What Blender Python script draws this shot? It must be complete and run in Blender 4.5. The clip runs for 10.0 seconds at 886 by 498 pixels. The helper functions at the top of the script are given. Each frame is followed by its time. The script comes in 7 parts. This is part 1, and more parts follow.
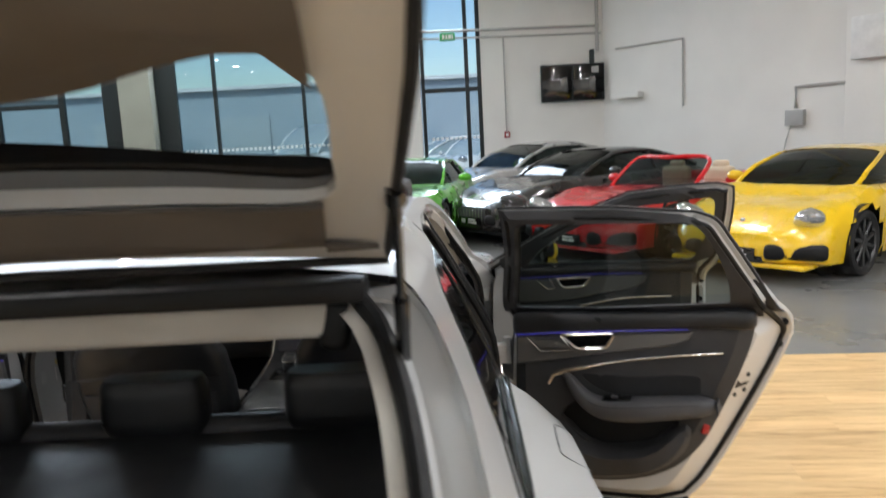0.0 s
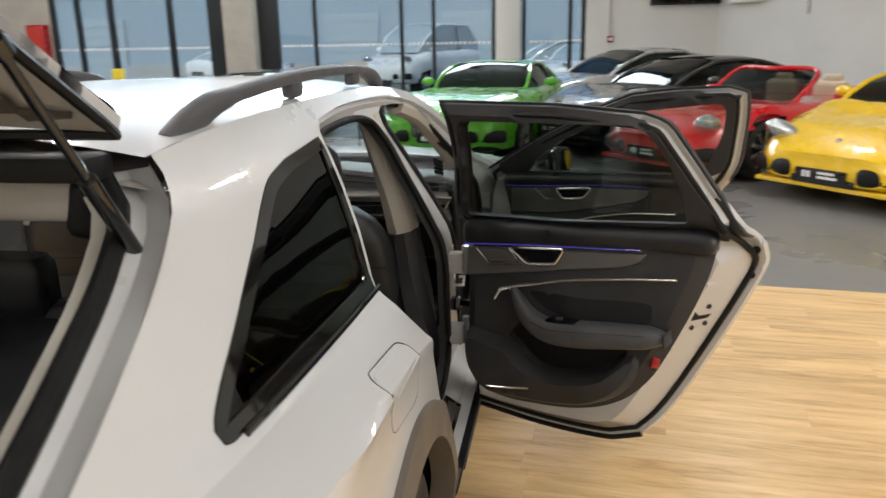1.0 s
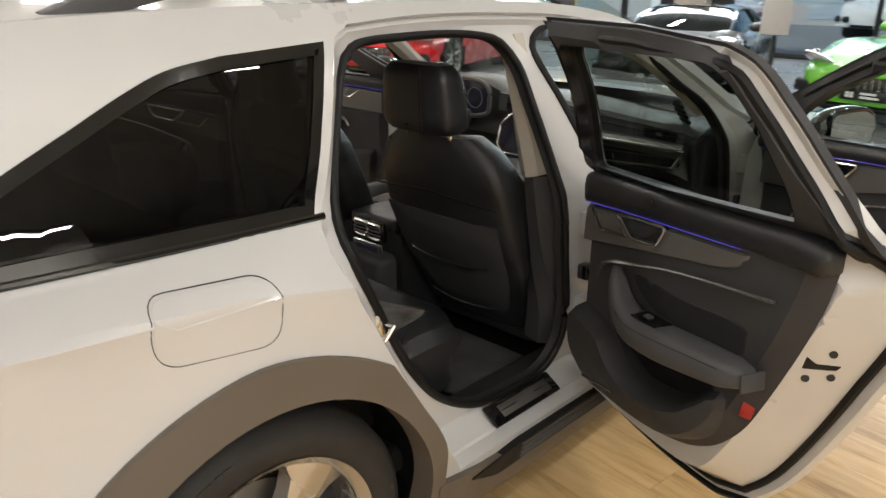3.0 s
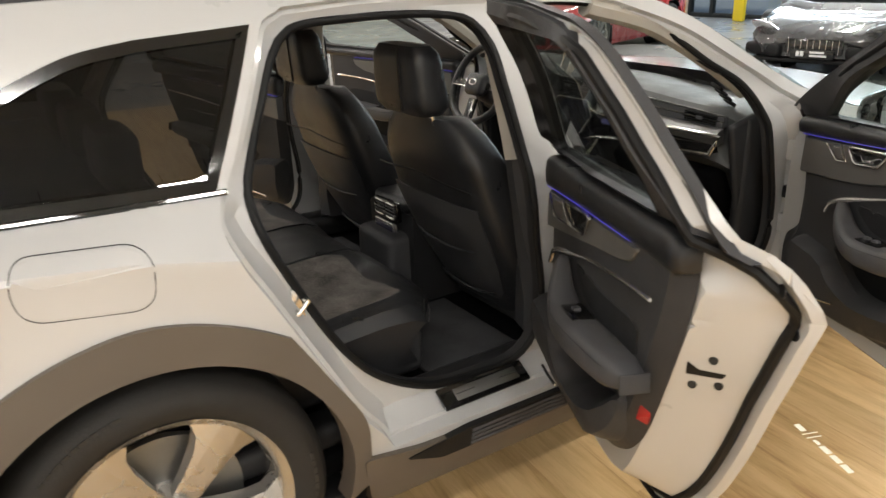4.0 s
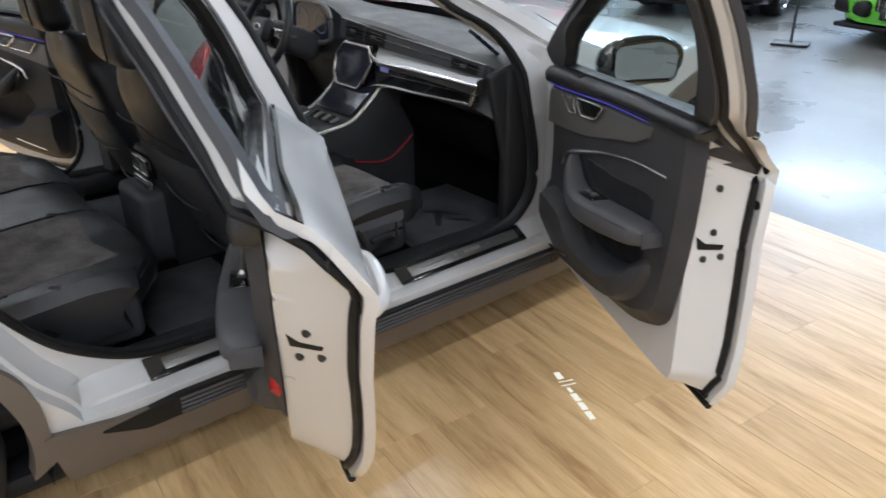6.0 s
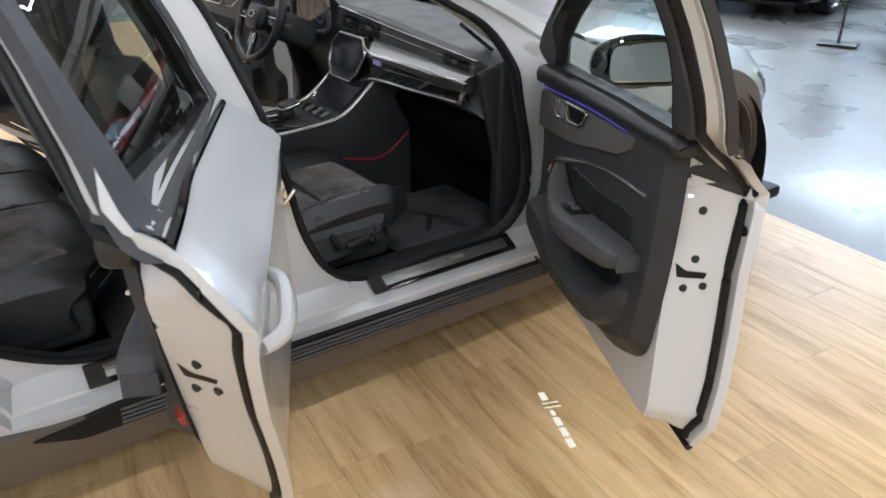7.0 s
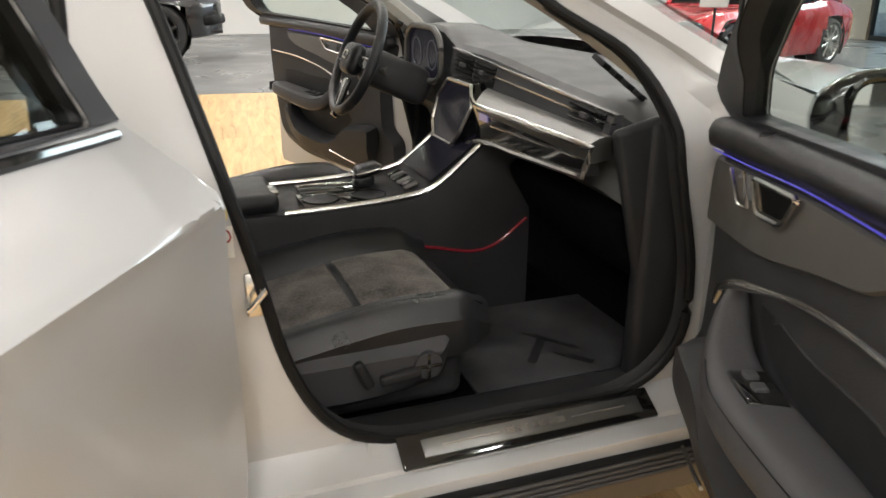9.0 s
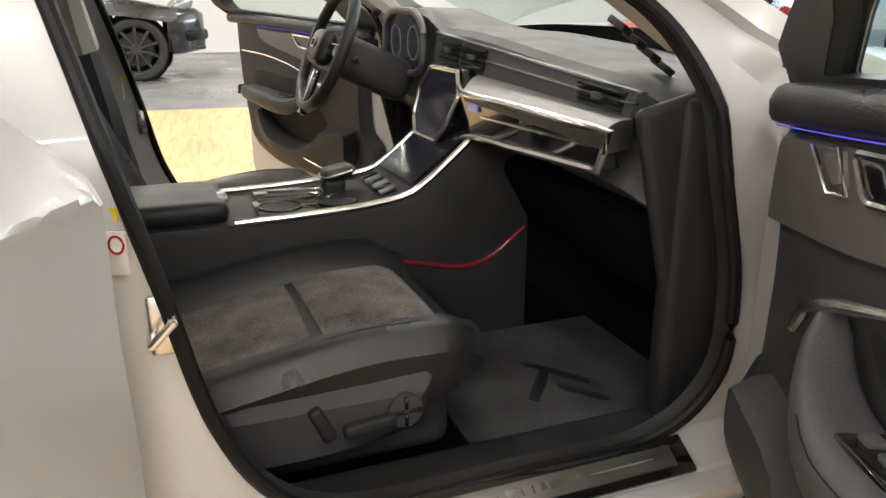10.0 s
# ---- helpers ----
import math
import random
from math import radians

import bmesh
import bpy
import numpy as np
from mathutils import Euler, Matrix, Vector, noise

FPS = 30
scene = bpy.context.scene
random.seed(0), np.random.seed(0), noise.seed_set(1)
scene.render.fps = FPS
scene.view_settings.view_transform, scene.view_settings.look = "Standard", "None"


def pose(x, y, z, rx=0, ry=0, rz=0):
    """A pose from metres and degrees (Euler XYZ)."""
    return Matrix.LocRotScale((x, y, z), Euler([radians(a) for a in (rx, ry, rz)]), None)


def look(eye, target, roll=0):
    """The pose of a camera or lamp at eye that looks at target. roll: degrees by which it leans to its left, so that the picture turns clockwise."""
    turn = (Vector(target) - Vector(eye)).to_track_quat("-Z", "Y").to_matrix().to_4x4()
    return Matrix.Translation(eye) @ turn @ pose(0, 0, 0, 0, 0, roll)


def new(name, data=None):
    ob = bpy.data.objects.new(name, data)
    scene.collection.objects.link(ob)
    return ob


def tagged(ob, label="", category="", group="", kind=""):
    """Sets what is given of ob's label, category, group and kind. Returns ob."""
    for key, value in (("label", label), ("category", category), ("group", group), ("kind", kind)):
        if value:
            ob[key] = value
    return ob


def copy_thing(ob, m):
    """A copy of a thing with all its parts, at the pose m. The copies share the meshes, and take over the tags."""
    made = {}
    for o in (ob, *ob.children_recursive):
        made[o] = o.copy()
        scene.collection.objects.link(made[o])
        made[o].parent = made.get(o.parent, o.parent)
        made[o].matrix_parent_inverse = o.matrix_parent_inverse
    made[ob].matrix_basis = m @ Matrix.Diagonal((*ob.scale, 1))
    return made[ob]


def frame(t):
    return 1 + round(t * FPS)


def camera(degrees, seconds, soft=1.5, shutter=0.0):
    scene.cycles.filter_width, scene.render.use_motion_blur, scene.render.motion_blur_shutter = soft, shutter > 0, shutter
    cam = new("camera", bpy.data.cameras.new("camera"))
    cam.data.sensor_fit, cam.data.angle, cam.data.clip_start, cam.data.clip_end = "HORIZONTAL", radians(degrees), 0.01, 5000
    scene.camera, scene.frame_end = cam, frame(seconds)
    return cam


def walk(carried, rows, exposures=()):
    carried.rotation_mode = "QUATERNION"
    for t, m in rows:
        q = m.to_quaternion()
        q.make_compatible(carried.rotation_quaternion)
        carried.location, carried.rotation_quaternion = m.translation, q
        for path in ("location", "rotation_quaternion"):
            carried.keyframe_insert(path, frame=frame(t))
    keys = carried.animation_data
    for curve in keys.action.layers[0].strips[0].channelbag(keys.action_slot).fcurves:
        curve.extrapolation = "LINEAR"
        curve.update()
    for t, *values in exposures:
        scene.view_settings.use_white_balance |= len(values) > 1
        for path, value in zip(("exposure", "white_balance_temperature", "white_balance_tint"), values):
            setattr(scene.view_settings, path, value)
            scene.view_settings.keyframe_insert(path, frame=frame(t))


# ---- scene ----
cam = camera(60.5, 10.0, soft=1.5, shutter=0.4)
PATH = [
    (0, (0.69, -1.588, 1.677), (0.675, 0.389, 1.374), -3.0),
    (0.5, (0.964, -1.499, 1.608), (0.867, 0.444, 1.147), -2.2),
    (1, (1.216, -1.343, 1.595), (0.909, 0.561, 1.065), -1.1),
    (1.5, (1.487, -1.15, 1.543), (0.794, 0.635, 0.966), -1.1),
    (2, (1.685, -0.971, 1.517), (0.719, 0.66, 0.88), -1.2),
    (2.5, (1.832, -0.765, 1.526), (0.694, 0.73, 0.839), -1.0),
    (2.7, (1.87, -0.729, 1.511), (0.682, 0.73, 0.832), -0.0),
    (3.8, (2.297, -0.317, 1.512), (0.746, 0.735, 0.814), -1.6),
    (4, (2.33, -0.228, 1.505), (0.762, 0.789, 0.793), -1.7),
    (4.5, (2.38, -0.044, 1.511), (0.797, 0.924, 0.765), -1.5),
    (5, (2.451, 0.081, 1.517), (0.868, 1.024, 0.74), -1.6),
    (5.5, (2.539, 0.195, 1.514), (1.012, 1.209, 0.714), -1.1),
    (6, (2.592, 0.271, 1.509), (1.188, 1.411, 0.653), -0.6),
    (6.2, (2.607, 0.293, 1.507), (1.225, 1.448, 0.638), -0.5),
    (7.3, (2.543, 0.628, 1.486), (1.022, 1.594, 0.618), 0.3),
    (7.5, (2.513, 0.699, 1.481), (0.941, 1.598, 0.632), 0.1),
    (8, (2.41, 0.903, 1.45), (0.721, 1.647, 0.678), -0.1),
    (8.2, (2.343, 0.972, 1.435), (0.636, 1.68, 0.668), -0.3),
    (8.5, (2.234, 1.04, 1.365), (0.495, 1.715, 0.644), 0.5),
    (9, (1.989, 1.149, 1.228), (0.226, 1.814, 0.557), 0.3),
    (9.5, (1.8, 1.242, 1.14), (0.031, 1.926, 0.505), -0.1),
    (10, (1.718, 1.271, 1.112), (-0.052, 1.963, 0.49), -0.0),
]
walk(cam, [(t, look(eye, target, roll)) for t, eye, target, roll in PATH], exposures=[(0.0, 0.0, 6150, 10), (0.5, 0.0, 5900, 10), (1.0, -0.15, 6500, 10), (2.5, -0.08, 6800, 10), (4.5, 0.15, 6750, 10), (5.0, 0.18, 6150, 10), (6.0, 0.05, 5700, 10), (7.5, 0.02, 5850, 10), (9.0, 0.22, 6650, 10), (10.0, 0.50, 6700, 10)])

# ---- world, lights ----
world = bpy.data.worlds.new("sky")
scene.world = world
world.use_nodes = True
wn = world.node_tree.nodes
sky = wn.new("ShaderNodeTexSky")
sky.sky_type = 'NISHITA'
sky.sun_disc = False
sky.sun_elevation, sky.sun_rotation = radians(50), radians(200)
world.node_tree.links.new(sky.outputs[0], wn["Background"].inputs[0])
wn["Background"].inputs[1].default_value = 0.15
sun = new("sun", bpy.data.lights.new("sun", "SUN"))
sun.data.energy, sun.data.angle, sun.data.color = 3.2, radians(12), (1, 0.96, 0.9)
sun.matrix_world = pose(0, 0, 20, 40, 0, -20)
scene.view_settings.exposure = 0.0


def area(x, y, z, sx, sy, watts, color=(1, 0.972, 0.94), m=None):
    d = bpy.data.lights.new("area_lamp", "AREA")
    d.shape, d.size, d.size_y, d.energy, d.color = "RECTANGLE", sx, sy, watts, color
    o = new("area_lamp", d)
    o.matrix_world = m or pose(x, y, z)
    return o


# LED strips under the hall's ceiling, in rows across the hall
HALL_H = 5.6
# the columns at x 6.6 and 8.2 are added fill for the car's side
STRIPS = [(x, y) for x in (-12.0, -8.6, -5.4, -2.9) for y in (-5.0, -2.0, 1.0, 4.5, 8.5, 12.5)] + [(3.7, y) for y in (-5.5, -2.6, 0.2, 3.0, 5.8, 9.5)] + [(6.6, y) for y in (-5.5, -3.2, -1.0)] + [(8.2, y) for y in (-4.2, -2.0, 0.2, 2.2)]
for x, y in STRIPS:
    area(x, y, HALL_H - 0.43, 0.12, 0.75, 64)
# added area lamp high in the glazed front's opening, standing in for daylight
area(-4.7, 15.8, 4.7, 12.0, 1.5, 800, (0.80, 0.91, 1.0), pose(-4.7, 15.8, 4.7, -68, 0, 0))

# ---- materials ----
def surface(name, base, rough=0.5, metal=0.0, vary=0.12, scale=6.0, fine=80.0, bump=0.02, coat=0.0, dist=0.002, rvary=0.1, aniso=(1, 1, 1), sheen=0.0, spec=0.5):
    """Two scales of variation in colour and gloss, and fine relief."""
    m = bpy.data.materials.new(name)
    m.use_nodes = True
    nt = m.node_tree
    b = nt.nodes["Principled BSDF"]
    co = nt.nodes.new("ShaderNodeTexCoord")
    mp = nt.nodes.new("ShaderNodeMapping")
    mp.inputs["Scale"].default_value = aniso
    nt.links.new(co.outputs["Object"], mp.inputs[0])
    n1, n2 = nt.nodes.new("ShaderNodeTexNoise"), nt.nodes.new("ShaderNodeTexNoise")
    n1.inputs["Scale"].default_value, n2.inputs["Scale"].default_value = scale, fine
    n1.inputs["Detail"].default_value, n2.inputs["Detail"].default_value = 5, 3
    for n in (n1, n2):
        nt.links.new(mp.outputs[0], n.inputs["Vector"])
    mix = nt.nodes.new("ShaderNodeMath")
    mix.operation = 'MULTIPLY_ADD'
    nt.links.new(n2.outputs[0], mix.inputs[0])
    mix.inputs[1].default_value = 0.5
    nt.links.new(n1.outputs[0], mix.inputs[2])
    ramp = nt.nodes.new("ShaderNodeMapRange")
    ramp.inputs[1].default_value, ramp.inputs[2].default_value = 0.45, 1.05
    ramp.inputs[3].default_value, ramp.inputs[4].default_value = 1 - vary, 1 + vary
    nt.links.new(mix.outputs[0], ramp.inputs[0])
    col = nt.nodes.new("ShaderNodeVectorMath")
    col.operation = 'SCALE'
    col.inputs[0].default_value = base
    nt.links.new(ramp.outputs[0], col.inputs["Scale"])
    nt.links.new(col.outputs[0], b.inputs["Base Color"])
    rr = nt.nodes.new("ShaderNodeMapRange")
    rr.inputs[1].default_value, rr.inputs[2].default_value = 0.3, 0.75
    rr.inputs[3].default_value, rr.inputs[4].default_value = max(0.02, rough - rvary), min(1, rough + rvary)
    nt.links.new(n1.outputs[0], rr.inputs[0])
    nt.links.new(rr.outputs[0], b.inputs["Roughness"])
    b.inputs["Metallic"].default_value = metal
    b.inputs["Coat Weight"].default_value = coat
    b.inputs["Coat Roughness"].default_value = 0.04
    b.inputs["Sheen Weight"].default_value = sheen
    b.inputs["Specular IOR Level"].default_value = spec
    if bump:
        bp = nt.nodes.new("ShaderNodeBump")
        bp.inputs["Strength"].default_value = min(1, bump * 10)
        bp.inputs["Distance"].default_value = dist
        nt.links.new(n2.outputs[0], bp.inputs["Height"])
        nt.links.new(bp.outputs[0], b.inputs["Normal"])
    return m


def glass(name, tint=(1, 1, 1), rough=0.0, ior=1.45, mix=None):
    """A pane: mostly clear, tinted, with real gloss on top."""
    m = bpy.data.materials.new(name)
    m.use_nodes = True
    nt = m.node_tree
    b = nt.nodes["Principled BSDF"]
    nt.nodes.remove(b)
    tr, gl, mx, fr = (nt.nodes.new("ShaderNode" + k) for k in ("BsdfTransparent", "BsdfGlossy", "MixShader", "LayerWeight"))
    tr.inputs[0].default_value = (*tint, 1)
    gl.inputs["Roughness"].default_value = rough
    fr.inputs["Blend"].default_value = 0.5
    pw, sc = nt.nodes.new("ShaderNodeMath"), nt.nodes.new("ShaderNodeMath")
    pw.operation, sc.operation = 'POWER', 'MULTIPLY_ADD'
    pw.inputs[1].default_value, sc.inputs[1].default_value, sc.inputs[2].default_value = 5.0, 0.955, 0.045
    nt.links.new(fr.outputs["Facing"], pw.inputs[0])
    nt.links.new(pw.outputs[0], sc.inputs[0])
    nt.links.new(sc.outputs[0], mx.inputs[0])
    nt.links.new(tr.outputs[0], mx.inputs[1])
    nt.links.new(gl.outputs[0], mx.inputs[2])
    nt.links.new(mx.outputs[0], nt.nodes["Material Output"].inputs[0])
    return m


def glow(name, color, strength):
    m = bpy.data.materials.new(name)
    m.use_nodes = True
    b = m.node_tree.nodes["Principled BSDF"]
    b.inputs["Base Color"].default_value = (0.01, 0.01, 0.01, 1)
    b.inputs["Emission Color"].default_value = (*color, 1)
    b.inputs["Emission Strength"].default_value = strength
    b.inputs["Roughness"].default_value = 0.15
    return m


WHITE = surface("white_paint", (0.50, 0.508, 0.512), 0.30, 0.0, 0.015, 3, 400, 0.004, coat=0.8, dist=0.0004, rvary=0.03)
JAMB = surface("jamb_paint", (0.54, 0.545, 0.545), 0.42, 0.0, 0.03, 5, 200, 0.006, coat=0.5, dist=0.0006)
CLAD = surface("cladding_plastic", (0.105, 0.088, 0.072), 0.55, 0.0, 0.06, 8, 900, 0.02, dist=0.0004)
RUBBER = surface("rubber", (0.0085, 0.0087, 0.0092), 0.5, 0.0, 0.2, 20, 300, 0.03, dist=0.0008, spec=0.2)
TRIM = surface("soft_trim", (0.042, 0.0426, 0.0455), 0.52, 0.0, 0.2, 10, 450, 0.10, dist=0.0008, spec=0.22)
TRIM2 = surface("grey_trim", (0.070, 0.070, 0.0745), 0.5, 0.0, 0.14, 12, 500, 0.08, dist=0.0007, spec=0.25)
LEATHER = surface("black_leather", (0.0150, 0.0157, 0.0175), 0.36, 0.0, 0.3, 9, 420, 0.10, dist=0.001, spec=0.45)
SUEDE = surface("black_suede", (0.090, 0.081, 0.074), 0.95, 0.0, 0.8, 13, 160, 0.16, dist=0.0018, sheen=0.1, spec=0.08)
# carpet far darker than cloth: the footwell's deep shade is in the colour
SHADECARPET = surface("shaded_carpet", (0.0035, 0.0036, 0.0040), 0.95, 0.0, 0.3, 12, 600, 0.12, dist=0.002, sheen=0.0, spec=0.05)
GLOSSBLK = surface("gloss_black", (0.006, 0.006, 0.006), 0.08, 0.0, 0.1, 5, 100, 0.0, coat=0.6, rvary=0.02)
CHROME = surface("satin_chrome", (0.72, 0.71, 0.69), 0.22, 1.0, 0.04, 30, 300, 0.005, rvary=0.05)
ALU = surface("brushed_aluminium", (0.24, 0.24, 0.235), 0.50, 1.0, 0.06, 10, 200, 0.01, aniso=(1, 1, 30))
MATCLOTH = surface("mat_cloth", (0.046, 0.047, 0.050), 0.95, 0.0, 0.55, 7, 300, 0.18, dist=0.002, sheen=0.03, spec=0.05)
# hard plastic kept darker than the soft trim, cabin shade put into its colour
SHADEPL = surface("shaded_plastic", (0.0190, 0.0194, 0.0208), 0.5, 0.0, 0.18, 12, 700, 0.07, dist=0.0006, spec=0.22)
GREYTRIM = surface("grey_inlay", (0.125, 0.123, 0.119), 0.42, 0.35, 0.05, 10, 300, 0.01)
RIM = surface("rim_paint", (0.52, 0.50, 0.47), 0.25, 0.85, 0.04, 10, 200, 0.004)
RIMDARK = surface("rim_dark", (0.05, 0.05, 0.05), 0.35, 0.6, 0.1, 10, 200, 0.004)
TYRE = surface("tyre_rubber", (0.014, 0.0135, 0.013), 0.7, 0.0, 0.2, 12, 200, 0.05, dist=0.001)
TYREMARK = surface("tyre_mark", (0.020, 0.019, 0.018), 0.6, 0.0, 0.2, 12, 200, 0.05, dist=0.001)
RED = surface("red_plastic", (0.30, 0.012, 0.014), 0.25, 0.0, 0.05, 20, 200, 0.0)
HEADLINER = surface("headliner_cloth", (0.42, 0.40, 0.36), 0.9, 0.0, 0.06, 8, 700, 0.05, dist=0.0008)
TAILTRIM = surface("tailgate_trim", (0.075, 0.066, 0.058), 0.75, 0.0, 0.1, 8, 600, 0.06, dist=0.0006)
TINT = glass("privacy_glass", (0.05, 0.05, 0.05))
CLEAR = glass("green_glass", (0.72, 0.80, 0.77))
PANE = glass("clear_pane", (0.86, 0.93, 0.95))
MIRROR = surface("mirror_glass", (0.85, 0.86, 0.86), 0.02, 1.0, 0.0, 5, 50, 0, rvary=0.0)
SCREEN = glow("dark_screen", (0.10, 0.09, 0.16), 0.05)
BLUEGLOW = glow("ambient_blue", (0.14, 0.12, 1.0), 0.55)
REDGLOW = glow("ambient_red", (0.8, 0.04, 0.08), 0.075)
FLOORGLOW = glow("projected_light", (1.0, 0.93, 0.72), 0.9)
WHITEPL = surface("white_plaster", (0.78, 0.765, 0.73), 0.9, 0.0, 0.05, 1.2, 60, 0.03, dist=0.002)
STEELDK = surface("dark_steel", (0.03, 0.034, 0.036), 0.45, 0.5, 0.1, 10, 200, 0.01)
GREYPAINT = surface("grey_paint", (0.38, 0.38, 0.37), 0.5, 0.0, 0.06, 10, 200, 0.01)
YELLOWPL = surface("yellow_plastic", (0.75, 0.58, 0.03), 0.4, 0, 0.05)


def concrete():
    m = surface("polished_concrete", (0.175, 0.178, 0.176), 0.34, 0.0, 0.14, 0.9, 22, 0.015, dist=0.001, rvary=0.16)
    return m


def wood():
    """Planks of light oak vinyl along x, varied piece by piece."""
    m = bpy.data.materials.new("oak_vinyl")
    m.use_nodes = True
    nt = m.node_tree
    b = nt.nodes["Principled BSDF"]
    co, mp = nt.nodes.new("ShaderNodeTexCoord"), nt.nodes.new("ShaderNodeMapping")
    nt.links.new(co.outputs["Object"], mp.inputs[0])
    oi = nt.nodes.new("ShaderNodeObjectInfo")
    add = nt.nodes.new("ShaderNodeVectorMath")
    add.operation = 'MULTIPLY_ADD'
    nt.links.new(oi.outputs["Random"], add.inputs[0])
    add.inputs[1].default_value = (17, 31, 7)
    nt.links.new(mp.outputs[0], add.inputs[2])
    st = nt.nodes.new("ShaderNodeVectorMath")
    st.operation = 'MULTIPLY'
    st.inputs[1].default_value = (1.1, 11, 1)
    nt.links.new(add.outputs[0], st.inputs[0])
    n1, n2 = nt.nodes.new("ShaderNodeTexNoise"), nt.nodes.new("ShaderNodeTexNoise")
    n1.inputs["Scale"].default_value, n1.inputs["Detail"].default_value, n1.inputs["Distortion"].default_value = 1.6, 6, 0.9
    n2.inputs["Scale"].default_value, n2.inputs["Detail"].default_value = 14, 4
    for n in (n1, n2):
        nt.links.new(st.outputs[0], n.inputs["Vector"])
    mx = nt.nodes.new("ShaderNodeMath")
    mx.operation = 'MULTIPLY_ADD'
    mx.inputs[1].default_value = 0.35
    nt.links.new(n2.outputs[0], mx.inputs[0])
    nt.links.new(n1.outputs[0], mx.inputs[2])
    rp = nt.nodes.new("ShaderNodeValToRGB")
    e = rp.color_ramp.elements
    e[0].position, e[0].color = 0.42, (0.40, 0.235, 0.100, 1)
    e[1].position, e[1].color = 0.85, (0.72, 0.51, 0.262, 1)
    k = e.new(0.6)
    k.color = (0.58, 0.385, 0.18, 1)
    nt.links.new(mx.outputs[0], rp.inputs[0])
    hs = nt.nodes.new("ShaderNodeHueSaturation")
    mr = nt.nodes.new("ShaderNodeMapRange")
    mr.inputs[3].default_value, mr.inputs[4].default_value = 0.93, 1.08
    nt.links.new(oi.outputs["Random"], mr.inputs[0])
    nt.links.new(mr.outputs[0], hs.inputs["Value"])
    nt.links.new(rp.outputs[0], hs.inputs["Color"])
    nt.links.new(hs.outputs[0], b.inputs["Base Color"])
    b.inputs["Roughness"].default_value = 0.34
    bp = nt.nodes.new("ShaderNodeBump")
    bp.inputs["Strength"].default_value, bp.inputs["Distance"].default_value = 0.15, 0.001
    nt.links.new(mx.outputs[0], bp.inputs["Height"])
    nt.links.new(bp.outputs[0], b.inputs["Normal"])
    return m


OAK = wood()
CONCRETE = concrete()

# ---- tools ----
from mathutils.geometry import delaunay_2d_cdt
from mathutils import kdtree


def mesh_part(name, verts, faces, mat, parent=None, label="", angle=32, at=None):
    me = bpy.data.meshes.new(name)
    me.from_pydata([tuple(v) for v in verts], [], faces)
    me.polygons.foreach_set("use_smooth", [True] * len(me.polygons))
    me.set_sharp_from_angle(angle=radians(angle))
    me.materials.append(mat)
    ob = new(name, me)
    if parent:
        ob.parent = parent
    if at is not None:
        ob.matrix_basis = at
    if label:
        ob["label"] = label
    return ob


def part(name, bm, mat, parent=None, label="", angle=32, at=None):
    """Links a bmesh as one mesh object under a thing or a part."""
    bmesh.ops.recalc_face_normals(bm, faces=bm.faces)
    me = bpy.data.meshes.new(name)
    bm.to_mesh(me)
    bm.free()
    me.polygons.foreach_set("use_smooth", [True] * len(me.polygons))
    me.set_sharp_from_angle(angle=radians(angle))
    me.materials.append(mat)
    ob = new(name, me)
    if parent:
        ob.parent = parent
    if at is not None:
        ob.matrix_basis = at
    if label:
        ob["label"] = label
    return ob


def thing(name, label, category, at=None, group="", kind=""):
    ob = new(name)
    ob.empty_display_size = 0.1
    if at is not None:
        ob.matrix_basis = at
    return tagged(ob, label, category, group, kind)


def rbox(bm, x, y, z, sx, sy, sz, r=0.01, seg=2, m=None):
    """A box with rounded edges, centred at x, y, z; m turns it about its centre."""
    g = bmesh.ops.create_cube(bm, size=1)
    vs = g["verts"]
    bmesh.ops.scale(bm, vec=(sx, sy, sz), verts=vs)
    es = list({e for v in vs for e in v.link_edges})
    if r:
        out = bmesh.ops.bevel(bm, geom=es, offset=min(r, 0.49 * min(sx, sy, sz)), segments=seg, affect='EDGES', profile=0.5)
        vs = list({v for f in out["faces"] for v in f.verts} | {v for v in vs if v.is_valid})
    if m is not None:
        bmesh.ops.transform(bm, matrix=m, verts=vs)
    bmesh.ops.translate(bm, vec=(x, y, z), verts=vs)
    return vs


def cyl(bm, a, b, r, r2=None, seg=20, cap=True):
    a, b = Vector(a), Vector(b)
    g = bmesh.ops.create_cone(bm, cap_ends=cap, segments=seg, radius1=r, radius2=r if r2 is None else r2, depth=(b - a).length)
    m = Matrix.Translation((a + b) / 2) @ (b - a).to_track_quat("Z", "Y").to_matrix().to_4x4()
    bmesh.ops.transform(bm, matrix=m, verts=g["verts"])
    return g["verts"]


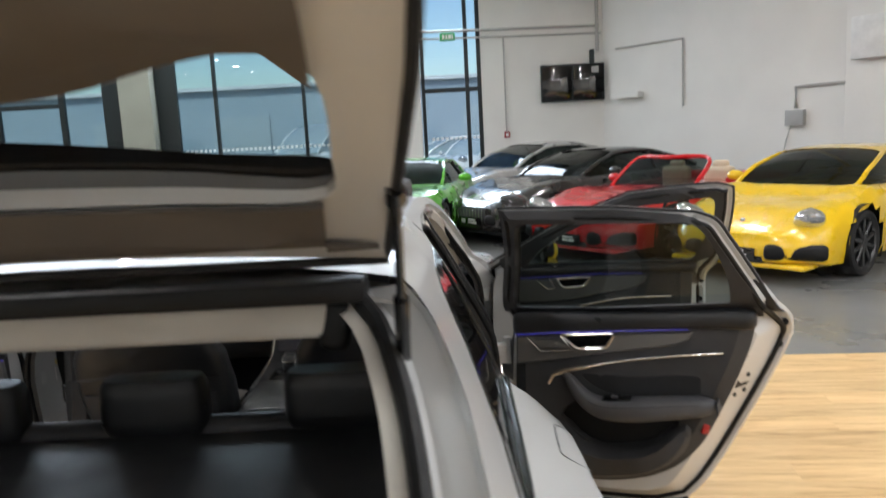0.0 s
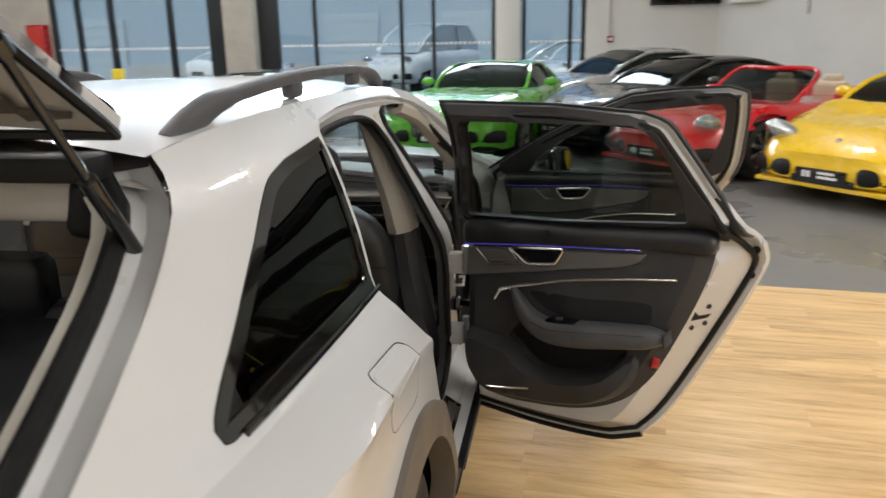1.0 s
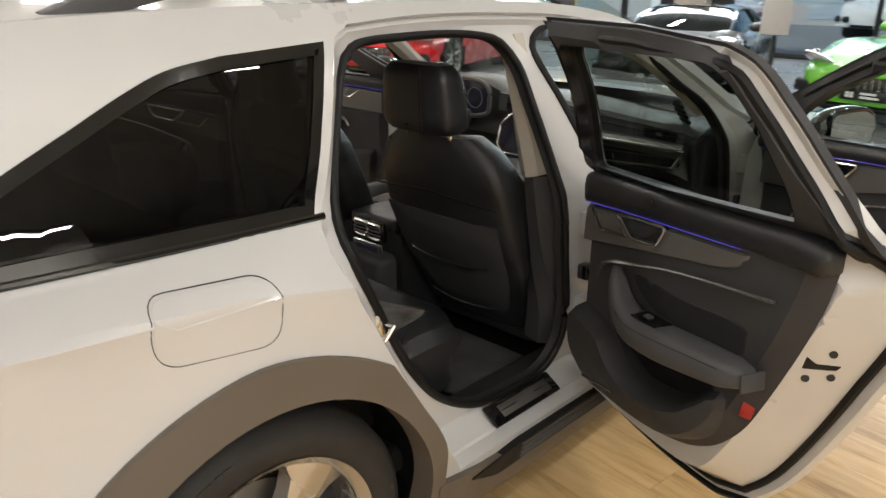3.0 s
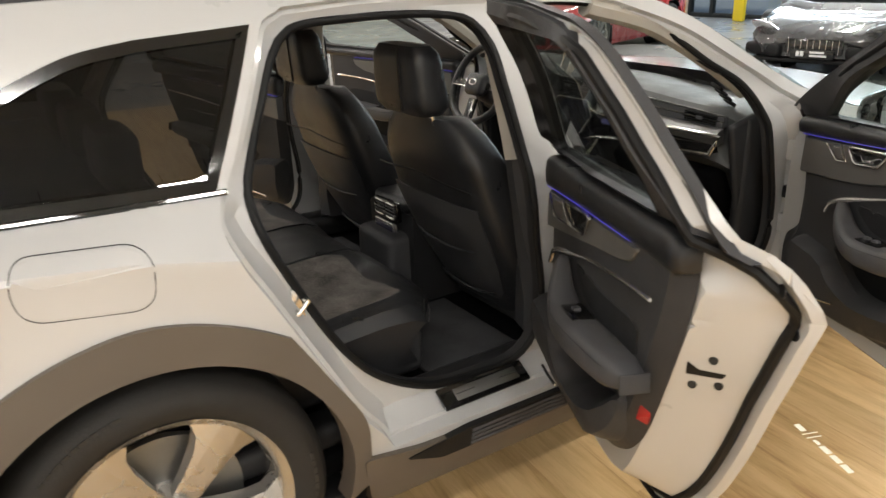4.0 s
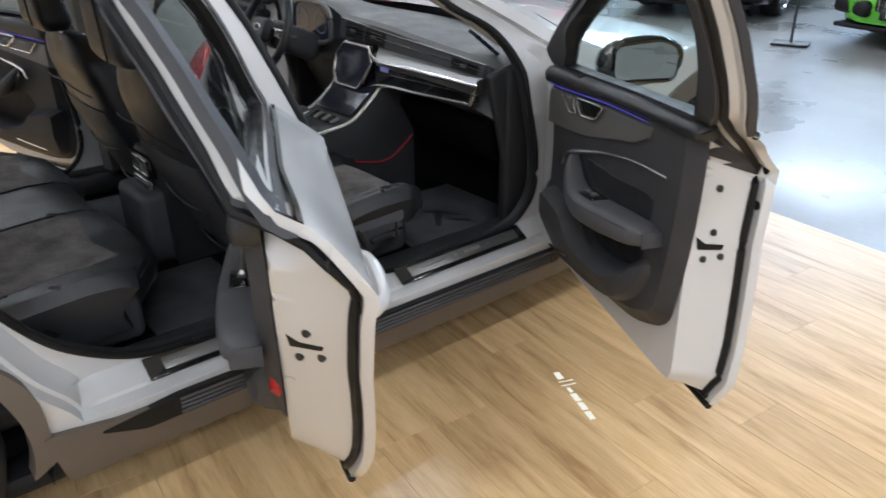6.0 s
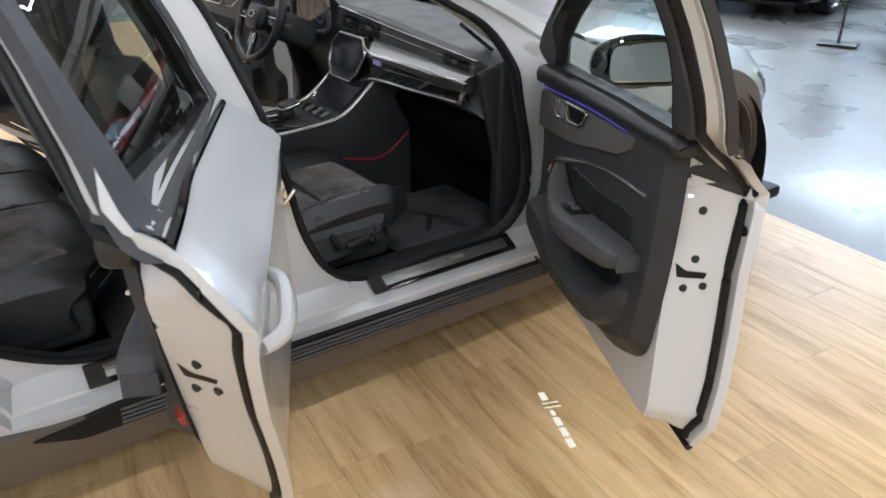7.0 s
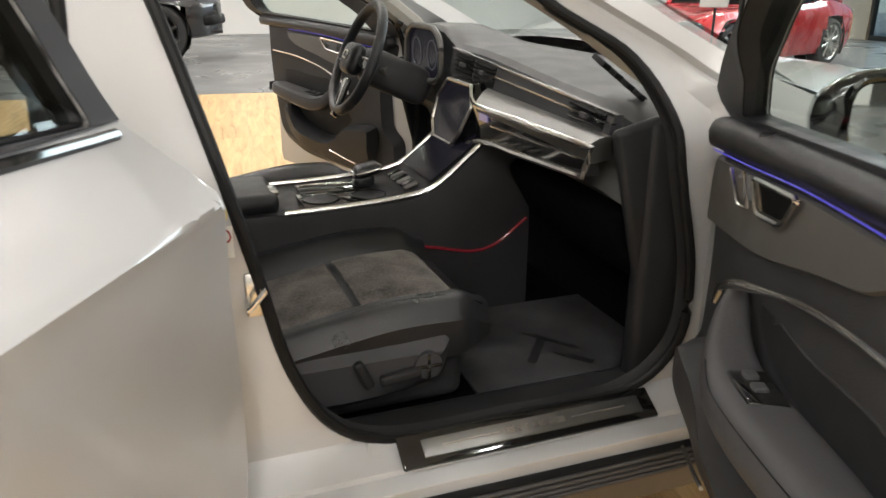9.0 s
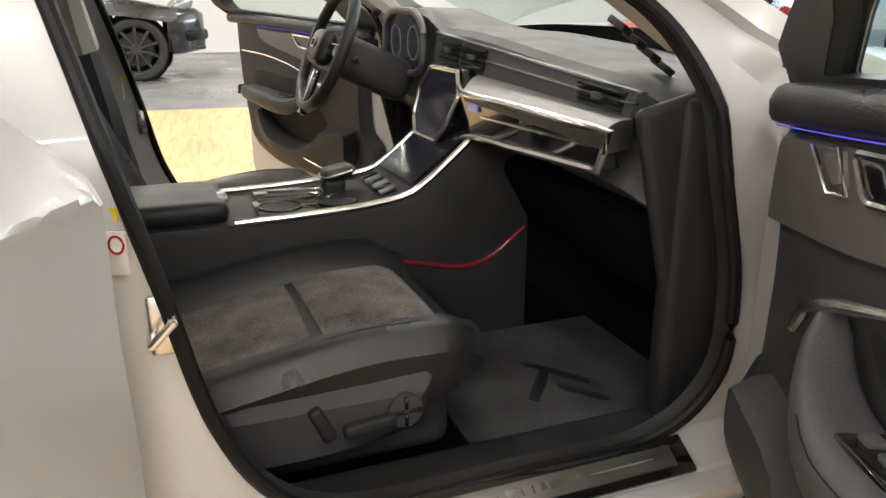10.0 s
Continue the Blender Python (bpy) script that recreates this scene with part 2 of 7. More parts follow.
def smooth_line(pts, step=0.03, closed=False, sharp=()):
    """Catmull-Rom through points of any dimension, evenly sampled."""
    P = [np.array(p, float) for p in pts]
    n = len(P)
    out = []
    for i in range(n if closed else n - 1):
        if closed:
            a, b, c, d = P[i - 1], P[i], P[(i + 1) % n], P[(i + 2) % n]
        else:
            a, b, c, d = P[max(i - 1, 0)], P[i], P[i + 1], P[min(i + 2, n - 1)]
        k = max(1, int(np.linalg.norm(c - b) / step))
        l0, l1, l2 = (max(1e-6, np.linalg.norm(q) ** 0.5) for q in (b - a, c - b, d - c))
        m1 = (c - b) / l1 * 1.0 if l0 < 1e-3 else ((b - a) / l0 - (c - a) / (l0 + l1) + (c - b) / l1)
        m2 = (c - b) / l1 * 1.0 if l2 < 1e-3 else ((c - b) / l1 - (d - b) / (l1 + l2) + (d - c) / l2)
        m1, m2 = m1 * l1, m2 * l1
        for j in range(k):
            t = j / k
            out.append((2 * t**3 - 3 * t**2 + 1) * b + (t**3 - 2 * t**2 + t) * m1 + (-2 * t**3 + 3 * t**2) * c + (t**3 - t**2) * m2)
    if not closed:
        out.append(P[-1])
    return out


def straight_line(pts, step=0.03, closed=True):
    P = [np.array(p, float) for p in pts]
    out = []
    for i in range(len(P) if closed else len(P) - 1):
        b, c = P[i], P[(i + 1) % len(P)]
        k = max(1, int(np.linalg.norm(c - b) / step))
        out += [b + (c - b) * j / k for j in range(k)]
    if not closed:
        out.append(P[-1])
    return out


def rounded(pts, r=0.03, n=5):
    """A closed polygon (2D) with rounded corners."""
    P = [np.array(p[:2], float) for p in pts]
    R = [p[2] if len(p) > 2 else r for p in pts]
    out = []
    for i, p in enumerate(P):
        a, c = P[i - 1] - p, P[(i + 1) % len(P)] - p
        la, lc = np.linalg.norm(a), np.linalg.norm(c)
        k = min(R[i], 0.45 * la, 0.45 * lc)
        s, e = p + a / la * k, p + c / lc * k
        for j in range(n + 1):
            t = j / n
            out.append((1 - t) ** 2 * s + 2 * t * (1 - t) * p + t * t * e)
    return out


def inside(p, loop):
    x, y = p[0], p[1]
    L = np.asarray(loop)
    x1, y1 = L[:, 0], L[:, 1]
    x2, y2 = np.roll(x1, -1), np.roll(y1, -1)
    c = (y1 > y) != (y2 > y)
    with np.errstate(divide="ignore", invalid="ignore"):
        xi = (x2 - x1) * (y - y1) / (y2 - y1) + x1
    return bool(np.count_nonzero(c & (x < xi)) % 2)


def dist_loop(p, loop):
    L = np.asarray(loop)
    a, b = L, np.roll(L, -1, axis=0)
    d = b - a
    t = np.clip(((np.asarray(p) - a) * d).sum(1) / np.maximum((d * d).sum(1), 1e-12), 0, 1)
    q = a + d * t[:, None]
    return float(np.sqrt(((q - np.asarray(p)) ** 2).sum(1)).min())


def ss(a, b, x):
    t = min(1, max(0, (x - a) / (b - a)))
    return t * t * (3 - 2 * t)


def sheet(outline, holes=(), step=0.04, creases=(), extra=()):
    """Triangles that fill a 2D outline without its holes, on an even grid: points, triangles."""
    pts, edges = [], []
    for loop in (outline, *holes, *creases):
        s = len(pts)
        pts += [Vector((float(p[0]), float(p[1]))) for p in loop]
        edges += [(s + i, s + (i + 1) % len(loop)) for i in range(len(loop))]
    O = np.asarray(outline)
    lo, hi = O.min(0), O.max(0)
    rim = kdtree.KDTree(len(pts))
    for i, p in enumerate(pts):
        rim.insert((p[0], p[1], 0), i)
    rim.balance()
    kept = []
    for p in extra:
        if rim.find((p[0], p[1], 0))[2] > 0.0015 and inside(p, outline) and not any(inside(p, h) for h in holes):
            kept.append((float(p[0]), float(p[1])))
    near = kdtree.KDTree(len(pts) + len(kept))
    for i, p in enumerate(pts + kept):
        near.insert((p[0], p[1], 0), i)
    near.balance()
    pts += [Vector(p) for p in kept]
    for p in [(a, b) for a in np.arange(lo[0], hi[0], step) for b in np.arange(lo[1], hi[1], step)]:
        if near.find((p[0], p[1], 0))[2] > 0.45 * step and inside(p, outline) and not any(inside(p, h) for h in holes):
            pts.append(Vector((float(p[0]), float(p[1]))))
    vs, _, fs, *_ = delaunay_2d_cdt(pts, edges, [], 0, 1e-5)
    keep = []
    for f in fs:
        c = sum((vs[i] for i in f), Vector((0, 0))) / len(f)
        if inside(c, outline) and not any(inside(c, h) for h in holes):
            keep.append(tuple(f))
    return [(v[0], v[1]) for v in vs], keep


def tube(path, r, closed=False, seg=8, flat=1.0, up=(0, 0, 1)):
    """Vertices and faces of a round bar along a 3D path; flat squeezes it across up."""
    P = [Vector(p) for p in path]
    n = len(P)
    vs, fs = [], []
    for i, p in enumerate(P):
        d = (P[(i + 1) % n] - P[i - 1]) if closed else (P[min(i + 1, n - 1)] - P[max(i - 1, 0)])
        d.normalize()
        s = d.cross(Vector(up))
        if s.length < 1e-4:
            s = d.cross(Vector((1, 0, 0)))
        s.normalize()
        u = s.cross(d)
        rr = r[i] if isinstance(r, (list, tuple)) else r
        for k in range(seg):
            a = 2 * math.pi * k / seg
            vs.append(p + s * (rr * math.cos(a)) + u * (rr * flat * math.sin(a)))
    for i in range(n if closed else n - 1):
        for k in range(seg):
            j = (i + 1) % n
            fs.append((i * seg + k, i * seg + (k + 1) % seg, j * seg + (k + 1) % seg, j * seg + k))
    if not closed:
        fs += [tuple(range(seg))[::-1], tuple(range((n - 1) * seg, n * seg))]
    return vs, fs


def loft(loops, cap=True, closed=True):
    """Skin over loops of equal counts."""
    k = len(loops[0])
    vs = [tuple(p) for l in loops for p in l]
    fs = []
    for i in range(len(loops) - 1):
        for j in range(k if closed else k - 1):
            a, b = i * k + j, i * k + (j + 1) % k
            fs.append((a, b, b + k, a + k))
    if cap:
        fs += [tuple(range(k))[::-1], tuple(range((len(loops) - 1) * k, len(loops) * k))]
    return vs, fs


def interp(x, table):
    xs, ys = zip(*table)
    return float(np.interp(x, xs, ys))


def slab(outline, depth_f, back_f, holes=(), step=0.05, creases=(), extra=()):
    """A solid plate over a 2D outline: front and back surfaces given by functions, walls between them. Axes: (a, b) -> f(a, b) must return a 3D point."""
    pts, tris = sheet(outline, holes, step, creases, extra)
    n = len(pts)
    vs = [depth_f(*p) for p in pts] + [back_f(*p) for p in pts]
    fs = list(tris) + [tuple(i + n for i in reversed(t)) for t in tris]
    count = {}
    for t in tris:
        for i in range(len(t)):
            e = (t[i], t[(i + 1) % len(t)])
            count[e] = count.get(e, 0) + 1
    for (a, b) in list(count):
        if (b, a) not in count:
            fs.append((b, a, a + n, b + n))
    return vs, fs


def oval(cx, cy, rx, ry, n=24, p=2.0):
    out = []
    for i in range(n):
        a = 2 * math.pi * i / n
        c, s = math.cos(a), math.sin(a)
        out.append((cx + rx * math.copysign(abs(c) ** (2 / p), c), cy + ry * math.copysign(abs(s) ** (2 / p), s)))
    return out


def joined(*pieces):
    vs, fs = [], []
    for v, f in pieces:
        k = len(vs)
        vs += list(v)
        fs += [tuple(i + k for i in q) for q in f]
    return vs, fs


def mirrored(v, f, s):
    return ([(s * p[0], p[1], p[2]) for p in v], f if s > 0 else [tuple(reversed(q)) for q in f])

# ---- the hall ----
X0, Y0, Y1 = -16.5, -7.6, 16.0
CORNER, ALONG = Vector((4.38, 16.0)), Vector((0.6, -0.8))
NORMAL = Vector((-0.8, -0.6))


def solid(name, x, y, z, sx, sy, sz, mat, parent=None, r=0.0, label="", m=None):
    bm = bmesh.new()
    rbox(bm, 0, 0, 0, sx, sy, sz, r)
    return part(name, bm, mat, parent, label, at=pose(x, y, z) @ (m or Matrix()))


def setting(ob, label, category):
    return tagged(ob, label, category, kind="structure")


def east(s, off, z):
    """A pose on the slanting wall: s along it from the corner, off into the hall."""
    p = CORNER + ALONG * s + NORMAL * off
    return pose(p.x, p.y, z, 0, 0, math.degrees(math.atan2(ALONG.y, ALONG.x)))


def on_wall(name, s, off, z, sx, sy, sz, mat, parent=None, r=0.004, label=""):
    bm = bmesh.new()
    rbox(bm, 0, 0, 0, sx, sy, sz, r)
    return part(name, bm, mat, parent, label, at=east(s, off, z))


setting(solid("floor", 2.0, 3.0, -0.056, 42, 27, 0.1, CONCRETE), "grey polished concrete hall floor with faint stains", "floor")
setting(solid("ground", 0, 95, -0.25, 400, 156, 0.1, surface("asphalt", (0.17, 0.175, 0.18), 0.8, 0, 0.15, 0.5, 30, 0.05)), "grey asphalt yard outside the glazed front", "ground")
setting(solid("ceiling", 2.0, 3.0, HALL_H + 0.1, 42, 27, 0.2, surface("ceiling_panel", (0.56, 0.555, 0.54), 0.8, 0, 0.05, 0.7, 20, 0.02)), "pale hall ceiling", "ceiling")
bm = bmesh.new()
rbox(bm, 13, -0.1, 0, 30, 0.2, HALL_H, 0)
setting(part("wall_east", bm, WHITEPL, at=pose(CORNER.x, CORNER.y, HALL_H / 2, 0, 0, math.degrees(math.atan2(ALONG.y, ALONG.x))) @ pose(0, 0.2, 0)), "white plastered hall wall with surface conduits", "wall")
# added wall out of view; it throws strip light back at the car's side
setting(solid("wall_return", 9.1, -2.3, HALL_H / 2, 0.2, 10.6, HALL_H, WHITEPL), "unseen white wall added to bounce light onto the car's side", "wall")
setting(solid("wall_south", 2, Y0 - 0.1, HALL_H / 2, 42, 0.2, HALL_H, WHITEPL), "white plastered hall wall behind the cars", "wall")
setting(solid("wall_west", X0 - 0.1, 3, HALL_H / 2, 0.2, 27, HALL_H, WHITEPL), "white plastered hall wall", "wall")
setting(solid("wall_north", 3.05, Y1 + 0.1, HALL_H / 2, 2.86, 0.2, HALL_H, WHITEPL), "white plastered end wall beside the glazing", "wall")
STONE = surface("stone_pillar", (0.42, 0.39, 0.34), 0.8, 0, 0.15, 2, 30, 0.05, dist=0.003)
setting(solid("wall_north_west", -13.8, Y1 + 0.1, HALL_H / 2, 5.6, 0.2, HALL_H, STONE), "beige stone-faced wall beside the glazing", "wall")
setting(solid("pillar_one", -0.03, Y1 - 0.05, HALL_H / 2, 0.52, 0.5, HALL_H, WHITEPL, r=0.01), "white plastered pillar in the glazed front", "pillar")
setting(solid("pillar_two", -6.15, Y1 - 0.05, HALL_H / 2, 0.72, 0.5, HALL_H, STONE, r=0.01), "beige pillar in the glazed front", "pillar")
on_wall("pilaster", 6.6, 0.12, HALL_H / 2, 2.2, 0.24, HALL_H, WHITEPL, r=0.01)
setting(bpy.data.objects["pilaster"], "white plastered pilaster on the wall", "pilaster")

# glazed bays: posts, rails and panes
win = setting(new("window_1"), "tall glazed front with dark steel frames", "window")
POSTS = [(-10.95, 0.10), (-10.30, 0.10), (-9.45, 0.12), (-7.95, 0.12), (-6.77, 0.46), (-5.54, 0.46), (-4.44, 0.07), (-2.43, 0.07), (-1.70, 0.07), (-0.36, 0.08), (0.30, 0.08), (1.30, 0.09), (1.58, 0.09)]
for x, w in POSTS:
    solid("window_post", x, Y1 + 0.05, HALL_H / 2, w, 0.12, HALL_H, STEELDK, win, 0.004)
for x0, x1, z in ((-10.3, -7.95, 2.72), (0.30, 1.58, 2.62), (-10.95, 1.58, 0.05), (-10.95, 1.58, HALL_H - 0.1), (0.30, 1.58, 0.12)):
    solid("window_rail", (x0 + x1) / 2, Y1 + 0.05, z, x1 - x0, 0.10, 0.10, STEELDK, win, 0.004)
for i in range(len(POSTS) - 1):
    a, b = POSTS[i][0] + POSTS[i][1] / 2, POSTS[i + 1][0] - POSTS[i + 1][1] / 2
    if b - a > 0.15 and not (-6.6 < (a + b) / 2 < -5.7) and not (-0.3 < (a + b) / 2 < 0.25):
        p = solid("pane", (a + b) / 2, Y1 + 0.06, HALL_H / 2, b - a, 0.012, HALL_H - 0.2, PANE, win)
        p.visible_shadow = False
vs, fs = [], []
k = 0
x = -10.9
while x < 1.5:
    if not (-6.8 < x < -5.3) and not (-0.5 < x < 0.35):
        for z in (1.50,):
            vs += [(x, Y1 + 0.045, z), (x + 0.06, Y1 + 0.045, z), (x + 0.06, Y1 + 0.045, z + 0.06), (x, Y1 + 0.045, z + 0.06)]
            fs.append((k, k + 1, k + 2, k + 3))
            k += 4
    x += 0.105
mesh_part("safety_dots", vs, fs, surface("white_film", (0.8, 0.8, 0.8), 0.6), win, "row of white safety squares on the glass")
# warm-lit door signs over the exits
sign = solid("exit_sign", 0.90, Y1 - 0.06, 3.78, 0.34, 0.05, 0.17, surface("green_sign", (0.05, 0.35, 0.10), 0.4), r=0.01)
tagged(sign, "small green exit sign above the glass door", "sign")
for i, (dx, w) in enumerate(((-0.09, 0.05), (-0.02, 0.04), (0.05, 0.06), (0.11, 0.03))):
    solid("sign_mark", dx, -0.028, 0, w, 0.006, 0.09, surface("white_mark", (0.85, 0.85, 0.8), 0.5), sign)

# end wall: screen, conduits, call point
tv = thing("wall_screen", "dark split wall screen on a bracket", "screen", pose(3.66, Y1 - 0.14, 2.63))
solid("screen_body", 0, 0, 0, 1.42, 0.10, 0.82, STEELDK, tv, 0.012)
for dx in (-0.35, 0.35):
    solid("screen_pane", dx, -0.055, 0, 0.68, 0.006, 0.76, GLOSSBLK, tv, 0.002)
solid("bracket", 0.45, 0.03, 0.55, 0.10, 0.10, 0.32, STEELDK, tv, 0.01)
solid("sticker", 0.50, -0.060, 0.27, 0.16, 0.004, 0.14, GREYPAINT, tv)
CONDUIT = surface("conduit_plastic", (0.42, 0.41, 0.39), 0.5, 0, 0.05)


def conduit(name, pts, label, r=0.018):
    v, f = tube(straight_line(pts, 0.2, False), r, seg=8)
    return tagged(mesh_part(name, v, f, CONDUIT), label, "conduit")


conduit("conduit", [(0.2, Y1 - 0.03, 3.92), (4.30, Y1 - 0.03, 3.86)], "grey horizontal conduit along the end wall", 0.03)
conduit("conduit", [(0.2, Y1 - 0.03, 3.76), (4.34, Y1 - 0.03, 3.70)], "grey horizontal conduit along the end wall", 0.02)
conduit("conduit", [(2.15, Y1 - 0.03, 3.7), (2.15, Y1 - 0.03, 1.62)], "thin grey riser down to the call point")
conduit("conduit", [(4.25, Y1 - 0.05, 3.3), (4.25, Y1 - 0.05, HALL_H)], "grey riser in the corner", 0.04)
box = solid("call_point", 2.16, Y1 - 0.04, 1.55, 0.13, 0.06, 0.14, RED, r=0.01)
tagged(box, "red fire alarm call point on the wall", "alarm")
solid("call_glass", 0, -0.033, 0, 0.07, 0.006, 0.07, surface("white_mark", (0.8, 0.8, 0.78), 0.4), box)
p = [east(s, 0.03, z).translation for s, z in ((0.40, 3.30), (2.14, 3.31), (2.14, 1.95))]
conduit("conduit", p, "thin grey conduit dropping to a cable end")
p = [east(s, 0.03, z).translation for s, z in ((4.53, 1.78), (4.53, 2.16), (5.50, 2.17))]
conduit("conduit", p, "grey conduit feeding the socket box", 0.03)
p = [east(s, 0.03, z).translation for s, z in ((5.5, 2.17), (9.0, 2.2))]
conduit("conduit", p, "grey conduit along the pilaster", 0.03)
sock = tagged(on_wall("socket_box", 4.55, 0.06, 1.61, 0.34, 0.12, 0.28, GREYPAINT, label=""), "grey wall socket box with two outlets", "socket")
for dx in (-0.08, 0.08):
    bm = bmesh.new()
    cyl(bm, (dx, 0.05, -0.03), (dx, 0.085, -0.03), 0.05, seg=16)
    part("outlet", bm, STEELDK, sock)
p = [east(s, 0.03, z).translation for s, z in ((4.45, 1.48), (4.36, 1.2), (4.30, 0.9))]
conduit("cable", [tuple(q) for q in p], "thin dark cable hanging from the socket box", 0.01)
led = tagged(on_wall("wall_ledge", 0.75, 0.10, 2.27, 0.75, 0.2, 0.12, WHITEPL), "small white wall ledge", "ledge")
cab = tagged(on_wall("wall_unit", 5.95, 0.32, 2.85, 0.6, 0.2, 0.68, surface("white_plastic", (0.75, 0.75, 0.74), 0.4), r=0.02), "white wall unit with a blue mark", "cabinet")
on = solid("blue_mark", 0, 0.10, 0, 0.12, 0.012, 0.16, surface("blue_mark", (0.08, 0.35, 0.6), 0.4), cab)
hyd = tagged(solid("hydrant_cabinet", -11.3, Y1 - 0.12, 1.70, 0.46, 0.24, 0.85, RED, r=0.02), "red fire hose cabinet on the stone wall", "cabinet")
solid("cabinet_door", 0, -0.125, 0, 0.40, 0.012, 0.78, surface("red_door", (0.48, 0.03, 0.02), 0.35), hyd, 0.004)
ext = tagged(solid("wet_floor_sign", -9.05, Y1 - 0.6, 0.55, 0.28, 0.12, 1.1, YELLOWPL, r=0.03), "yellow floor sign near the entrance", "sign")
ext.location.z = 0.545

# luminaires for the strip lights
hous = solid("ceiling_light", STRIPS[0][0], STRIPS[0][1], HALL_H - 0.37, 0.17, 0.81, 0.06, GREYPAINT, r=0.01)
tagged(hous, "long white LED strip light hung from the ceiling", "lamp", "ceiling strips")
for k in (-0.3, 0.3):
    bm = bmesh.new()
    cyl(bm, (0, k, 0.02), (0, k, 0.38), 0.006, seg=6)
    part("hanger", bm, STEELDK, hous)
# copies at x 6.6 and 8.2 belong to the added fill lamps
for x, y in STRIPS[1:]:
    copy_thing(hous, pose(x, y, HALL_H - 0.37))

# ---- outside ----
FACADE = surface("facade_sheet", (0.30, 0.37, 0.43), 0.6, 0, 0.04, 1.0, 20, 0.02)
bld = thing("warehouse", "long blue-grey warehouse across the yard", "building", pose(-4, 34, 0))
solid("wall", 0, 0, 2.1 - 0.1, 60, 0.4, 4.2, FACADE, bld)
solid("plinth", 0, -0.23, 0.25, 60, 0.06, 0.9, GREYPAINT, bld)
solid("roof_edge", 0, -0.1, 4.16, 60.4, 0.7, 0.16, surface("roof_edge", (0.65, 0.67, 0.68), 0.5), bld)
for i, x in enumerate((-17, -10, -4.5, 1, 7, 14)):
    d = solid("roller_door", x, -0.24, 1.45, 2.6, 0.08, 2.8, surface("door_grey", (0.36, 0.42, 0.46), 0.5), bld)
    for kz in range(6):
        solid("door_slat", 0, -0.045, -1.2 + 0.45 * kz, 2.5, 0.02, 0.03, FACADE, d)

# ---- the white estate car: shell ----
car = thing("estate_car", "white estate car with brown-grey cladding, all doors and tailgate open", "car")
HUB_Z, WB, RT = 0.365, 2.925, 0.365

SIDE = [(0.18, 0.86), (0.28, 0.905), (0.38, 0.922), (0.50, 0.934), (0.62, 0.934), (0.78, 0.930), (0.925, 0.938), (0.952, 0.944), (0.962, 0.936), (0.972, 0.924), (1.00, 0.898), (1.035, 0.862), (1.055, 0.832), (1.068, 0.812), (1.085, 0.800), (1.18, 0.762), (1.28, 0.712), (1.36, 0.665), (1.41, 0.628), (1.46, 0.575)]


HOOD = [(2.40, 0.995), (2.6, 0.98), (3.0, 0.945), (3.25, 0.898), (3.45, 0.840), (3.66, 0.740)]


def rise(y):
    """The shoulder line climbs towards the tail."""
    return interp(y, [(-0.60, 0.088), (-0.46, 0.084), (-0.2, 0.064), (0.0, 0.044), (0.22, 0.0)])


def side_x(y, z):
    x = interp(z - rise(y) * ss(0.70, 0.96, z) * (1 - ss(1.01, 1.075, z)), SIDE)
    if y < -0.35:
        x -= 0.13 * ((-0.35 - y) / 0.75) ** 2
    if y > 2.7:
        x -= 0.27 * ((y - 2.7) / 1.1) ** 2.2
        x -= 0.11 * ss(2.7, 3.2, y) * max(0, 1 - max(0, interp(y, HOOD) - z) / 0.15) ** 2
    if y > 3.35:
        x -= 0.24 * ((y - 3.35) / 0.39) ** 2.2
    # flared wheel houses
    for yc in (0.0, WB):
        d = math.hypot(y - yc, z - HUB_Z)
        x += 0.012 * (1 - ss(0.42, 0.62, d)) * ss(0.3, 0.5, z)
    return x


# outlines in (y, z)
CUT_R = [(0.525, 0.375), (0.50, 0.42), (0.44, 0.50), (0.35, 0.665), (0.255, 0.845), (0.195, 0.96), (0.185, 1.02), (0.205, 1.055), (0.235, 1.085), (0.30, 1.20), (0.37, 1.33), (0.405, 1.388), (0.46, 1.412)]
CUT_TOP = [(0.46, 1.415), (0.70, 1.428), (1.05, 1.425), (1.30, 1.410), (1.50, 1.375)]
CUT_A = [(1.50, 1.375), (1.74, 1.29), (1.93, 1.185), (2.10, 1.09), (2.18, 1.03)]
CUT_F = [(2.18, 1.03), (2.21, 0.95), (2.225, 0.80), (2.225, 0.60), (2.20, 0.375)]
CUT_B = [(1.165, 0.375), (1.175, 0.70), (1.16, 0.95), (1.14, 1.08), (1.10, 1.26), (1.075, 1.425)]
DOORHOLE = smooth_line(CUT_R, 0.02)[:-1] + smooth_line(CUT_TOP, 0.02)[:-1] + smooth_line(CUT_A, 0.02)[:-1] + smooth_line(CUT_F, 0.02)[:-1] + straight_line([(2.20, 0.375), (0.525, 0.375)], 0.03, False)[:-1]
SEAL_R = [(0.475, 1.362), (0.42, 1.315), (0.362, 1.22), (0.30, 1.105), (0.278, 1.045), (0.284, 0.97), (0.345, 0.825), (0.452, 0.632), (0.545, 0.53), (0.70, 0.445), (0.85, 0.428), (0.975, 0.432), (1.045, 0.50), (1.062, 0.62), (1.04, 0.80), (1.028, 1.0), (1.032, 1.18), (1.028, 1.29), (0.99, 1.35), (0.90, 1.372), (0.66, 1.378)]
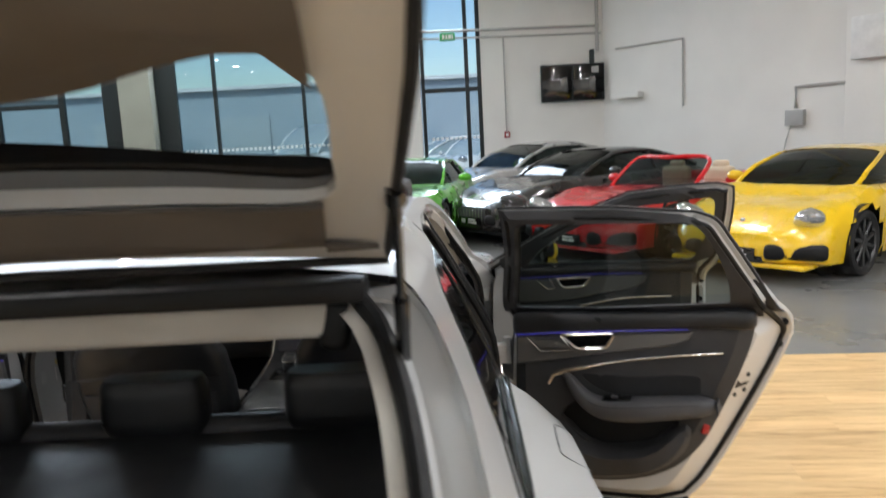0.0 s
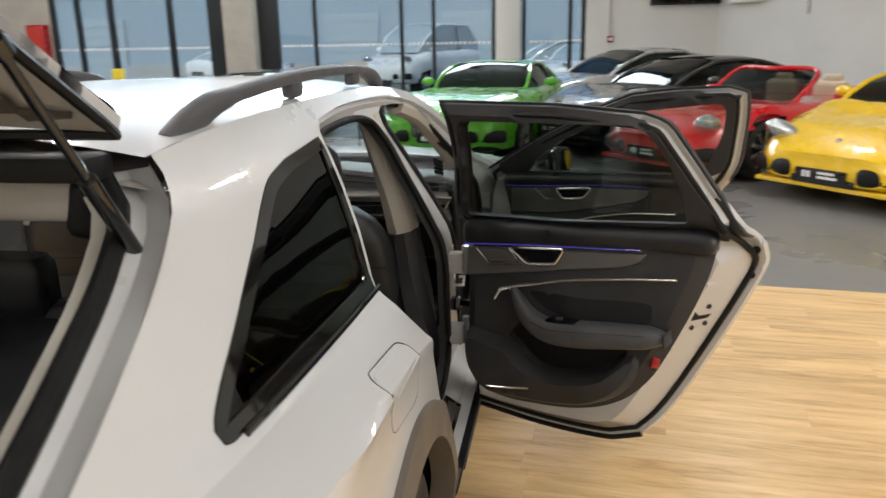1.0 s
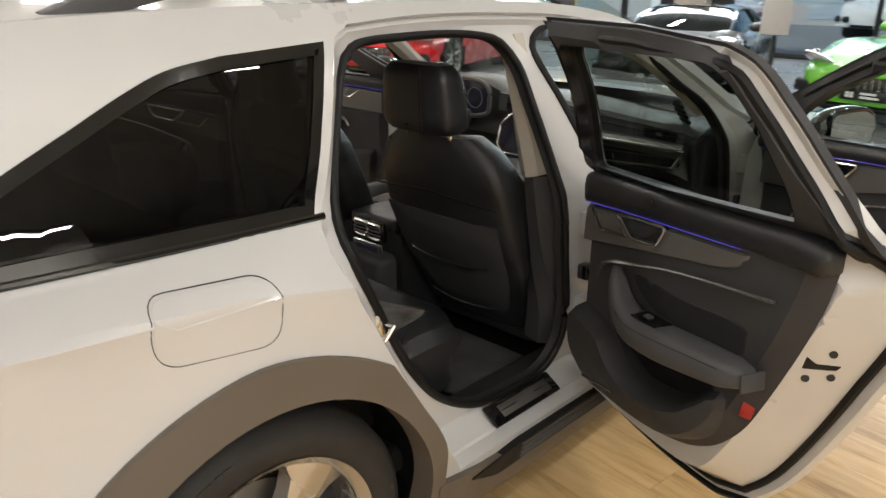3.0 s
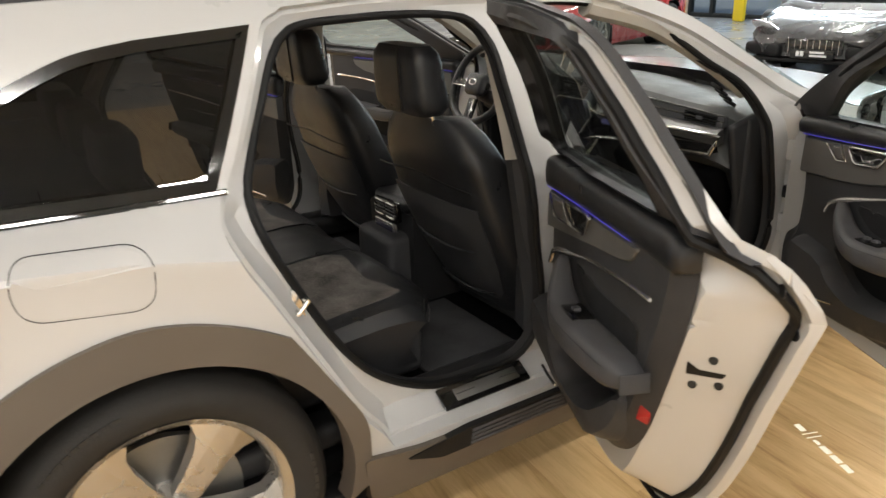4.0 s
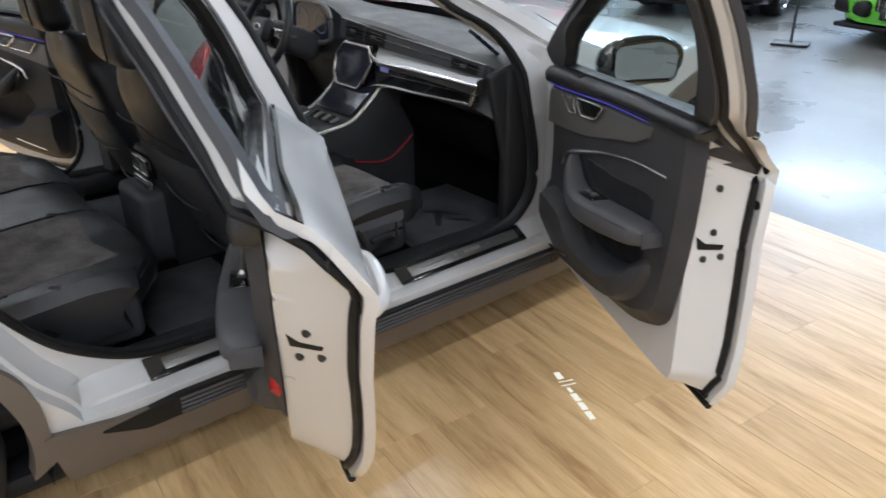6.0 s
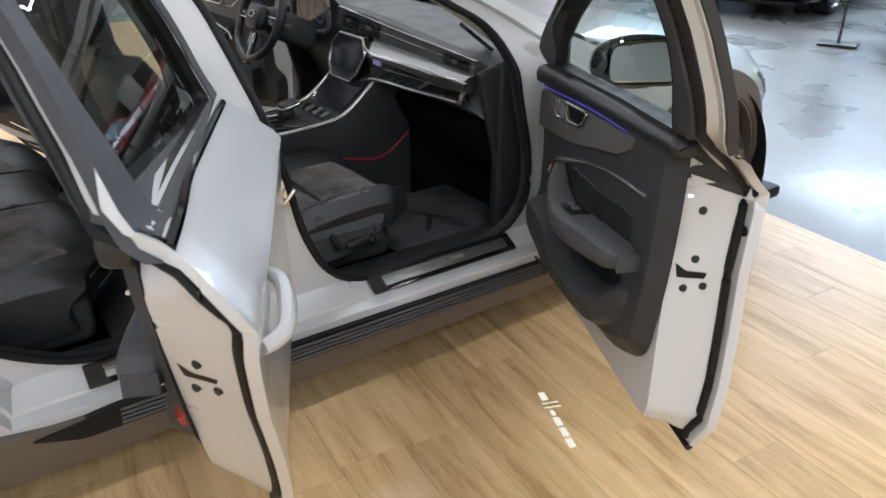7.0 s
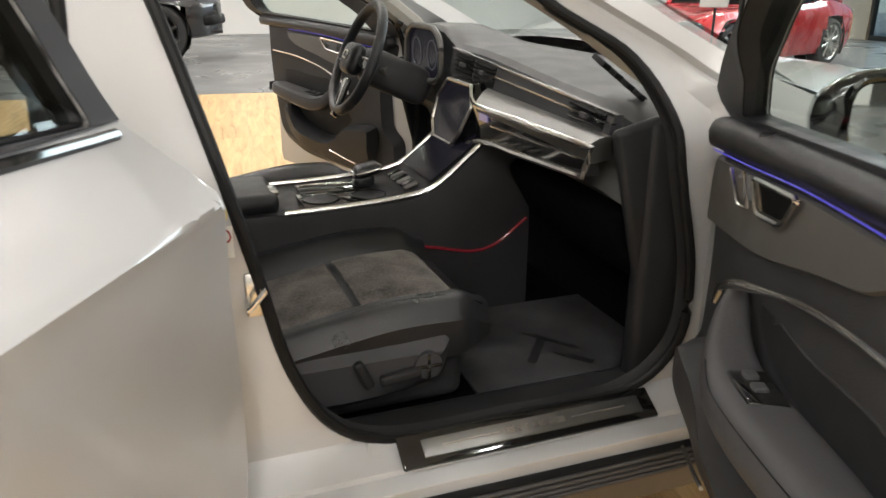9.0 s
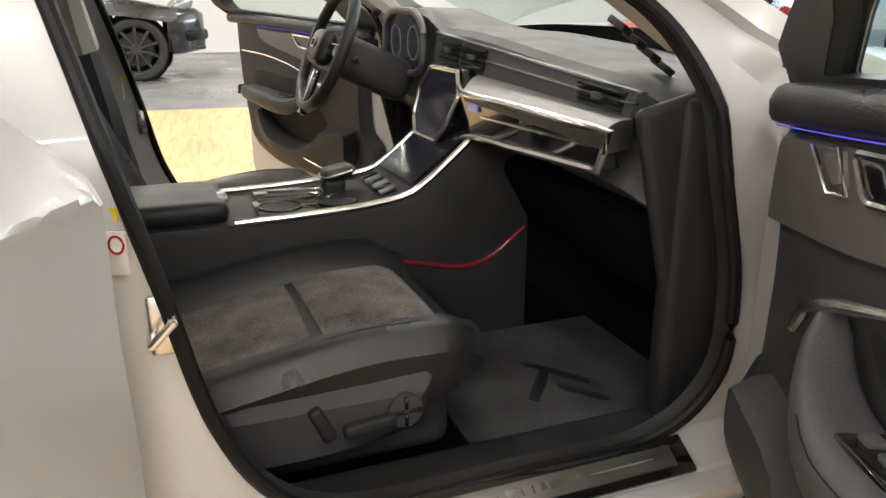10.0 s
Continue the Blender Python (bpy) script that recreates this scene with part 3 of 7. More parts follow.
SEAL_F = [(1.118, 1.33), (1.165, 1.18), (1.222, 0.975), (1.265, 0.80), (1.312, 0.605), (1.378, 0.485), (1.475, 0.425), (1.75, 0.415), (2.0, 0.427), (2.095, 0.515), (2.108, 0.68), (2.065, 0.87), (2.045, 0.99), (1.985, 1.09), (1.85, 1.175), (1.70, 1.28), (1.55, 1.345), (1.38, 1.378), (1.20, 1.378)]
SEAL_R = smooth_line(SEAL_R, 0.025, True)
SEAL_F = smooth_line(SEAL_F, 0.025, True)
QGLASS = smooth_line([(0.205, 1.071), (0.10, 1.073), (-0.10, 1.079), (-0.30, 1.085), (-0.45, 1.088)], 0.03)[:-1] + smooth_line([(-0.45, 1.088), (-0.515, 1.093), (-0.522, 1.115), (-0.47, 1.155), (-0.34, 1.215), (-0.20, 1.275), (-0.08, 1.325), (0.00, 1.352), (0.12, 1.370)], 0.02)[:-1] + straight_line([(0.12, 1.370), (0.372, 1.384), (0.205, 1.071)], 0.03, False)[:-1]


def roof_z(y):
    return interp(y, [(-0.95, 1.36), (-0.6, 1.415), (-0.2, 1.442), (0.3, 1.456), (0.8, 1.458), (1.2, 1.448), (1.5, 1.415), (1.75, 1.335), (2.1, 1.135), (2.4, 0.995)])


# side outline, counter-clockwise from the rear bumper's foot
arch_r = [(0.43 * math.cos(a), HUB_Z - 0.02 + 0.43 * math.sin(a)) for a in np.linspace(math.pi, 0, 40)]
OUT = straight_line([(-1.07, 0.30), (-0.44, 0.26)], 0.04, False)[:-1]
OUT += [(y, max(z, 0.26)) for y, z in arch_r]
OUT += straight_line([(0.44, 0.26), (WB - 0.44, 0.26)], 0.04, False)[1:-1]
OUT += [(y + WB, max(z, 0.26)) for y, z in arch_r]
OUT += straight_line([(WB + 0.44, 0.26), (3.66, 0.30), (3.74, 0.45), (3.74, 0.62), (3.66, 0.74)], 0.04, False)[1:-1]
OUT += smooth_line(HOOD[::-1] + [(2.1, 1.135), (1.75, 1.335), (1.5, 1.415), (1.2, 1.448), (0.8, 1.458), (0.3, 1.456), (0.0, 1.450), (-0.28, 1.437)], 0.03)[:-1]
OUT += smooth_line([(-0.28, 1.437), (-0.32, 1.385), (-0.42, 1.325), (-0.60, 1.235), (-0.78, 1.135), (-0.95, 0.99), (-1.04, 0.80), (-1.08, 0.55), (-1.07, 0.30)], 0.03)[:-1]


PILLAR = [(0.37, 0.800), (0.45, 0.826), (0.55, 0.838), (0.88, 0.838), (0.96, 0.826), (1.06, 0.777), (1.18, 0.712), (1.28, 0.660), (1.36, 0.613), (1.46, 0.530)]


def panel_depth(p):
    """x of the body side: the skin outside the doors, the recessed pillars and sill inside."""
    x = side_x(*p)
    if not inside(p, DOORHOLE):
        return x
    d = dist_loop(p, DOORHOLE)
    k = 1 - 0.45 * ss(0.98, 1.12, p[1])
    lip = x - 0.040 * k * ss(0, 0.008, d)
    w = ss(0.014, 0.050, d)
    return lip * (1 - w) + interp(p[1], PILLAR) * w


ring = []
D = np.asarray(DOORHOLE)
nrm = np.roll(D, -1, axis=0) - np.roll(D, 1, axis=0)
nrm = np.stack([-nrm[:, 1], nrm[:, 0]], 1) / np.linalg.norm(nrm, axis=1)[:, None]
for off in (0.008, 0.018, 0.034, 0.055):
    for s in (1, -1):
        ring += [tuple(p) for p in D + s * off * nrm if inside(p, DOORHOLE)]


def side_panel():
    for z in (0.925, 0.945, 0.956, 0.968, 1.0, 1.035, 1.055, 1.068):
        for y in np.arange(-1.05, 3.7, 0.03):
            p = (float(y), z + rise(y) * (1 if z < 1.0 else 0.4 if z < 1.05 else 0))
            if not inside(p, DOORHOLE):
                ring.append(p)
    pts, tris = sheet(OUT, (SEAL_R, SEAL_F, QGLASS), 0.045, (DOORHOLE,), ring)
    v3 = [(panel_depth(p), p[0], p[1]) for p in pts]
    return v3, tris


sv, sf = side_panel()
for s in (1, -1):
    mesh_part("body_side", *mirrored(sv, sf, s), WHITE, car, angle=28)

# roof skin
rows = []
for y in np.linspace(-0.30, 1.52, 34):
    zg = roof_z(y)
    xg = side_x(y, zg)
    rows.append([(x * xg, y, zg + 0.042 * (1 - abs(x) ** 2.6)) for x in np.linspace(-1, 1, 25)])
mesh_part("roof", *loft(rows, False, False), WHITE, car)
rows = [[(x, y, z - 0.05) for x, y, z in r] for r in rows]
mesh_part("headliner", *loft(rows, False, False), HEADLINER, car)

# bonnet
rows = []
for y in np.linspace(2.42, 3.66, 30):
    zg = interp(y, HOOD)
    xg = side_x(y, zg)
    crown = interp(y, [(2.4, 0.055), (3.2, 0.06), (3.72, 0.01)])
    rows.append([(x * xg, y, zg + crown * (1 - abs(x) ** 3)) for x in np.linspace(-1, 1, 25)])
mesh_part("bonnet", *loft(rows, False, False), WHITE, car)


def on_side(pts, s, off):
    return [(s * (side_x(y, z) + off), y, z) for y, z in pts]


def plate(name, loop, mat, off0, off1, holes=(), parent=car, label="", step=0.04, s=1):
    """A plate that follows the car's side between two offsets from its skin."""
    v, f = slab(loop, lambda y, z: (side_x(y, z) + off1, y, z), lambda y, z: (side_x(y, z) + off0, y, z), holes, step)
    return mesh_part(name, *mirrored(v, [tuple(reversed(q)) for q in f], s), mat, parent, label)


def inset(loop, d):
    """A loop moved inwards by d (2D)."""
    L = np.asarray(loop, float)
    n = np.roll(L, -1, axis=0) - np.roll(L, 1, axis=0)
    n = np.stack([-n[:, 1], n[:, 0]], 1) / np.maximum(np.linalg.norm(n, axis=1), 1e-9)[:, None]
    a = (L[:, 0] * np.roll(L[:, 1], -1) - np.roll(L[:, 0], -1) * L[:, 1]).sum()
    return [tuple(p) for p in L + n * d * (1 if a > 0 else -1)]


FLAP = rounded([(-0.205, 1.043, 0.05), (-0.20, 0.933, 0.05), (0.030, 0.903, 0.05), (0.037, 1.028, 0.05)], 0.05, 7)
ARCH_OUT = smooth_line([(0.452, 0.385), (0.437, 0.507), (0.36, 0.64), (0.283, 0.765)], 0.03)[:-1] + smooth_line([(0.283, 0.765), (0.20, 0.812), (0.09, 0.855), (-0.02, 0.872), (-0.13, 0.856), (-0.235, 0.818), (-0.335, 0.758), (-0.43, 0.66), (-0.49, 0.54), (-0.515, 0.40), (-0.515, 0.27)], 0.03)
ARCH_IN = [(0.418 * math.cos(a) - 0.01, HUB_Z - 0.005 + 0.418 * math.sin(a)) for a in np.linspace(math.pi + 0.24, -0.24, 40)]
ARCH = ARCH_OUT + ARCH_IN + [(0.41, 0.27), (0.452, 0.30)]
SILL_CLAD = rounded([(0.43, 0.385), (0.60, 0.352), (1.2, 0.328), (2.45, 0.308), (2.47, 0.20), (1.2, 0.19), (0.47, 0.20)], 0.02, 3)
for s in (1, -1):
    plate("wheel_arch_trim", ARCH, CLAD, -0.05, 0.014, s=s, label="brown-grey plastic wheel arch trim")
    v, f = slab(ARCH, lambda y, z: (side_x(WB - y, z) + 0.014, WB - y, z), lambda y, z: (side_x(WB - y, z) - 0.05, WB - y, z), (), 0.04)
    mesh_part("wheel_arch_trim", *mirrored(v, f, s), CLAD, car, "brown-grey plastic wheel arch trim")
    plate("sill_trim", SILL_CLAD, CLAD, -0.07, 0.018, s=s, label="brown-grey plastic sill trim")
    plate("sill_step", rounded([(0.55, 0.335), (0.75, 0.358), (1.5, 0.350), (2.18, 0.340), (2.16, 0.282), (0.66, 0.292)], 0.015, 3), RUBBER, -0.03, 0.022, s=s, label="black ribbed sill strip")
    for zr in (0.344, 0.329, 0.315, 0.301):
        mesh_part("sill_rib", *tube([(s * (side_x(y, zr) + 0.023), y, zr - 0.006 * (y - 0.75)) for y in np.linspace(0.75, 2.12, 12)], 0.0045, seg=6), TRIM2, car)
    # quarter light: gloss surround, pane
    inner_q = inset(QGLASS, 0.023)
    plate("quarter_surround", QGLASS, GLOSSBLK, -0.02, 0.003, (inner_q,), s=s, label="gloss black quarter light surround")
    pv, pf = sheet(inner_q, (), 0.08)
    mesh_part("quarter_light", on_side(pv, s, -0.003), pf, TINT, car, "dark tinted quarter light")
    strip = straight_line([(0.225, 1.068), (0.0, 1.072), (-0.25, 1.079), (-0.47, 1.087)], 0.05, False)
    mesh_part("belt_moulding", *tube(on_side(strip, s, 0.004), 0.0075, seg=8), GLOSSBLK, car)
    # fuel flap: a shut line round a plate set a hair proud
    if s > 0:
        mesh_part("flap_gap", *tube(on_side(FLAP, 1, -0.0004), 0.0011, True, 6), RUBBER, car)
        plate("fuel_flap", inset(FLAP, 0.004), WHITE, -0.004, 0.0012, s=1, label="white painted fuel flap")
    # door seals and the dark trim behind them
    for loop in (SEAL_R, SEAL_F):
        at_depth = [(s * (interp(p[1], PILLAR) + 0.004), p[0], p[1]) for p in loop]
        mesh_part("door_seal", *tube(at_depth, 0.0105, True, 10), RUBBER, car)
        lip = [[(p[0] * 1.0, p[1], p[2]) for p in at_depth]]
        c = np.mean(loop, axis=0)
        for k, dx in ((0.997, 0.010), (0.990, 0.022), (0.982, 0.030)):
            lip.append([(p[0] - s * dx, c[0] + (p[1] - c[0]) * k, c[1] + (p[2] - c[1]) * k) for p in at_depth])
        lv, lf = loft(lip, False)
        mesh_part("opening_trim", lv, lf if s < 0 else [tuple(reversed(q)) for q in lf], SHADEPL, car)

# roof rails on their feet
for s in (1, -1):
    path = smooth_line([(0.553, -0.155, 1.418), (0.551, -0.09, 1.445), (0.548, 0.02, 1.480), (0.548, 0.25, 1.502), (0.548, 0.6, 1.516), (0.548, 0.95, 1.514), (0.545, 1.2, 1.498), (0.54, 1.35, 1.470), (0.536, 1.43, 1.437)], 0.04)
    loops = []
    for i, p in enumerate(path):
        k = min(1, 0.45 + 0.55 * min(i, len(path) - 1 - i) / 5)
        w, h = 0.021, 0.016 + 0.018 * (1 - min(1, min(i, len(path) - 1 - i) / 6))
        z0 = p[2]
        loops.append([(s * (p[0] + w * a), p[1], z0 + h * b) for a, b in oval(0, 0, 1, 1, 14, 3)])
    mesh_part("roof_rail", *loft(loops), TRIM2, car, "dark grey roof rail")
    for y in (0.50, 1.05):
        bm = bmesh.new()
        rbox(bm, s * 0.548, y, 1.492, 0.034, 0.075, 0.055, 0.01)
        part("rail_foot", bm, TRIM2, car)

# jamb fittings on both sides: strikers, check straps, hinges, sill plates
for s in (1, -1):
    for y, z in ((0.343, 0.79), (1.262, 0.752)):
        bm = bmesh.new()
        x0 = side_x(y, z) - 0.093
        rbox(bm, s * x0, y, z, 0.012, 0.03, 0.075, 0.004)
        cyl(bm, (s * x0, y + 0.012, z + 0.012), (s * (x0 + 0.032), y + 0.012, z + 0.012), 0.0055, seg=10)
        cyl(bm, (s * x0, y - 0.012, z - 0.012), (s * (x0 + 0.032), y - 0.012, z - 0.012), 0.0055, seg=10)
        cyl(bm, (s * (x0 + 0.032), y + 0.014, z + 0.014), (s * (x0 + 0.032), y - 0.014, z - 0.014), 0.0055, seg=10)
        part("striker", bm, CHROME, car, "bare metal door striker")
    for y in (1.115, 2.165):
        for z in (0.60, 0.86):
            bm = bmesh.new()
            rbox(bm, s * 0.862, y + 0.02, z, 0.05, 0.055, 0.07, 0.008)
            cyl(bm, (s * 0.89, y + 0.055, z - 0.05), (s * 0.89, y + 0.055, z + 0.05), 0.014, seg=14)
            part("hinge", bm, JAMB, car)
        bm = bmesh.new()
        rbox(bm, s * 0.86, y + 0.01, 0.715, 0.035, 0.04, 0.045, 0.006)
        rbox(bm, s * 0.93, y + 0.012, 0.712, 0.16, 0.012, 0.022, 0.004, m=pose(0, 0, 0, 0, 0, -s * 14))
        part("check_strap", bm, GLOSSBLK, car)
    for y0, y1 in ((0.70, 0.985), (1.49, 2.03)):
        zt = 0.405
        bm = bmesh.new()
        ln = y1 - y0
        m = pose(0, 0, 0, 0, -s * 40, 0)
        rbox(bm, s * 0.866, (y0 + y1) / 2, zt + 0.009, 0.066, ln, 0.010, 0.004, m=pose(0, 0, 0, 0, s * 32, 0))
        base = part("sill_plate", bm, GLOSSBLK, car, "black sill plate with a brushed metal inlay")
        bm = bmesh.new()
        rbox(bm, s * 0.869, (y0 + y1) / 2 + 0.006, zt + 0.0135, 0.036, ln - 0.075, 0.006, 0.002, m=pose(0, 0, 0, 0, s * 32, 0))
        part("inlay", bm, ALU, base, "brushed aluminium inlay")
        for k in (-1, 1):
            bm = bmesh.new()
            rbox(bm, s * 0.8708, (y0 + y1) / 2 + 0.006 + k * (ln * 0.25), zt + 0.0162, 0.003, ln * 0.22, 0.002, 0, m=pose(0, 0, 0, 0, s * 32, 0))
            part("inlay_line", bm, CHROME, base)
        if ln > 0.4 and s > 0:
            for k, w in enumerate((0.018, 0.004, 0.004, 0.010, 0.018, 0.018, 0.018)):
                bm = bmesh.new()
                rbox(bm, 0, 0, 0, 0.013, w, 0.0012, 0)
                part("inlay_mark", bm, CHROME, base, at=pose(0.8708, (y0 + y1) / 2 - 0.050 + 0.018 * k, zt + 0.0165, 0, 32, 0))

# white inner sill under the seals is part of the side; a floor pan closes the body below
bm = bmesh.new()
rbox(bm, 0, 1.35, 0.22, 1.72, 4.6, 0.06, 0.02)
part("floor_pan", bm, RUBBER, car)
for s in (1, -1):
    for yc in (0.0, WB):
        lo = []
        for x in (0.55, 0.92):
            lo.append([(s * x, yc + 0.45 * math.cos(a), HUB_Z + 0.45 * math.sin(a)) for a in np.linspace(-0.3, math.pi + 0.3, 24)])
        mesh_part("wheel_liner", *loft(lo, False, False), RUBBER, car)
        bm = bmesh.new()
        rbox(bm, s * 0.55, yc, 0.52 if yc > 1 else 0.42, 0.02, 0.92 if yc > 1 else 0.70, 0.60 if yc > 1 else 0.34, 0)
        part("inner_wing", bm, RUBBER, car)

# windscreen
rows = []
for t in np.linspace(0, 1, 10):
    y, z = 1.50 + t * 0.90, 1.455 - t * 0.43 - 0.06 * t * (1 - t) * -1
    hw = 0.60 + 0.15 * t
    rows.append([(x * hw, y + 0.10 * (1 - x * x) * t, z + 0.03 * (1 - x * x)) for x in np.linspace(-1, 1, 17)])
ws = mesh_part("windscreen", *loft(rows, False, False), CLEAR, car, "green tinted windscreen")
ws.visible_shadow = False
for s in (1, -1):
    # inner lining of the windscreen pillar
    path = smooth_line([(s * 0.60, 1.42, 1.37), (s * 0.635, 1.66, 1.305), (s * 0.685, 1.90, 1.175), (s * 0.72, 2.06, 1.065)], 0.05)
    mesh_part("pillar_lining", *tube(path, 0.036, seg=8), HEADLINER, car)
    # centre pillar: pale lining above, dark below
    path = smooth_line([(s * 0.585, 1.085, 1.36), (s * 0.64, 1.095, 1.18), (s * 0.685, 1.12, 0.98)], 0.05)
    mesh_part("pillar_lining", *tube(path, [0.036 + 0.003 * i for i in range(len(path))], seg=8), HEADLINER, car)
    path = smooth_line([(s * 0.685, 1.12, 0.98), (s * 0.71, 1.16, 0.70), (s * 0.71, 1.18, 0.45)], 0.05)
    mesh_part("pillar_lining", *tube(path, [0.052 + 0.003 * i for i in range(len(path))], seg=8), TRIM, car)
    path = smooth_line([(s * 0.605, 1.055, 1.33), (s * 0.645, 1.065, 1.20), (s * 0.69, 1.085, 1.02)], 0.04)
    mesh_part("belt_rail", *tube(path, 0.016, seg=6), HEADLINER, car)

# ---- rear opening ----
for s in (1, -1):
    edge = [(-0.30, 1.43), (-0.33, 1.38), (-0.42, 1.325), (-0.60, 1.235), (-0.78, 1.135), (-0.95, 0.99), (-1.04, 0.80), (-1.07, 0.62)]
    E = smooth_line(edge, 0.04)
    l0 = [(side_x(y, z) - 0.001, y, z) for y, z in E]
    l1 = [(x - 0.010, y + 0.020, z - 0.012) for x, y, z in l0]
    l2 = [(x - 0.062, y + 0.042, z - 0.022) for x, y, z in l0]
    l3 = [(x - 0.075, y + 0.020, z - 0.022) for x, y, z in l0]
    l4 = [(x - 0.105, y + 0.006, z - 0.024) for x, y, z in l0]
    l5 = [(x - 0.132, y + 0.007, z - 0.027) for x, y, z in l0]
    l6 = [(x - 0.138, y + 0.08, z - 0.033) for x, y, z in l0]
    v, f = loft([l0, l1, l2, l3], False, False)
    mesh_part("boot_gutter", *mirrored(v, [tuple(reversed(q)) for q in f], s), WHITE, car)
    mesh_part("boot_seal", *tube([(s * (x - 0.088), y + 0.010, z - 0.016) for x, y, z in l0], 0.017, seg=8), RUBBER, car)
    v, f = loft([l3, l4, l5, l6], False, False)
    mesh_part("boot_side_lining", *mirrored(v, [tuple(reversed(q)) for q in f], s), HEADLINER, car)
    bm = bmesh.new()
    rbox(bm, 0, 0, 0, 0.055, 0.05, 0.10, 0.02, 3)
    part("hinge_cover", bm, RUBBER, car, at=pose(s * 0.487, -0.285, 1.355, 0, s * 12, 0))
bm = bmesh.new()
rbox(bm, 0, -0.33, 1.425, 1.10, 0.075, 0.04, 0.012)
part("boot_seal_top", bm, RUBBER, car)
bm = bmesh.new()
rbox(bm, 0, -0.255, 1.368, 1.02, 0.10, 0.075, 0.02, 3)
part("boot_header", bm, HEADLINER, car, "pale boot header trim")
bm = bmesh.new()
rbox(bm, 0, -0.45, 0.60, 1.12, 1.0, 0.05, 0.01)
part("boot_floor", bm, SHADECARPET, car)
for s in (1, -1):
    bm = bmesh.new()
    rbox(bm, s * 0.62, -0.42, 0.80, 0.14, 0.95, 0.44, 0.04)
    part("boot_wall", bm, SHADECARPET, car)
bm = bmesh.new()
rbox(bm, 0, -0.33, 1.02, 1.30, 0.78, 0.02, 0.008)
rbox(bm, 0, 0.10, 1.02, 1.34, 0.07, 0.07, 0.03, 3)
part("load_cover", bm, TRIM, car, "black load cover")
bm = bmesh.new()
rbox(bm, 0, -1.00, 0.45, 1.66, 0.16, 0.34, 0.05, 3)
part("rear_bumper", bm, WHITE, car)
bm = bmesh.new()
rbox(bm, 0, 3.66, 0.48, 0.86, 0.2, 0.44, 0.08, 3)
part("front_bumper", bm, WHITE, car)
for s in (1, -1):
    lamp = plate("headlight", rounded([(3.34, 0.790, 0.01), (3.50, 0.775, 0.03), (3.63, 0.705, 0.02), (3.61, 0.655, 0.02), (3.50, 0.640, 0.03)], 0.02), GLOSSBLK, -0.01, 0.005, label="clear headlight behind a dark lens", s=s, step=0.03)
    for k in range(3):
        y, z = 3.44 + 0.055 * k, 0.752 - 0.018 * k
        plate("light_strip", rounded([(y, z), (y + 0.036, z - 0.010), (y + 0.054, z - 0.075), (y + 0.034, z - 0.070)], 0.008), CHROME, 0.002, 0.009, parent=lamp, s=s, step=0.03)

# tailgate, raised; u runs from the hinge to the free end, w across, n outwards
gate_at = pose(0, -0.315, 1.475, 28, 0, 180)


def gate(u, x, n):
    return (-x, u, n)


def gate_w(u):
    return interp(u, [(0, 0.585), (0.3, 0.625), (0.6, 0.665), (0.9, 0.69), (1.0, 0.68)])


gl = [(gate_w(u), u) for u in np.linspace(0.02, 0.98, 18)]
loop = gl + [(-x, u) for x, u in reversed(gl)]
gwin = smooth_line([(0.0, 0.535), (0.30, 0.56), (0.44, 0.62), (0.53, 0.64), (0.565, 0.58), (0.555, 0.40), (0.53, 0.28), (0.30, 0.255), (0.0, 0.25), (-0.30, 0.255), (-0.53, 0.28), (-0.555, 0.40), (-0.565, 0.58), (-0.53, 0.64), (-0.44, 0.62), (-0.30, 0.56)], 0.04, True)
v, f = slab(loop, lambda x, u: gate(u, x, 0.055 - 0.05 * (x / 0.65) ** 2), lambda x, u: gate(u, x, 0.012 - 0.03 * (x / 0.65) ** 2), (gwin,), 0.06)
tailgate = mesh_part("tailgate", v, f, WHITE, car, "white raised tailgate", at=gate_at)
inner = inset(loop, 0.098)
v, f = slab(inner, lambda x, u: gate(u, x, 0.006 - 0.03 * (x / 0.65) ** 2), lambda x, u: gate(u, x, 0.0 - 0.035 * (x / 0.65) ** 2 - 0.05 * ss(0, 0.12, min(dist_loop((x, u), inner), dist_loop((x, u), gwin)))), (gwin,), 0.05)
mesh_part("tailgate_lining", v, f, TAILTRIM, tailgate, "brown-grey moulded tailgate lining")
pv, pf = sheet(inset(gwin, -0.02), (), 0.08)
mesh_part("rear_window", [gate(u, x, 0.045 - 0.05 * (x / 0.65) ** 2) for x, u in pv], pf, CLEAR, tailgate)
frit = [p for p in smooth_line([(-0.56, 0.24), (0.56, 0.24), (0.575, 0.36), (0.40, 0.365), (0.0, 0.40), (-0.40, 0.365), (-0.575, 0.36)], 0.05, True)]
pv, pf = sheet(frit, (), 0.08)
mesh_part("window_frit", [gate(u, x, 0.041 - 0.05 * (x / 0.65) ** 2) for x, u in pv], pf, GLOSSBLK, tailgate)
bm = bmesh.new()
rbox(bm, 0, 0, 0, 0.16, 0.05, 0.012, 0.004)
part("brake_light", bm, RED, tailgate, "red high brake light", at=pose(0.05, 0.33, 0.034))
v, f = slab([(x, u) for x, u in rounded([(-0.59, 0.0), (0.59, 0.0), (0.59, 0.15), (-0.59, 0.15)], 0.06)], lambda x, u: gate(u, x, 0.078 - 0.06 * (x / 0.6) ** 2), lambda x, u: gate(u, x, 0.05 - 0.055 * (x / 0.6) ** 2), (), 0.06)
mesh_part("roof_spoiler", v, f, GLOSSBLK, tailgate, "gloss black roof spoiler")
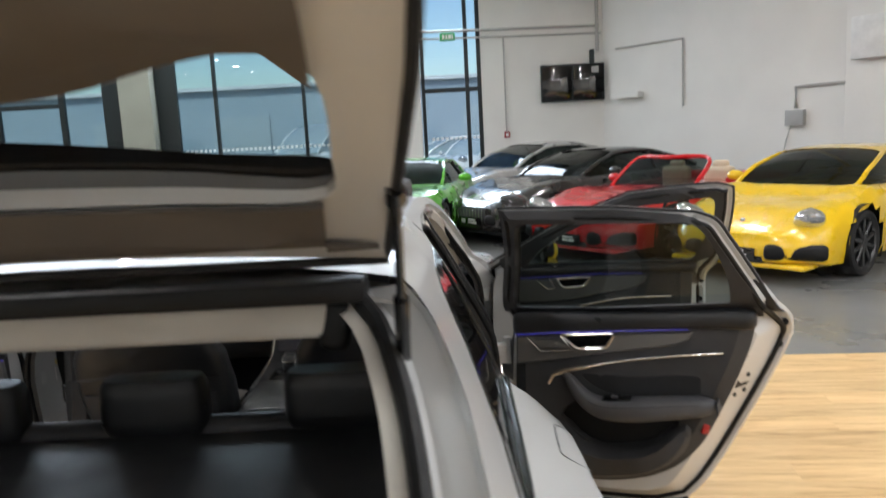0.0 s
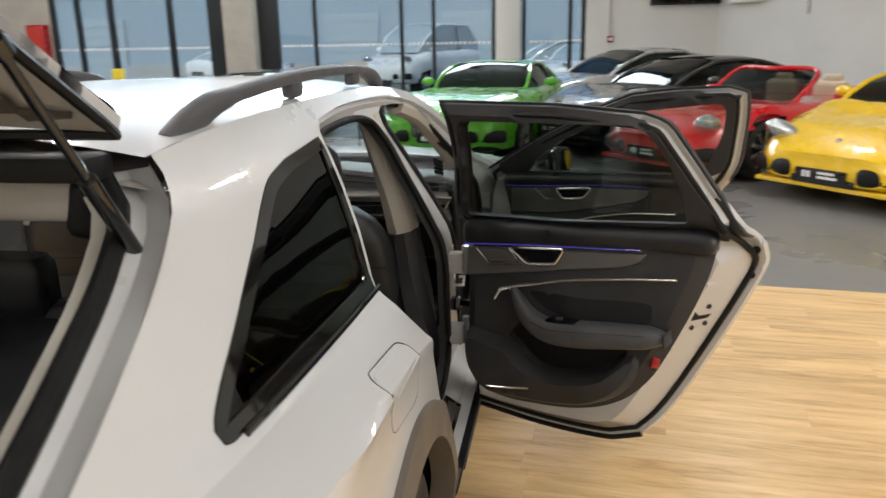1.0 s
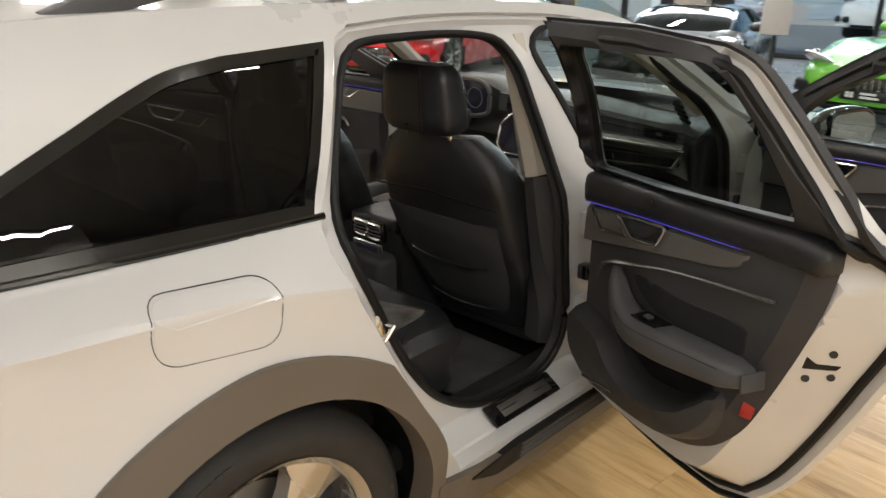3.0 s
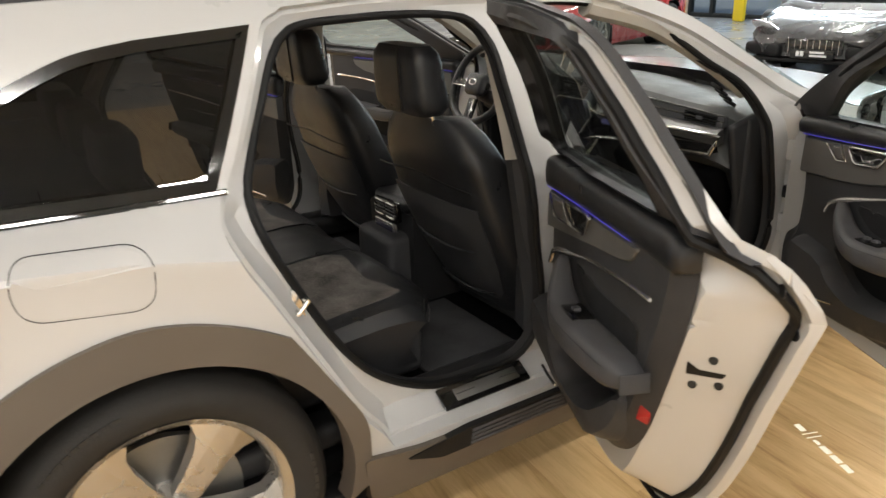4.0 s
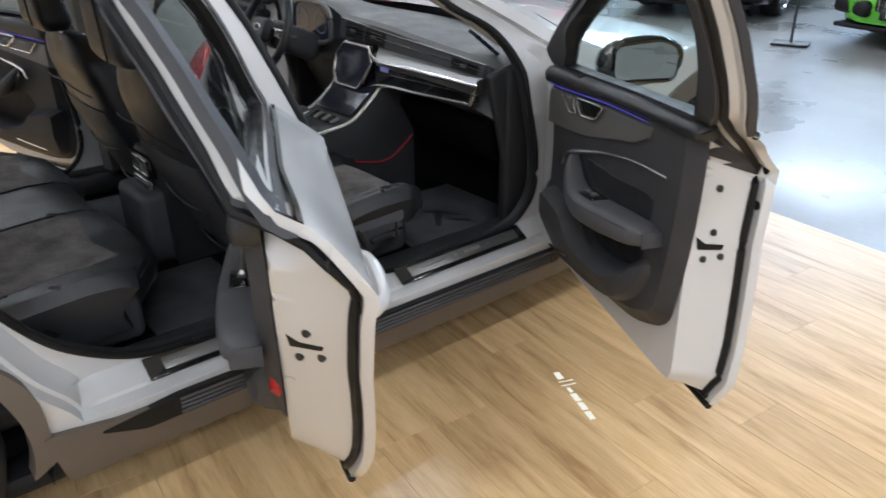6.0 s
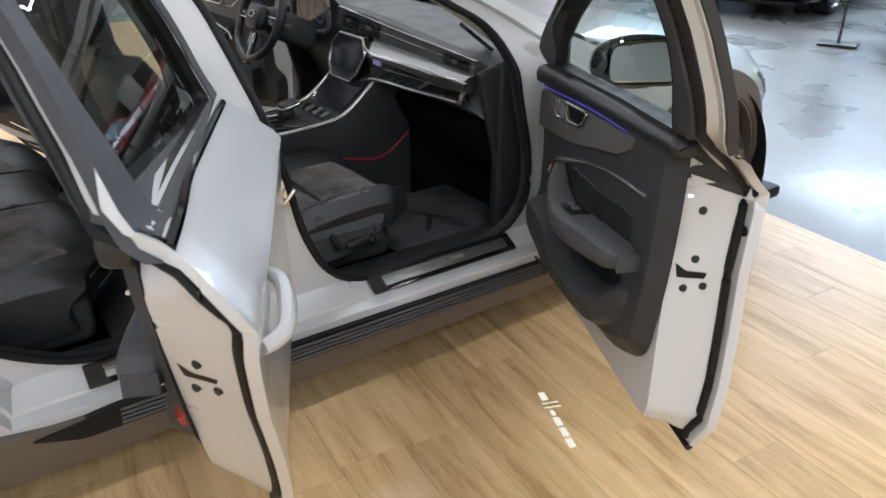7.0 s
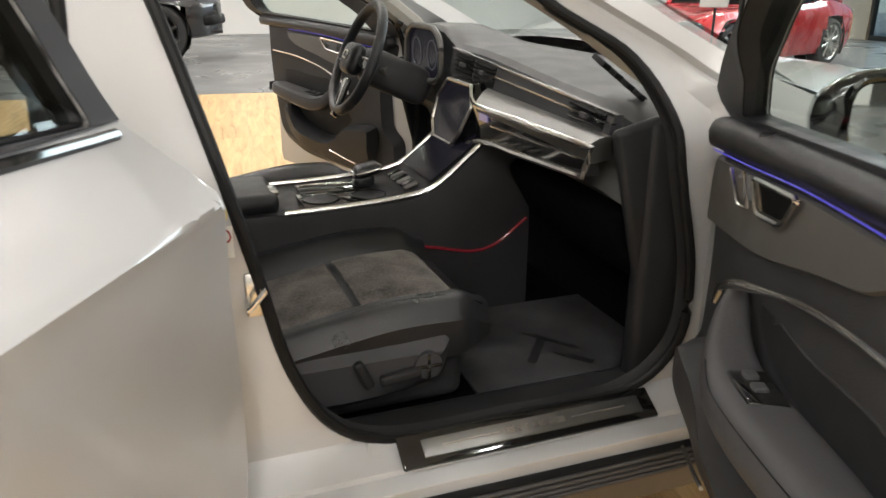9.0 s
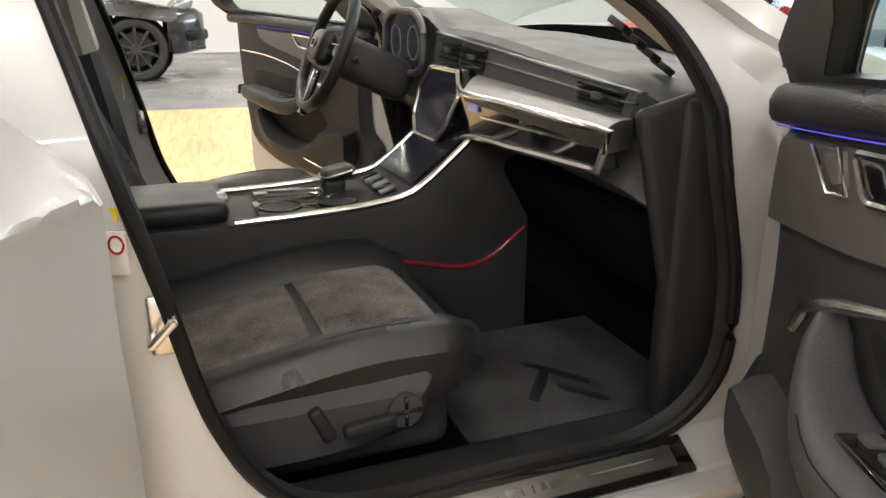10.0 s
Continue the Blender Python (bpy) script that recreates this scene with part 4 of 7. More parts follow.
mesh_part("tailgate_edge_seal", *tube([gate(u, x, 0.012 - 0.03 * (x / 0.65) ** 2) for x, u in loop], 0.008, True, 6), RUBBER, tailgate)
for s in (1, -1):
    bm = bmesh.new()
    rbox(bm, 0, 0, 0, 0.30, 0.16, 0.06, 0.02)
    part("tail_light", bm, RED, tailgate, at=pose(s * 0.52, 0.93, 0.03))
    a, b = Vector((s * 0.603, -0.318, 1.25)), Vector((s * 0.625, -0.60, 1.60))
    bm = bmesh.new()
    cyl(bm, a, a.lerp(b, 0.52), 0.0125, seg=14)
    cyl(bm, a.lerp(b, 0.5), b, 0.007, seg=12)
    cyl(bm, b - (b - a) * 0.03, b + (b - a) * 0.02, 0.014, seg=12)
    cyl(bm, a - (b - a) * 0.02, a + (b - a) * 0.03, 0.012, seg=12)
    part("gas_strut", bm, GLOSSBLK, car, "black gas strut")

# stickers on the pillar behind the front opening
for s in (1, -1):
    bm = bmesh.new()
    rbox(bm, 0, 0, 0, 0.003, 0.020, 0.016, 0)
    part("warning_sticker", bm, YELLOWPL, car, "yellow warning sticker", at=pose(s * 0.834, 1.222, 0.888, 0, 0, s * -20))
    bm = bmesh.new()
    rbox(bm, 0, 0, 0, 0.003, 0.022, 0.050, 0)
    lab = part("warning_sticker", bm, WHITEPL, car, "white sticker with a red ring", at=pose(s * 0.841, 1.226, 0.845, 0, 0, s * -20))
    mesh_part("red_ring", *tube([(s * 0.0015, 0.008 * math.cos(a), 0.010 + 0.010 * math.sin(a)) for a in np.linspace(0, 2 * math.pi, 18, endpoint=False)], 0.0016, True, 6), RED, lab)

# ---- doors ----
CUT_B_LINE = smooth_line(CUT_B, 0.03)


def edge_round(loop, r, power=0.5):
    return lambda p: min(1.0, dist_loop(p, loop) / r) ** power


# arm: y, z, x of the middle, half width across the cabin, half height
ARM = [(0.912, 0.842, 0.742, 0.014, 0.012), (0.885, 0.815, 0.730, 0.022, 0.016), (0.850, 0.778, 0.719, 0.030, 0.022), (0.812, 0.750, 0.716, 0.038, 0.028), (0.760, 0.737, 0.716, 0.046, 0.033), (0.68, 0.742, 0.718, 0.049, 0.036), (0.56, 0.760, 0.721, 0.047, 0.034), (0.46, 0.774, 0.727, 0.042, 0.029), (0.412, 0.779, 0.735, 0.035, 0.025)]
LOW = [(1.085, 0.672), (1.0, 0.674), (0.945, 0.668), (0.905, 0.652), (0.865, 0.612), (0.795, 0.585), (0.72, 0.592), (0.61, 0.628), (0.545, 0.690), (0.510, 0.712), (0.480, 0.690), (0.492, 0.63), (0.545, 0.555), (0.63, 0.500), (0.74, 0.466), (0.88, 0.447), (1.045, 0.452), (1.088, 0.56)]
DOOR_A = [(1.44, 1.388), (1.62, 1.318), (1.83, 1.218), (2.00, 1.125), (2.11, 1.062), (2.18, 1.02)]
DOOR_R = [(0.525, 0.368), (0.475, 0.425), (0.425, 0.505), (0.360, 0.63), (0.300, 0.754), (0.250, 0.862), (0.212, 0.955), (0.200, 1.000), (0.204, 1.030), (0.228, 1.066), (0.256, 1.115), (0.305, 1.210), (0.37, 1.33), (0.405, 1.388), (0.46, 1.412)]
HOLE = [(0.935, 0.675), (0.90, 0.640), (0.849, 0.605), (0.795, 0.575), (0.72, 0.578), (0.60, 0.606), (0.545, 0.65), (0.53, 0.705), (0.64, 0.715), (0.76, 0.715), (0.83, 0.735), (0.88, 0.735)]


def door(kind, s, angle):
    """An open door on side s, hung at its front edge; built in the closed place, then swung."""
    rear = kind == "rear"
    if rear:
        hx, hy = 0.885, 1.185
        loop = smooth_line(DOOR_R, 0.02)[:-1] + straight_line([(0.46, 1.412), (0.70, 1.428), (1.07, 1.425)], 0.04, False)[:-1] + CUT_B_LINE[::-1] + smooth_line([(1.165, 0.318), (0.90, 0.312), (0.72, 0.320), (0.62, 0.332), (0.565, 0.346)], 0.03)[:-1]
        win = rounded([(0.372, 1.086, 0.02), (1.093, 1.049, 0.02), (1.070, 1.16, 0.05), (1.025, 1.372, 0.045), (0.455, 1.385, 0.05), (0.405, 1.30, 0.06), (0.372, 1.19, 0.05)], 0.04, 6)
        trim = rounded([(1.100, 1.020, 0.02), (0.92, 1.053, 0.1), (0.64, 1.073, 0.1), (0.306, 1.083, 0.015), (0.304, 1.045, 0.02), (0.318, 0.97, 0.05), (0.352, 0.87, 0.1), (0.405, 0.745, 0.1), (0.462, 0.625, 0.1), (0.535, 0.540, 0.08), (0.62, 0.488, 0.08), (0.735, 0.452, 0.1), (0.94, 0.428, 0.1), (1.066, 0.440, 0.05), (1.106, 0.53, 0.04), (1.102, 0.855, 0.1)], 0.05, 5)
        inlay = smooth_line([(1.09, 0.955), (0.87, 0.980), (0.66, 1.0), (0.47, 1.018)], 0.03)[:-1] + smooth_line([(0.47, 1.018), (0.50, 0.975), (0.56, 0.952), (0.68, 0.928), (0.94, 0.874), (1.095, 0.842)], 0.03)
        hnd = [(0.923, 0.970), (0.735, 0.990), (0.765, 0.938), (0.862, 0.925)]
        lev = [(1.042, 0.952), (0.995, 0.908), (0.882, 0.923), (0.923, 0.968)]
        chrome = [(0.965, 0.800), (0.945, 0.835), (0.90, 0.853), (0.833, 0.868), (0.722, 0.895), (0.541, 0.928), (0.395, 0.950)]
        arm, low, hole = ARM, LOW, HOLE
        red_at, latch, drop = (0.452, 0.683), (0.836, 0.826), [(0.38, -0.022), (0.8, 0.0)]
        plugs = [(0.226, 1.030), (0.243, 0.945)]
    else:
        hx, hy = 0.885, 2.21
        loop = smooth_line([(1.163, 0.40), (1.164, 0.70), (1.166, 0.88), (1.166, 0.955), (1.150, 1.005), (1.105, 1.055), (1.068, 1.12), (1.045, 1.22), (1.025, 1.33), (1.020, 1.405)], 0.025) + smooth_line([(1.045, 1.425), (1.25, 1.412), (1.44, 1.388)], 0.03)[1:-1] + smooth_line(DOOR_A, 0.03)[:-1] + smooth_line([(2.18, 1.02)] + CUT_F[1:-1] + [(2.205, 0.345)], 0.03)[:-1] + straight_line([(2.20, 0.33), (1.80, 0.315), (1.163, 0.312)], 0.04, False)[:-1]
        win = rounded([(1.195, 1.076, 0.03), (1.968, 1.031, 0.015), (1.885, 1.112, 0.03), (1.755, 1.195, 0.05), (1.49, 1.315, 0.1), (1.082, 1.370, 0.05), (1.100, 1.25, 0.1)], 0.04, 6)
        trim = rounded([(1.238, 0.655, 0.08), (1.262, 0.548, 0.03), (1.305, 0.508, 0.03), (1.43, 0.455, 0.06), (1.60, 0.436, 0.1), (1.85, 0.425, 0.1), (2.07, 0.438, 0.05), (2.118, 0.48, 0.04), (2.122, 0.600, 0.03), (2.052, 0.650, 0.03), (2.042, 0.82, 0.08), (2.095, 0.980, 0.02), (1.74, 1.031, 0.1), (1.435, 1.064, 0.1), (1.212, 1.072, 0.015), (1.204, 1.030, 0.03), (1.206, 0.90, 0.1), (1.216, 0.78, 0.1)], 0.05, 5)
        inlay = smooth_line([(2.035, 0.960), (1.83, 0.978), (1.62, 0.998), (1.38, 1.010)], 0.03)[:-1] + smooth_line([(1.38, 1.010), (1.40, 0.965), (1.45, 0.940), (1.58, 0.910), (1.76, 0.867), (2.04, 0.835)], 0.03)
        hnd = [(1.81, 0.972), (1.64, 0.988), (1.68, 0.942), (1.775, 0.930)]
        lev = [(1.905, 0.962), (1.850, 0.922), (1.81, 0.928), (1.84, 0.972)]
        chrome = [(1.845, 0.770), (1.83, 0.800), (1.79, 0.820), (1.72, 0.842), (1.60, 0.874), (1.46, 0.900), (1.285, 0.915)]
        low, hole = ([(1.255 + 1.10 * (y - 0.42), z - 0.02) for y, z in lp] for lp in (LOW, HOLE))
        arm = [(1.290 + 1.0 * (q[0] - 0.40), q[1] - 0.022) + q[2:] for q in ARM]
        red_at, latch, drop = (1.330, 0.566), (0.836, 0.765), [(1.2, 0.0), (1.95, 0.004)]
        plugs = [(1.182, 0.955), (1.186, 0.870)]
    win = [tuple(p) for p in straight_line(win, 0.02, True)]
    loop = [tuple(p) for p in straight_line(loop, 0.022, True)]
    place = pose(s * hx, hy, 0, 0, 0, s * angle)

    belt = [(0.30, 1.084), (1.09, 1.043)] if rear else [(1.2, 1.068), (1.95, 1.024)]
    d0, d1 = (0.030, 0.100) if rear else (0.030, 0.072)

    def lift(y, z):
        return (1.072 - interp(y, belt)) * ss(0.88, 1.0, z) * (1 - ss(1.10, 1.26, z)) - (0.018 * (1 - ss(0.25, 0.60, y)) * ss(0.93, 1.01, z) * (1 - ss(1.05, 1.12, z)) if rear else 0)

    def skin(y, z):
        return side_x(y, z + lift(y, z))

    def frame_x(y, z):
        k = ss(1.045, 1.095, z)
        full = (1 - k) * (skin(y, z) - 0.790) + k * 0.046 * (1 if rear else 1 - 0.8 * ss(1.78, 1.96, y))
        d = dist_loop((y, z), loop)
        a, b = d0 * (1 - k) + 0.020 * k, d1 * (1 - k) + 0.034 * k
        lip = 0.020 * ss(0.0, 0.006, d)
        return skin(y, z) - lip - max(0, full - 0.020) * min(1, max(0, d - a) / (b - a))

    def zin(y, z):
        return z - interp(y, drop) * ss(0.98, 1.06, z) * (1 - ss(1.09, 1.22, z))

    def L(x, y, z):
        return (s * (x - hx), y - hy, z)

    def put(name, v, f, mat, parent, label="", angle=32):
        if s > 0:
            f = [tuple(reversed(q)) for q in f]
        return mesh_part(name, v, f, mat, parent, label, angle)

    def relief(name, lp, x_back, x_front, mat, label="", holes=(), r=0.012, step=0.03, power=0.5):
        """A raised piece on the inner face; its edges roll off over r."""
        lp = [tuple(p) for p in straight_line([tuple(p) for p in lp], 0.014, True)]
        rr = edge_round(lp, r, power)
        v, f = slab(lp, lambda y, z: L(x_back(y, z), y, z), lambda y, z: L(x_front(y, z) * rr((y, z)) + x_back(y, z) * (1 - rr((y, z))), y, z), holes, step, extra=inset(lp, r * 0.5) + inset(lp, r))
        return put(name, v, f, mat, shell, label)

    v, f = slab(loop, lambda y, z: L(skin(y, z), y, z), lambda y, z: L(frame_x(y, z), y, zin(y, z)), (win,), 0.045, extra=[p for q in (0.006, 0.020, d0, 0.034, 0.5 * (d0 + d1), d1) for p in inset(loop, q)] + [(y, z - lift(y, z)) for z in (0.925, 0.938, 0.952, 0.962, 0.972, 1.0, 1.035, 1.055) for y in np.arange(0.15, 2.25, 0.022)])
    if s > 0:
        f = [tuple(reversed(q)) for q in f]
    shell = mesh_part(kind + "_door", v, f, WHITE, car, "open white " + kind + " door with black trim", 30, place)
    pv, pf = sheet(inset(win, -0.01), (), 0.08)
    pv = [(y, z - 0.06 * (1 - ss(0.0, 0.05, z - interp(y, belt)))) for y, z in pv]
    pane = mesh_part("window_pane", [L((skin(y, z) if z > interp(y, belt) + 0.016 else skin(y, interp(y, belt) + 0.016) + 0.4 * (interp(y, belt) + 0.016 - z)) - 0.022, y, z) for y, z in pv], pf, CLEAR if not rear else DOORTINT, shell)
    pane.visible_shadow = False
    # black lining round the window, inside and out
    y0, y1 = (0.245, 1.13) if rear else (1.085, 2.08)
    corner, ctop = (0.385, 1.040) if rear else (1.235, 0.940)
    cut = lambda y: interp(y, belt) - 0.014 if y > corner else ctop
    wide, slim = inset(loop, 0.034), inset(loop, 0.009)
    edge_up = []
    for p, q in zip(wide, slim):
        w = max(ss(0.42, 0.50, p[0]) * ss(1.33, 1.37, p[1]), ss(1.0, 1.04, p[0])) if rear else ss(1.12, 1.20, p[0])
        edge_up.append((p[0] + (q[0] - p[0]) * w, p[1] + (q[1] - p[1]) * w))
    stop = 0.285 if rear else 1.195
    edge_up = [(max(y, stop - 0.10 * ss(1.05, 1.12, z)) if z < 1.12 else y, z) for y, z in straight_line(edge_up, 0.01, True)]
    if not rear:
        edge_up = [(min(y, 2.095), z) for y, z in edge_up]
    up = [(y, max(z, cut(y))) for y, z in edge_up if z > cut(y) - 0.012]
    v, f = slab(up, lambda y, z: L(frame_x(y, z) + 0.01, y, zin(y, z)), lambda y, z: L(frame_x(y, z) - 0.017, y, zin(y, z)), (inset(win, 0.003),), 0.04)
    put("frame_lining", v, f, TRIM, shell, "black window frame lining")
    zm = lambda y: interp(y, belt) - 0.008
    up2 = [(y, max(z, zm(y))) for y, z in inset(loop, -0.003) if z > zm(y) - 0.015]
    v, f = slab(up2, lambda y, z: L(skin(y, z) + 0.003, y, z), lambda y, z: L(skin(y, z) - 0.017, y, z), (win,), 0.04)
    put("frame_trim", v, f, TRIM, shell, "black outer frame trim")
    mesh_part("belt_moulding", *tube([L(skin(y, zm(y)) + 0.004, y, zm(y)) for y in np.linspace(y0 + 0.02, min(y1, 1.93 if not rear else y1) - 0.02, 14)], 0.009, seg=8), GLOSSBLK, shell)
    rv, rf = loft([[L(skin(*p) - 0.004, *p) for p in inset(win, 0.003)], [L(frame_x(*p) - 0.019, p[0], zin(*p)) for p in inset(win, 0.003)]], False)
    put("window_reveal", rv, rf, RUBBER, shell)
    # seal round the inner edge
    mesh_part("door_seal", *tube([L(frame_x(*p) - 0.006, *p) for p in inset(loop, 0.031)], 0.0095, True, 8), RUBBER, shell)
    low_edge = [p for p in inset(loop, 0.004) if p[1] < (0.375 if rear else 0.335)]
    low_edge.sort(key=lambda p: p[0])
    mesh_part("lower_lip", *tube([L(skin(*p) - 0.016, p[0], p[1] - 0.002) for p in low_edge], 0.010, seg=8), RUBBER, shell)
    # trim panel and its pieces
    base_x = lambda y, z: 0.787
    panel_x = lambda y, z: 0.757
    relief("door_trim", trim, base_x, panel_x, TRIM, "", (straight_line(smooth_line(hole, 0.03, True), 0.02, True),), r=0.042, power=1.0)
    if rear:
        pad_top, pad_foot, ends = [(0.30, 1.088), (0.36, 1.092), (0.70, 1.062), (1.098, 1.038)], [(0.30, 1.03), (0.47, 1.022), (0.67, 1.004), (0.87, 0.984), (1.10, 0.955)], (0.300, 1.098)
    else:
        pad_top, pad_foot, ends = [(1.182, 1.068), (1.60, 1.046), (1.95, 1.025), (2.07, 1.013)], [(1.182, 1.025), (1.38, 1.018), (1.62, 1.002), (1.83, 0.982), (2.07, 0.962)], (1.182, 2.068)
    rings = []
    for y in [ends[0], ends[0] + 0.004] + list(np.linspace(ends[0] + 0.014, ends[1] - 0.014, 40)) + [ends[1] - 0.004, ends[1]]:
        zt, zb = interp(y, pad_top), interp(y, pad_foot)
        q = min(y - ends[0], ends[1] - y)
        k = 0.010 * (1 - min(1, q / 0.014)) ** 1.5
        zt, zb = zt - k, zb + k
        sec = [(0.785, zb), (0.752 + k, zb), (0.744 + k, zb + 0.004), (0.740 + k, zb + 0.012), (0.738 + k, 0.45 * zb + 0.55 * zt), (0.741 + k, zt - 0.014), (0.746 + k, zt - 0.006), (0.756 + k, zt - 0.001), (0.770, zt), (0.785, zt)]
        rings.append([L(a, y, b) for a, b in sec])
    put("belt_pad", *loft(rings), LEATHER, shell, "black leather belt pad", 50)
    relief("inlay", inlay, lambda y, z: 0.785, lambda y, z: 0.747 + 0.004 * ss(0.9, 1.0, z), GREYTRIM, "grey metallic inlay", r=0.01)
    mesh_part("ambient_strip", *tube([L(0.7445, y, z + 0.004) for y, z in (inlay[: len(inlay) // 2])], 0.0009, seg=6), BLUEGLOW, shell)
    relief("handle_cup", hnd, lambda y, z: 0.775, lambda y, z: 0.744, GLOSSBLK, "", r=0.006)
    mesh_part("handle_rim", *tube([L(0.743, *p) for p in rounded(hnd, 0.015, 4)], 0.0042, True, 6), CHROME, shell, "chrome handle surround")
    relief("door_handle", lev, lambda y, z: 0.772, lambda y, z: 0.7405, GREYTRIM, "chrome edged inner door handle", r=0.01)
    mesh_part("handle_edge", *tube([L(0.740, *p) for p in straight_line([lev[0], lev[1], lev[2], lev[3]], 0.03, False)], 0.003, seg=6), CHROME, shell)
    cpath = smooth_line(chrome, 0.025)
    n = len(cpath)
    mesh_part("chrome_strip", *tube([L(0.746 - 0.022 * max(0, 1 - i / (0.35 * n)), *p) for i, p in enumerate(cpath)], [0.0042 + 0.0045 * math.exp(-((i / n - 0.10) / 0.10) ** 2) for i in range(n)], seg=8, flat=1.0), CHROME, shell, "satin chrome trim strip")
    sec = smooth_line(arm, 0.02)
    rings = []
    for i, q in enumerate(sec):
        ty, tz = np.array(sec[min(i + 1, len(sec) - 1)][:2]) - np.array(sec[max(i - 1, 0)][:2])
        n = math.hypot(ty, tz)
        e = min(1.0, 0.55 + 0.3 * min(i, len(sec) - 1 - i))
        rings.append([L(q[2] + q[3] * e * c, q[0] - tz / n * q[4] * e * h, q[1] + ty / n * q[4] * e * h) for c, h in oval(0, 0, 1, 1, 20, 3.2)])
    v, f = loft(rings)
    mesh_part("armrest", v, f, TRIM2, shell, "dark grey padded armrest with a grab handle", 50)
    mesh_part("armrest_seam", *tube([L(q[2] - q[3] * 0.92, q[0], q[1] + q[4] * 0.55) for q in sec[len(sec) // 4:-2]], 0.0014, seg=6), RUBBER, shell)
    mesh_part("handle_edge", *tube([L(q[2] + 0.2 * q[3], q[0] + 0.012, q[1] - 0.004) for q in sec[:5]], 0.005, seg=6), CHROME, shell)
    # thin plate, no hollow: its dark colour stands for shade in the pull cup
    cup = [(arm[1][0] - 0.02, arm[1][1] + 0.022), (arm[3][0] - 0.02, arm[3][1] + 0.03), (arm[5][0], arm[5][1] + 0.03), (arm[7][0], arm[7][1] + 0.03), (arm[7][0], arm[7][1] + 0.085), (arm[5][0], arm[5][1] + 0.105), (arm[3][0] - 0.01, arm[3][1] + 0.095)]
    relief("pull_recess", smooth_line(cup, 0.03, True), lambda y, z: 0.770, lambda y, z: 0.7545, SHADEPL, "", r=0.006)
    relief("door_pocket", smooth_line(low, 0.03, True), lambda y, z: 0.79, lambda y, z: 0.705 + 0.040 * (1 - ss(0.44, 0.58, z)) + 0.040 * (1 - (ss(0.47, 0.66, y) if rear else ss(1.31, 1.52, y))), TRIM, "black door pocket", r=0.026)
    hv, hf = sheet(rounded(inset(hole, -0.012), 0.02), (), 0.08)
    put("pocket_lining", [L(0.789, *p) for p in hv], hf, RUBBER, shell)
    ys, zs = (0.99, 0.494) if rear else (1.885, 0.484)
    mesh_part("pocket_strip", *tube([L(0.716, ys, zs), L(0.710, ys - 0.08, zs + 0.017), L(0.706, ys - 0.16, zs + 0.036)], 0.004, seg=6), CHROME, shell)
    q = arm[4]
    yb, zb = q[0] - 0.035, q[1] + q[4] + 0.0
    bm = bmesh.new()
    rbox(bm, 0, 0, 0, 0.050, 0.095, 0.010, 0.003)
    sw = part("switch_panel", bm, GLOSSBLK, shell, at=pose(s * (q[2] + 0.006 - hx), yb - hy, zb + 0.002, -4, 0, 0))
    for k in ((0,) if rear else (-0.018, 0.018)):
        bm = bmesh.new()
        rbox(bm, 0, 0, 0, 0.018, 0.022, 0.009, 0.003)
        part("window_switch", bm, TRIM2, sw, at=pose(0, k + 0.01, 0.006))
    bm = bmesh.new()
    rbox(bm, 0, 0, 0, 0.060, 0.008, 0.040, 0.004)
    part("armrest_cap", bm, TRIM, shell, at=pose(s * (arm[8][2] - 0.002 - hx), arm[8][0] - 0.004 - hy, arm[8][1], -8, 0, 0))
    bm = bmesh.new()
    rbox(bm, 0, 0, 0, 0.010, 0.026, 0.036, 0.003)
    part("reflector", bm, RED, shell, "red door reflector", at=pose(s * ((0.776 if rear else 0.780) - hx), red_at[0] - hy, red_at[1], 12, 0, s * 42))
    # latch, bolts and plugs on the shut face
    edge = DOOR_R if rear else [(1.163, 0.40), (1.166, 0.955), (1.150, 1.005), (1.105, 1.055)]
    side = 1.12 if rear else 1.0

    def face(x, z):
        """The shut face's y at a place on it."""
        y = float(np.interp(z, [q[1] for q in edge], [q[0] for q in edge]))
        top = skin(y, z) - 0.020
        return y + side * (d0 + (d1 - d0) * (top - x) / (top - 0.790))

    for dx, dz in ((0.004, 0.034), (-0.010, -0.034), (0.026, -0.026)) + (() if rear else ((0.004, 0.14),)):
        bm = bmesh.new()
        x, z = latch[0] + dx, latch[1] + dz
        y = face(x, z)
        cyl(bm, (s * (x + 0.003 - hx), y + 0.005 - hy, z), (s * (x - 0.004 - hx), y - 0.004 - hy, z), 0.0078, seg=14)
        part("latch_bolt", bm, STEELDK, shell)
    for (y, z) in plugs:
        bm = bmesh.new()
        x = frame_x(y, z)
        cyl(bm, (s * (x - 0.003 - hx), y - hy, z), (s * (x + 0.0 - hx), y - hy, z), 0.011, seg=14)
        part("rubber_plug", bm, RUBBER, shell)
    slot = rounded([(latch[0] + a, latch[1] + b) for a, b in ((-0.032, 0.022), (-0.027, -0.010), (0.024, -0.009), (0.028, 0.004), (-0.011, 0.005))], 0.003, 4)
    v, f = slab(slot, lambda x, z: (s * (x - hx), face(x, z) - 0.003 - hy, z), lambda x, z: (s * (x - hx), face(x, z) + 0.008 - hy, z), (), 0.02)
    mesh_part("latch_slot", v, f, RUBBER, shell)
    # outer handle in its cup
    yc = 0.40 if rear else 1.33
    zc = 0.905
    bm = bmesh.new()
    bmesh.ops.create_uvsphere(bm, u_segments=24, v_segments=12, radius=1)
    bmesh.ops.scale(bm, vec=(0.005, 0.085, 0.042), verts=bm.verts)
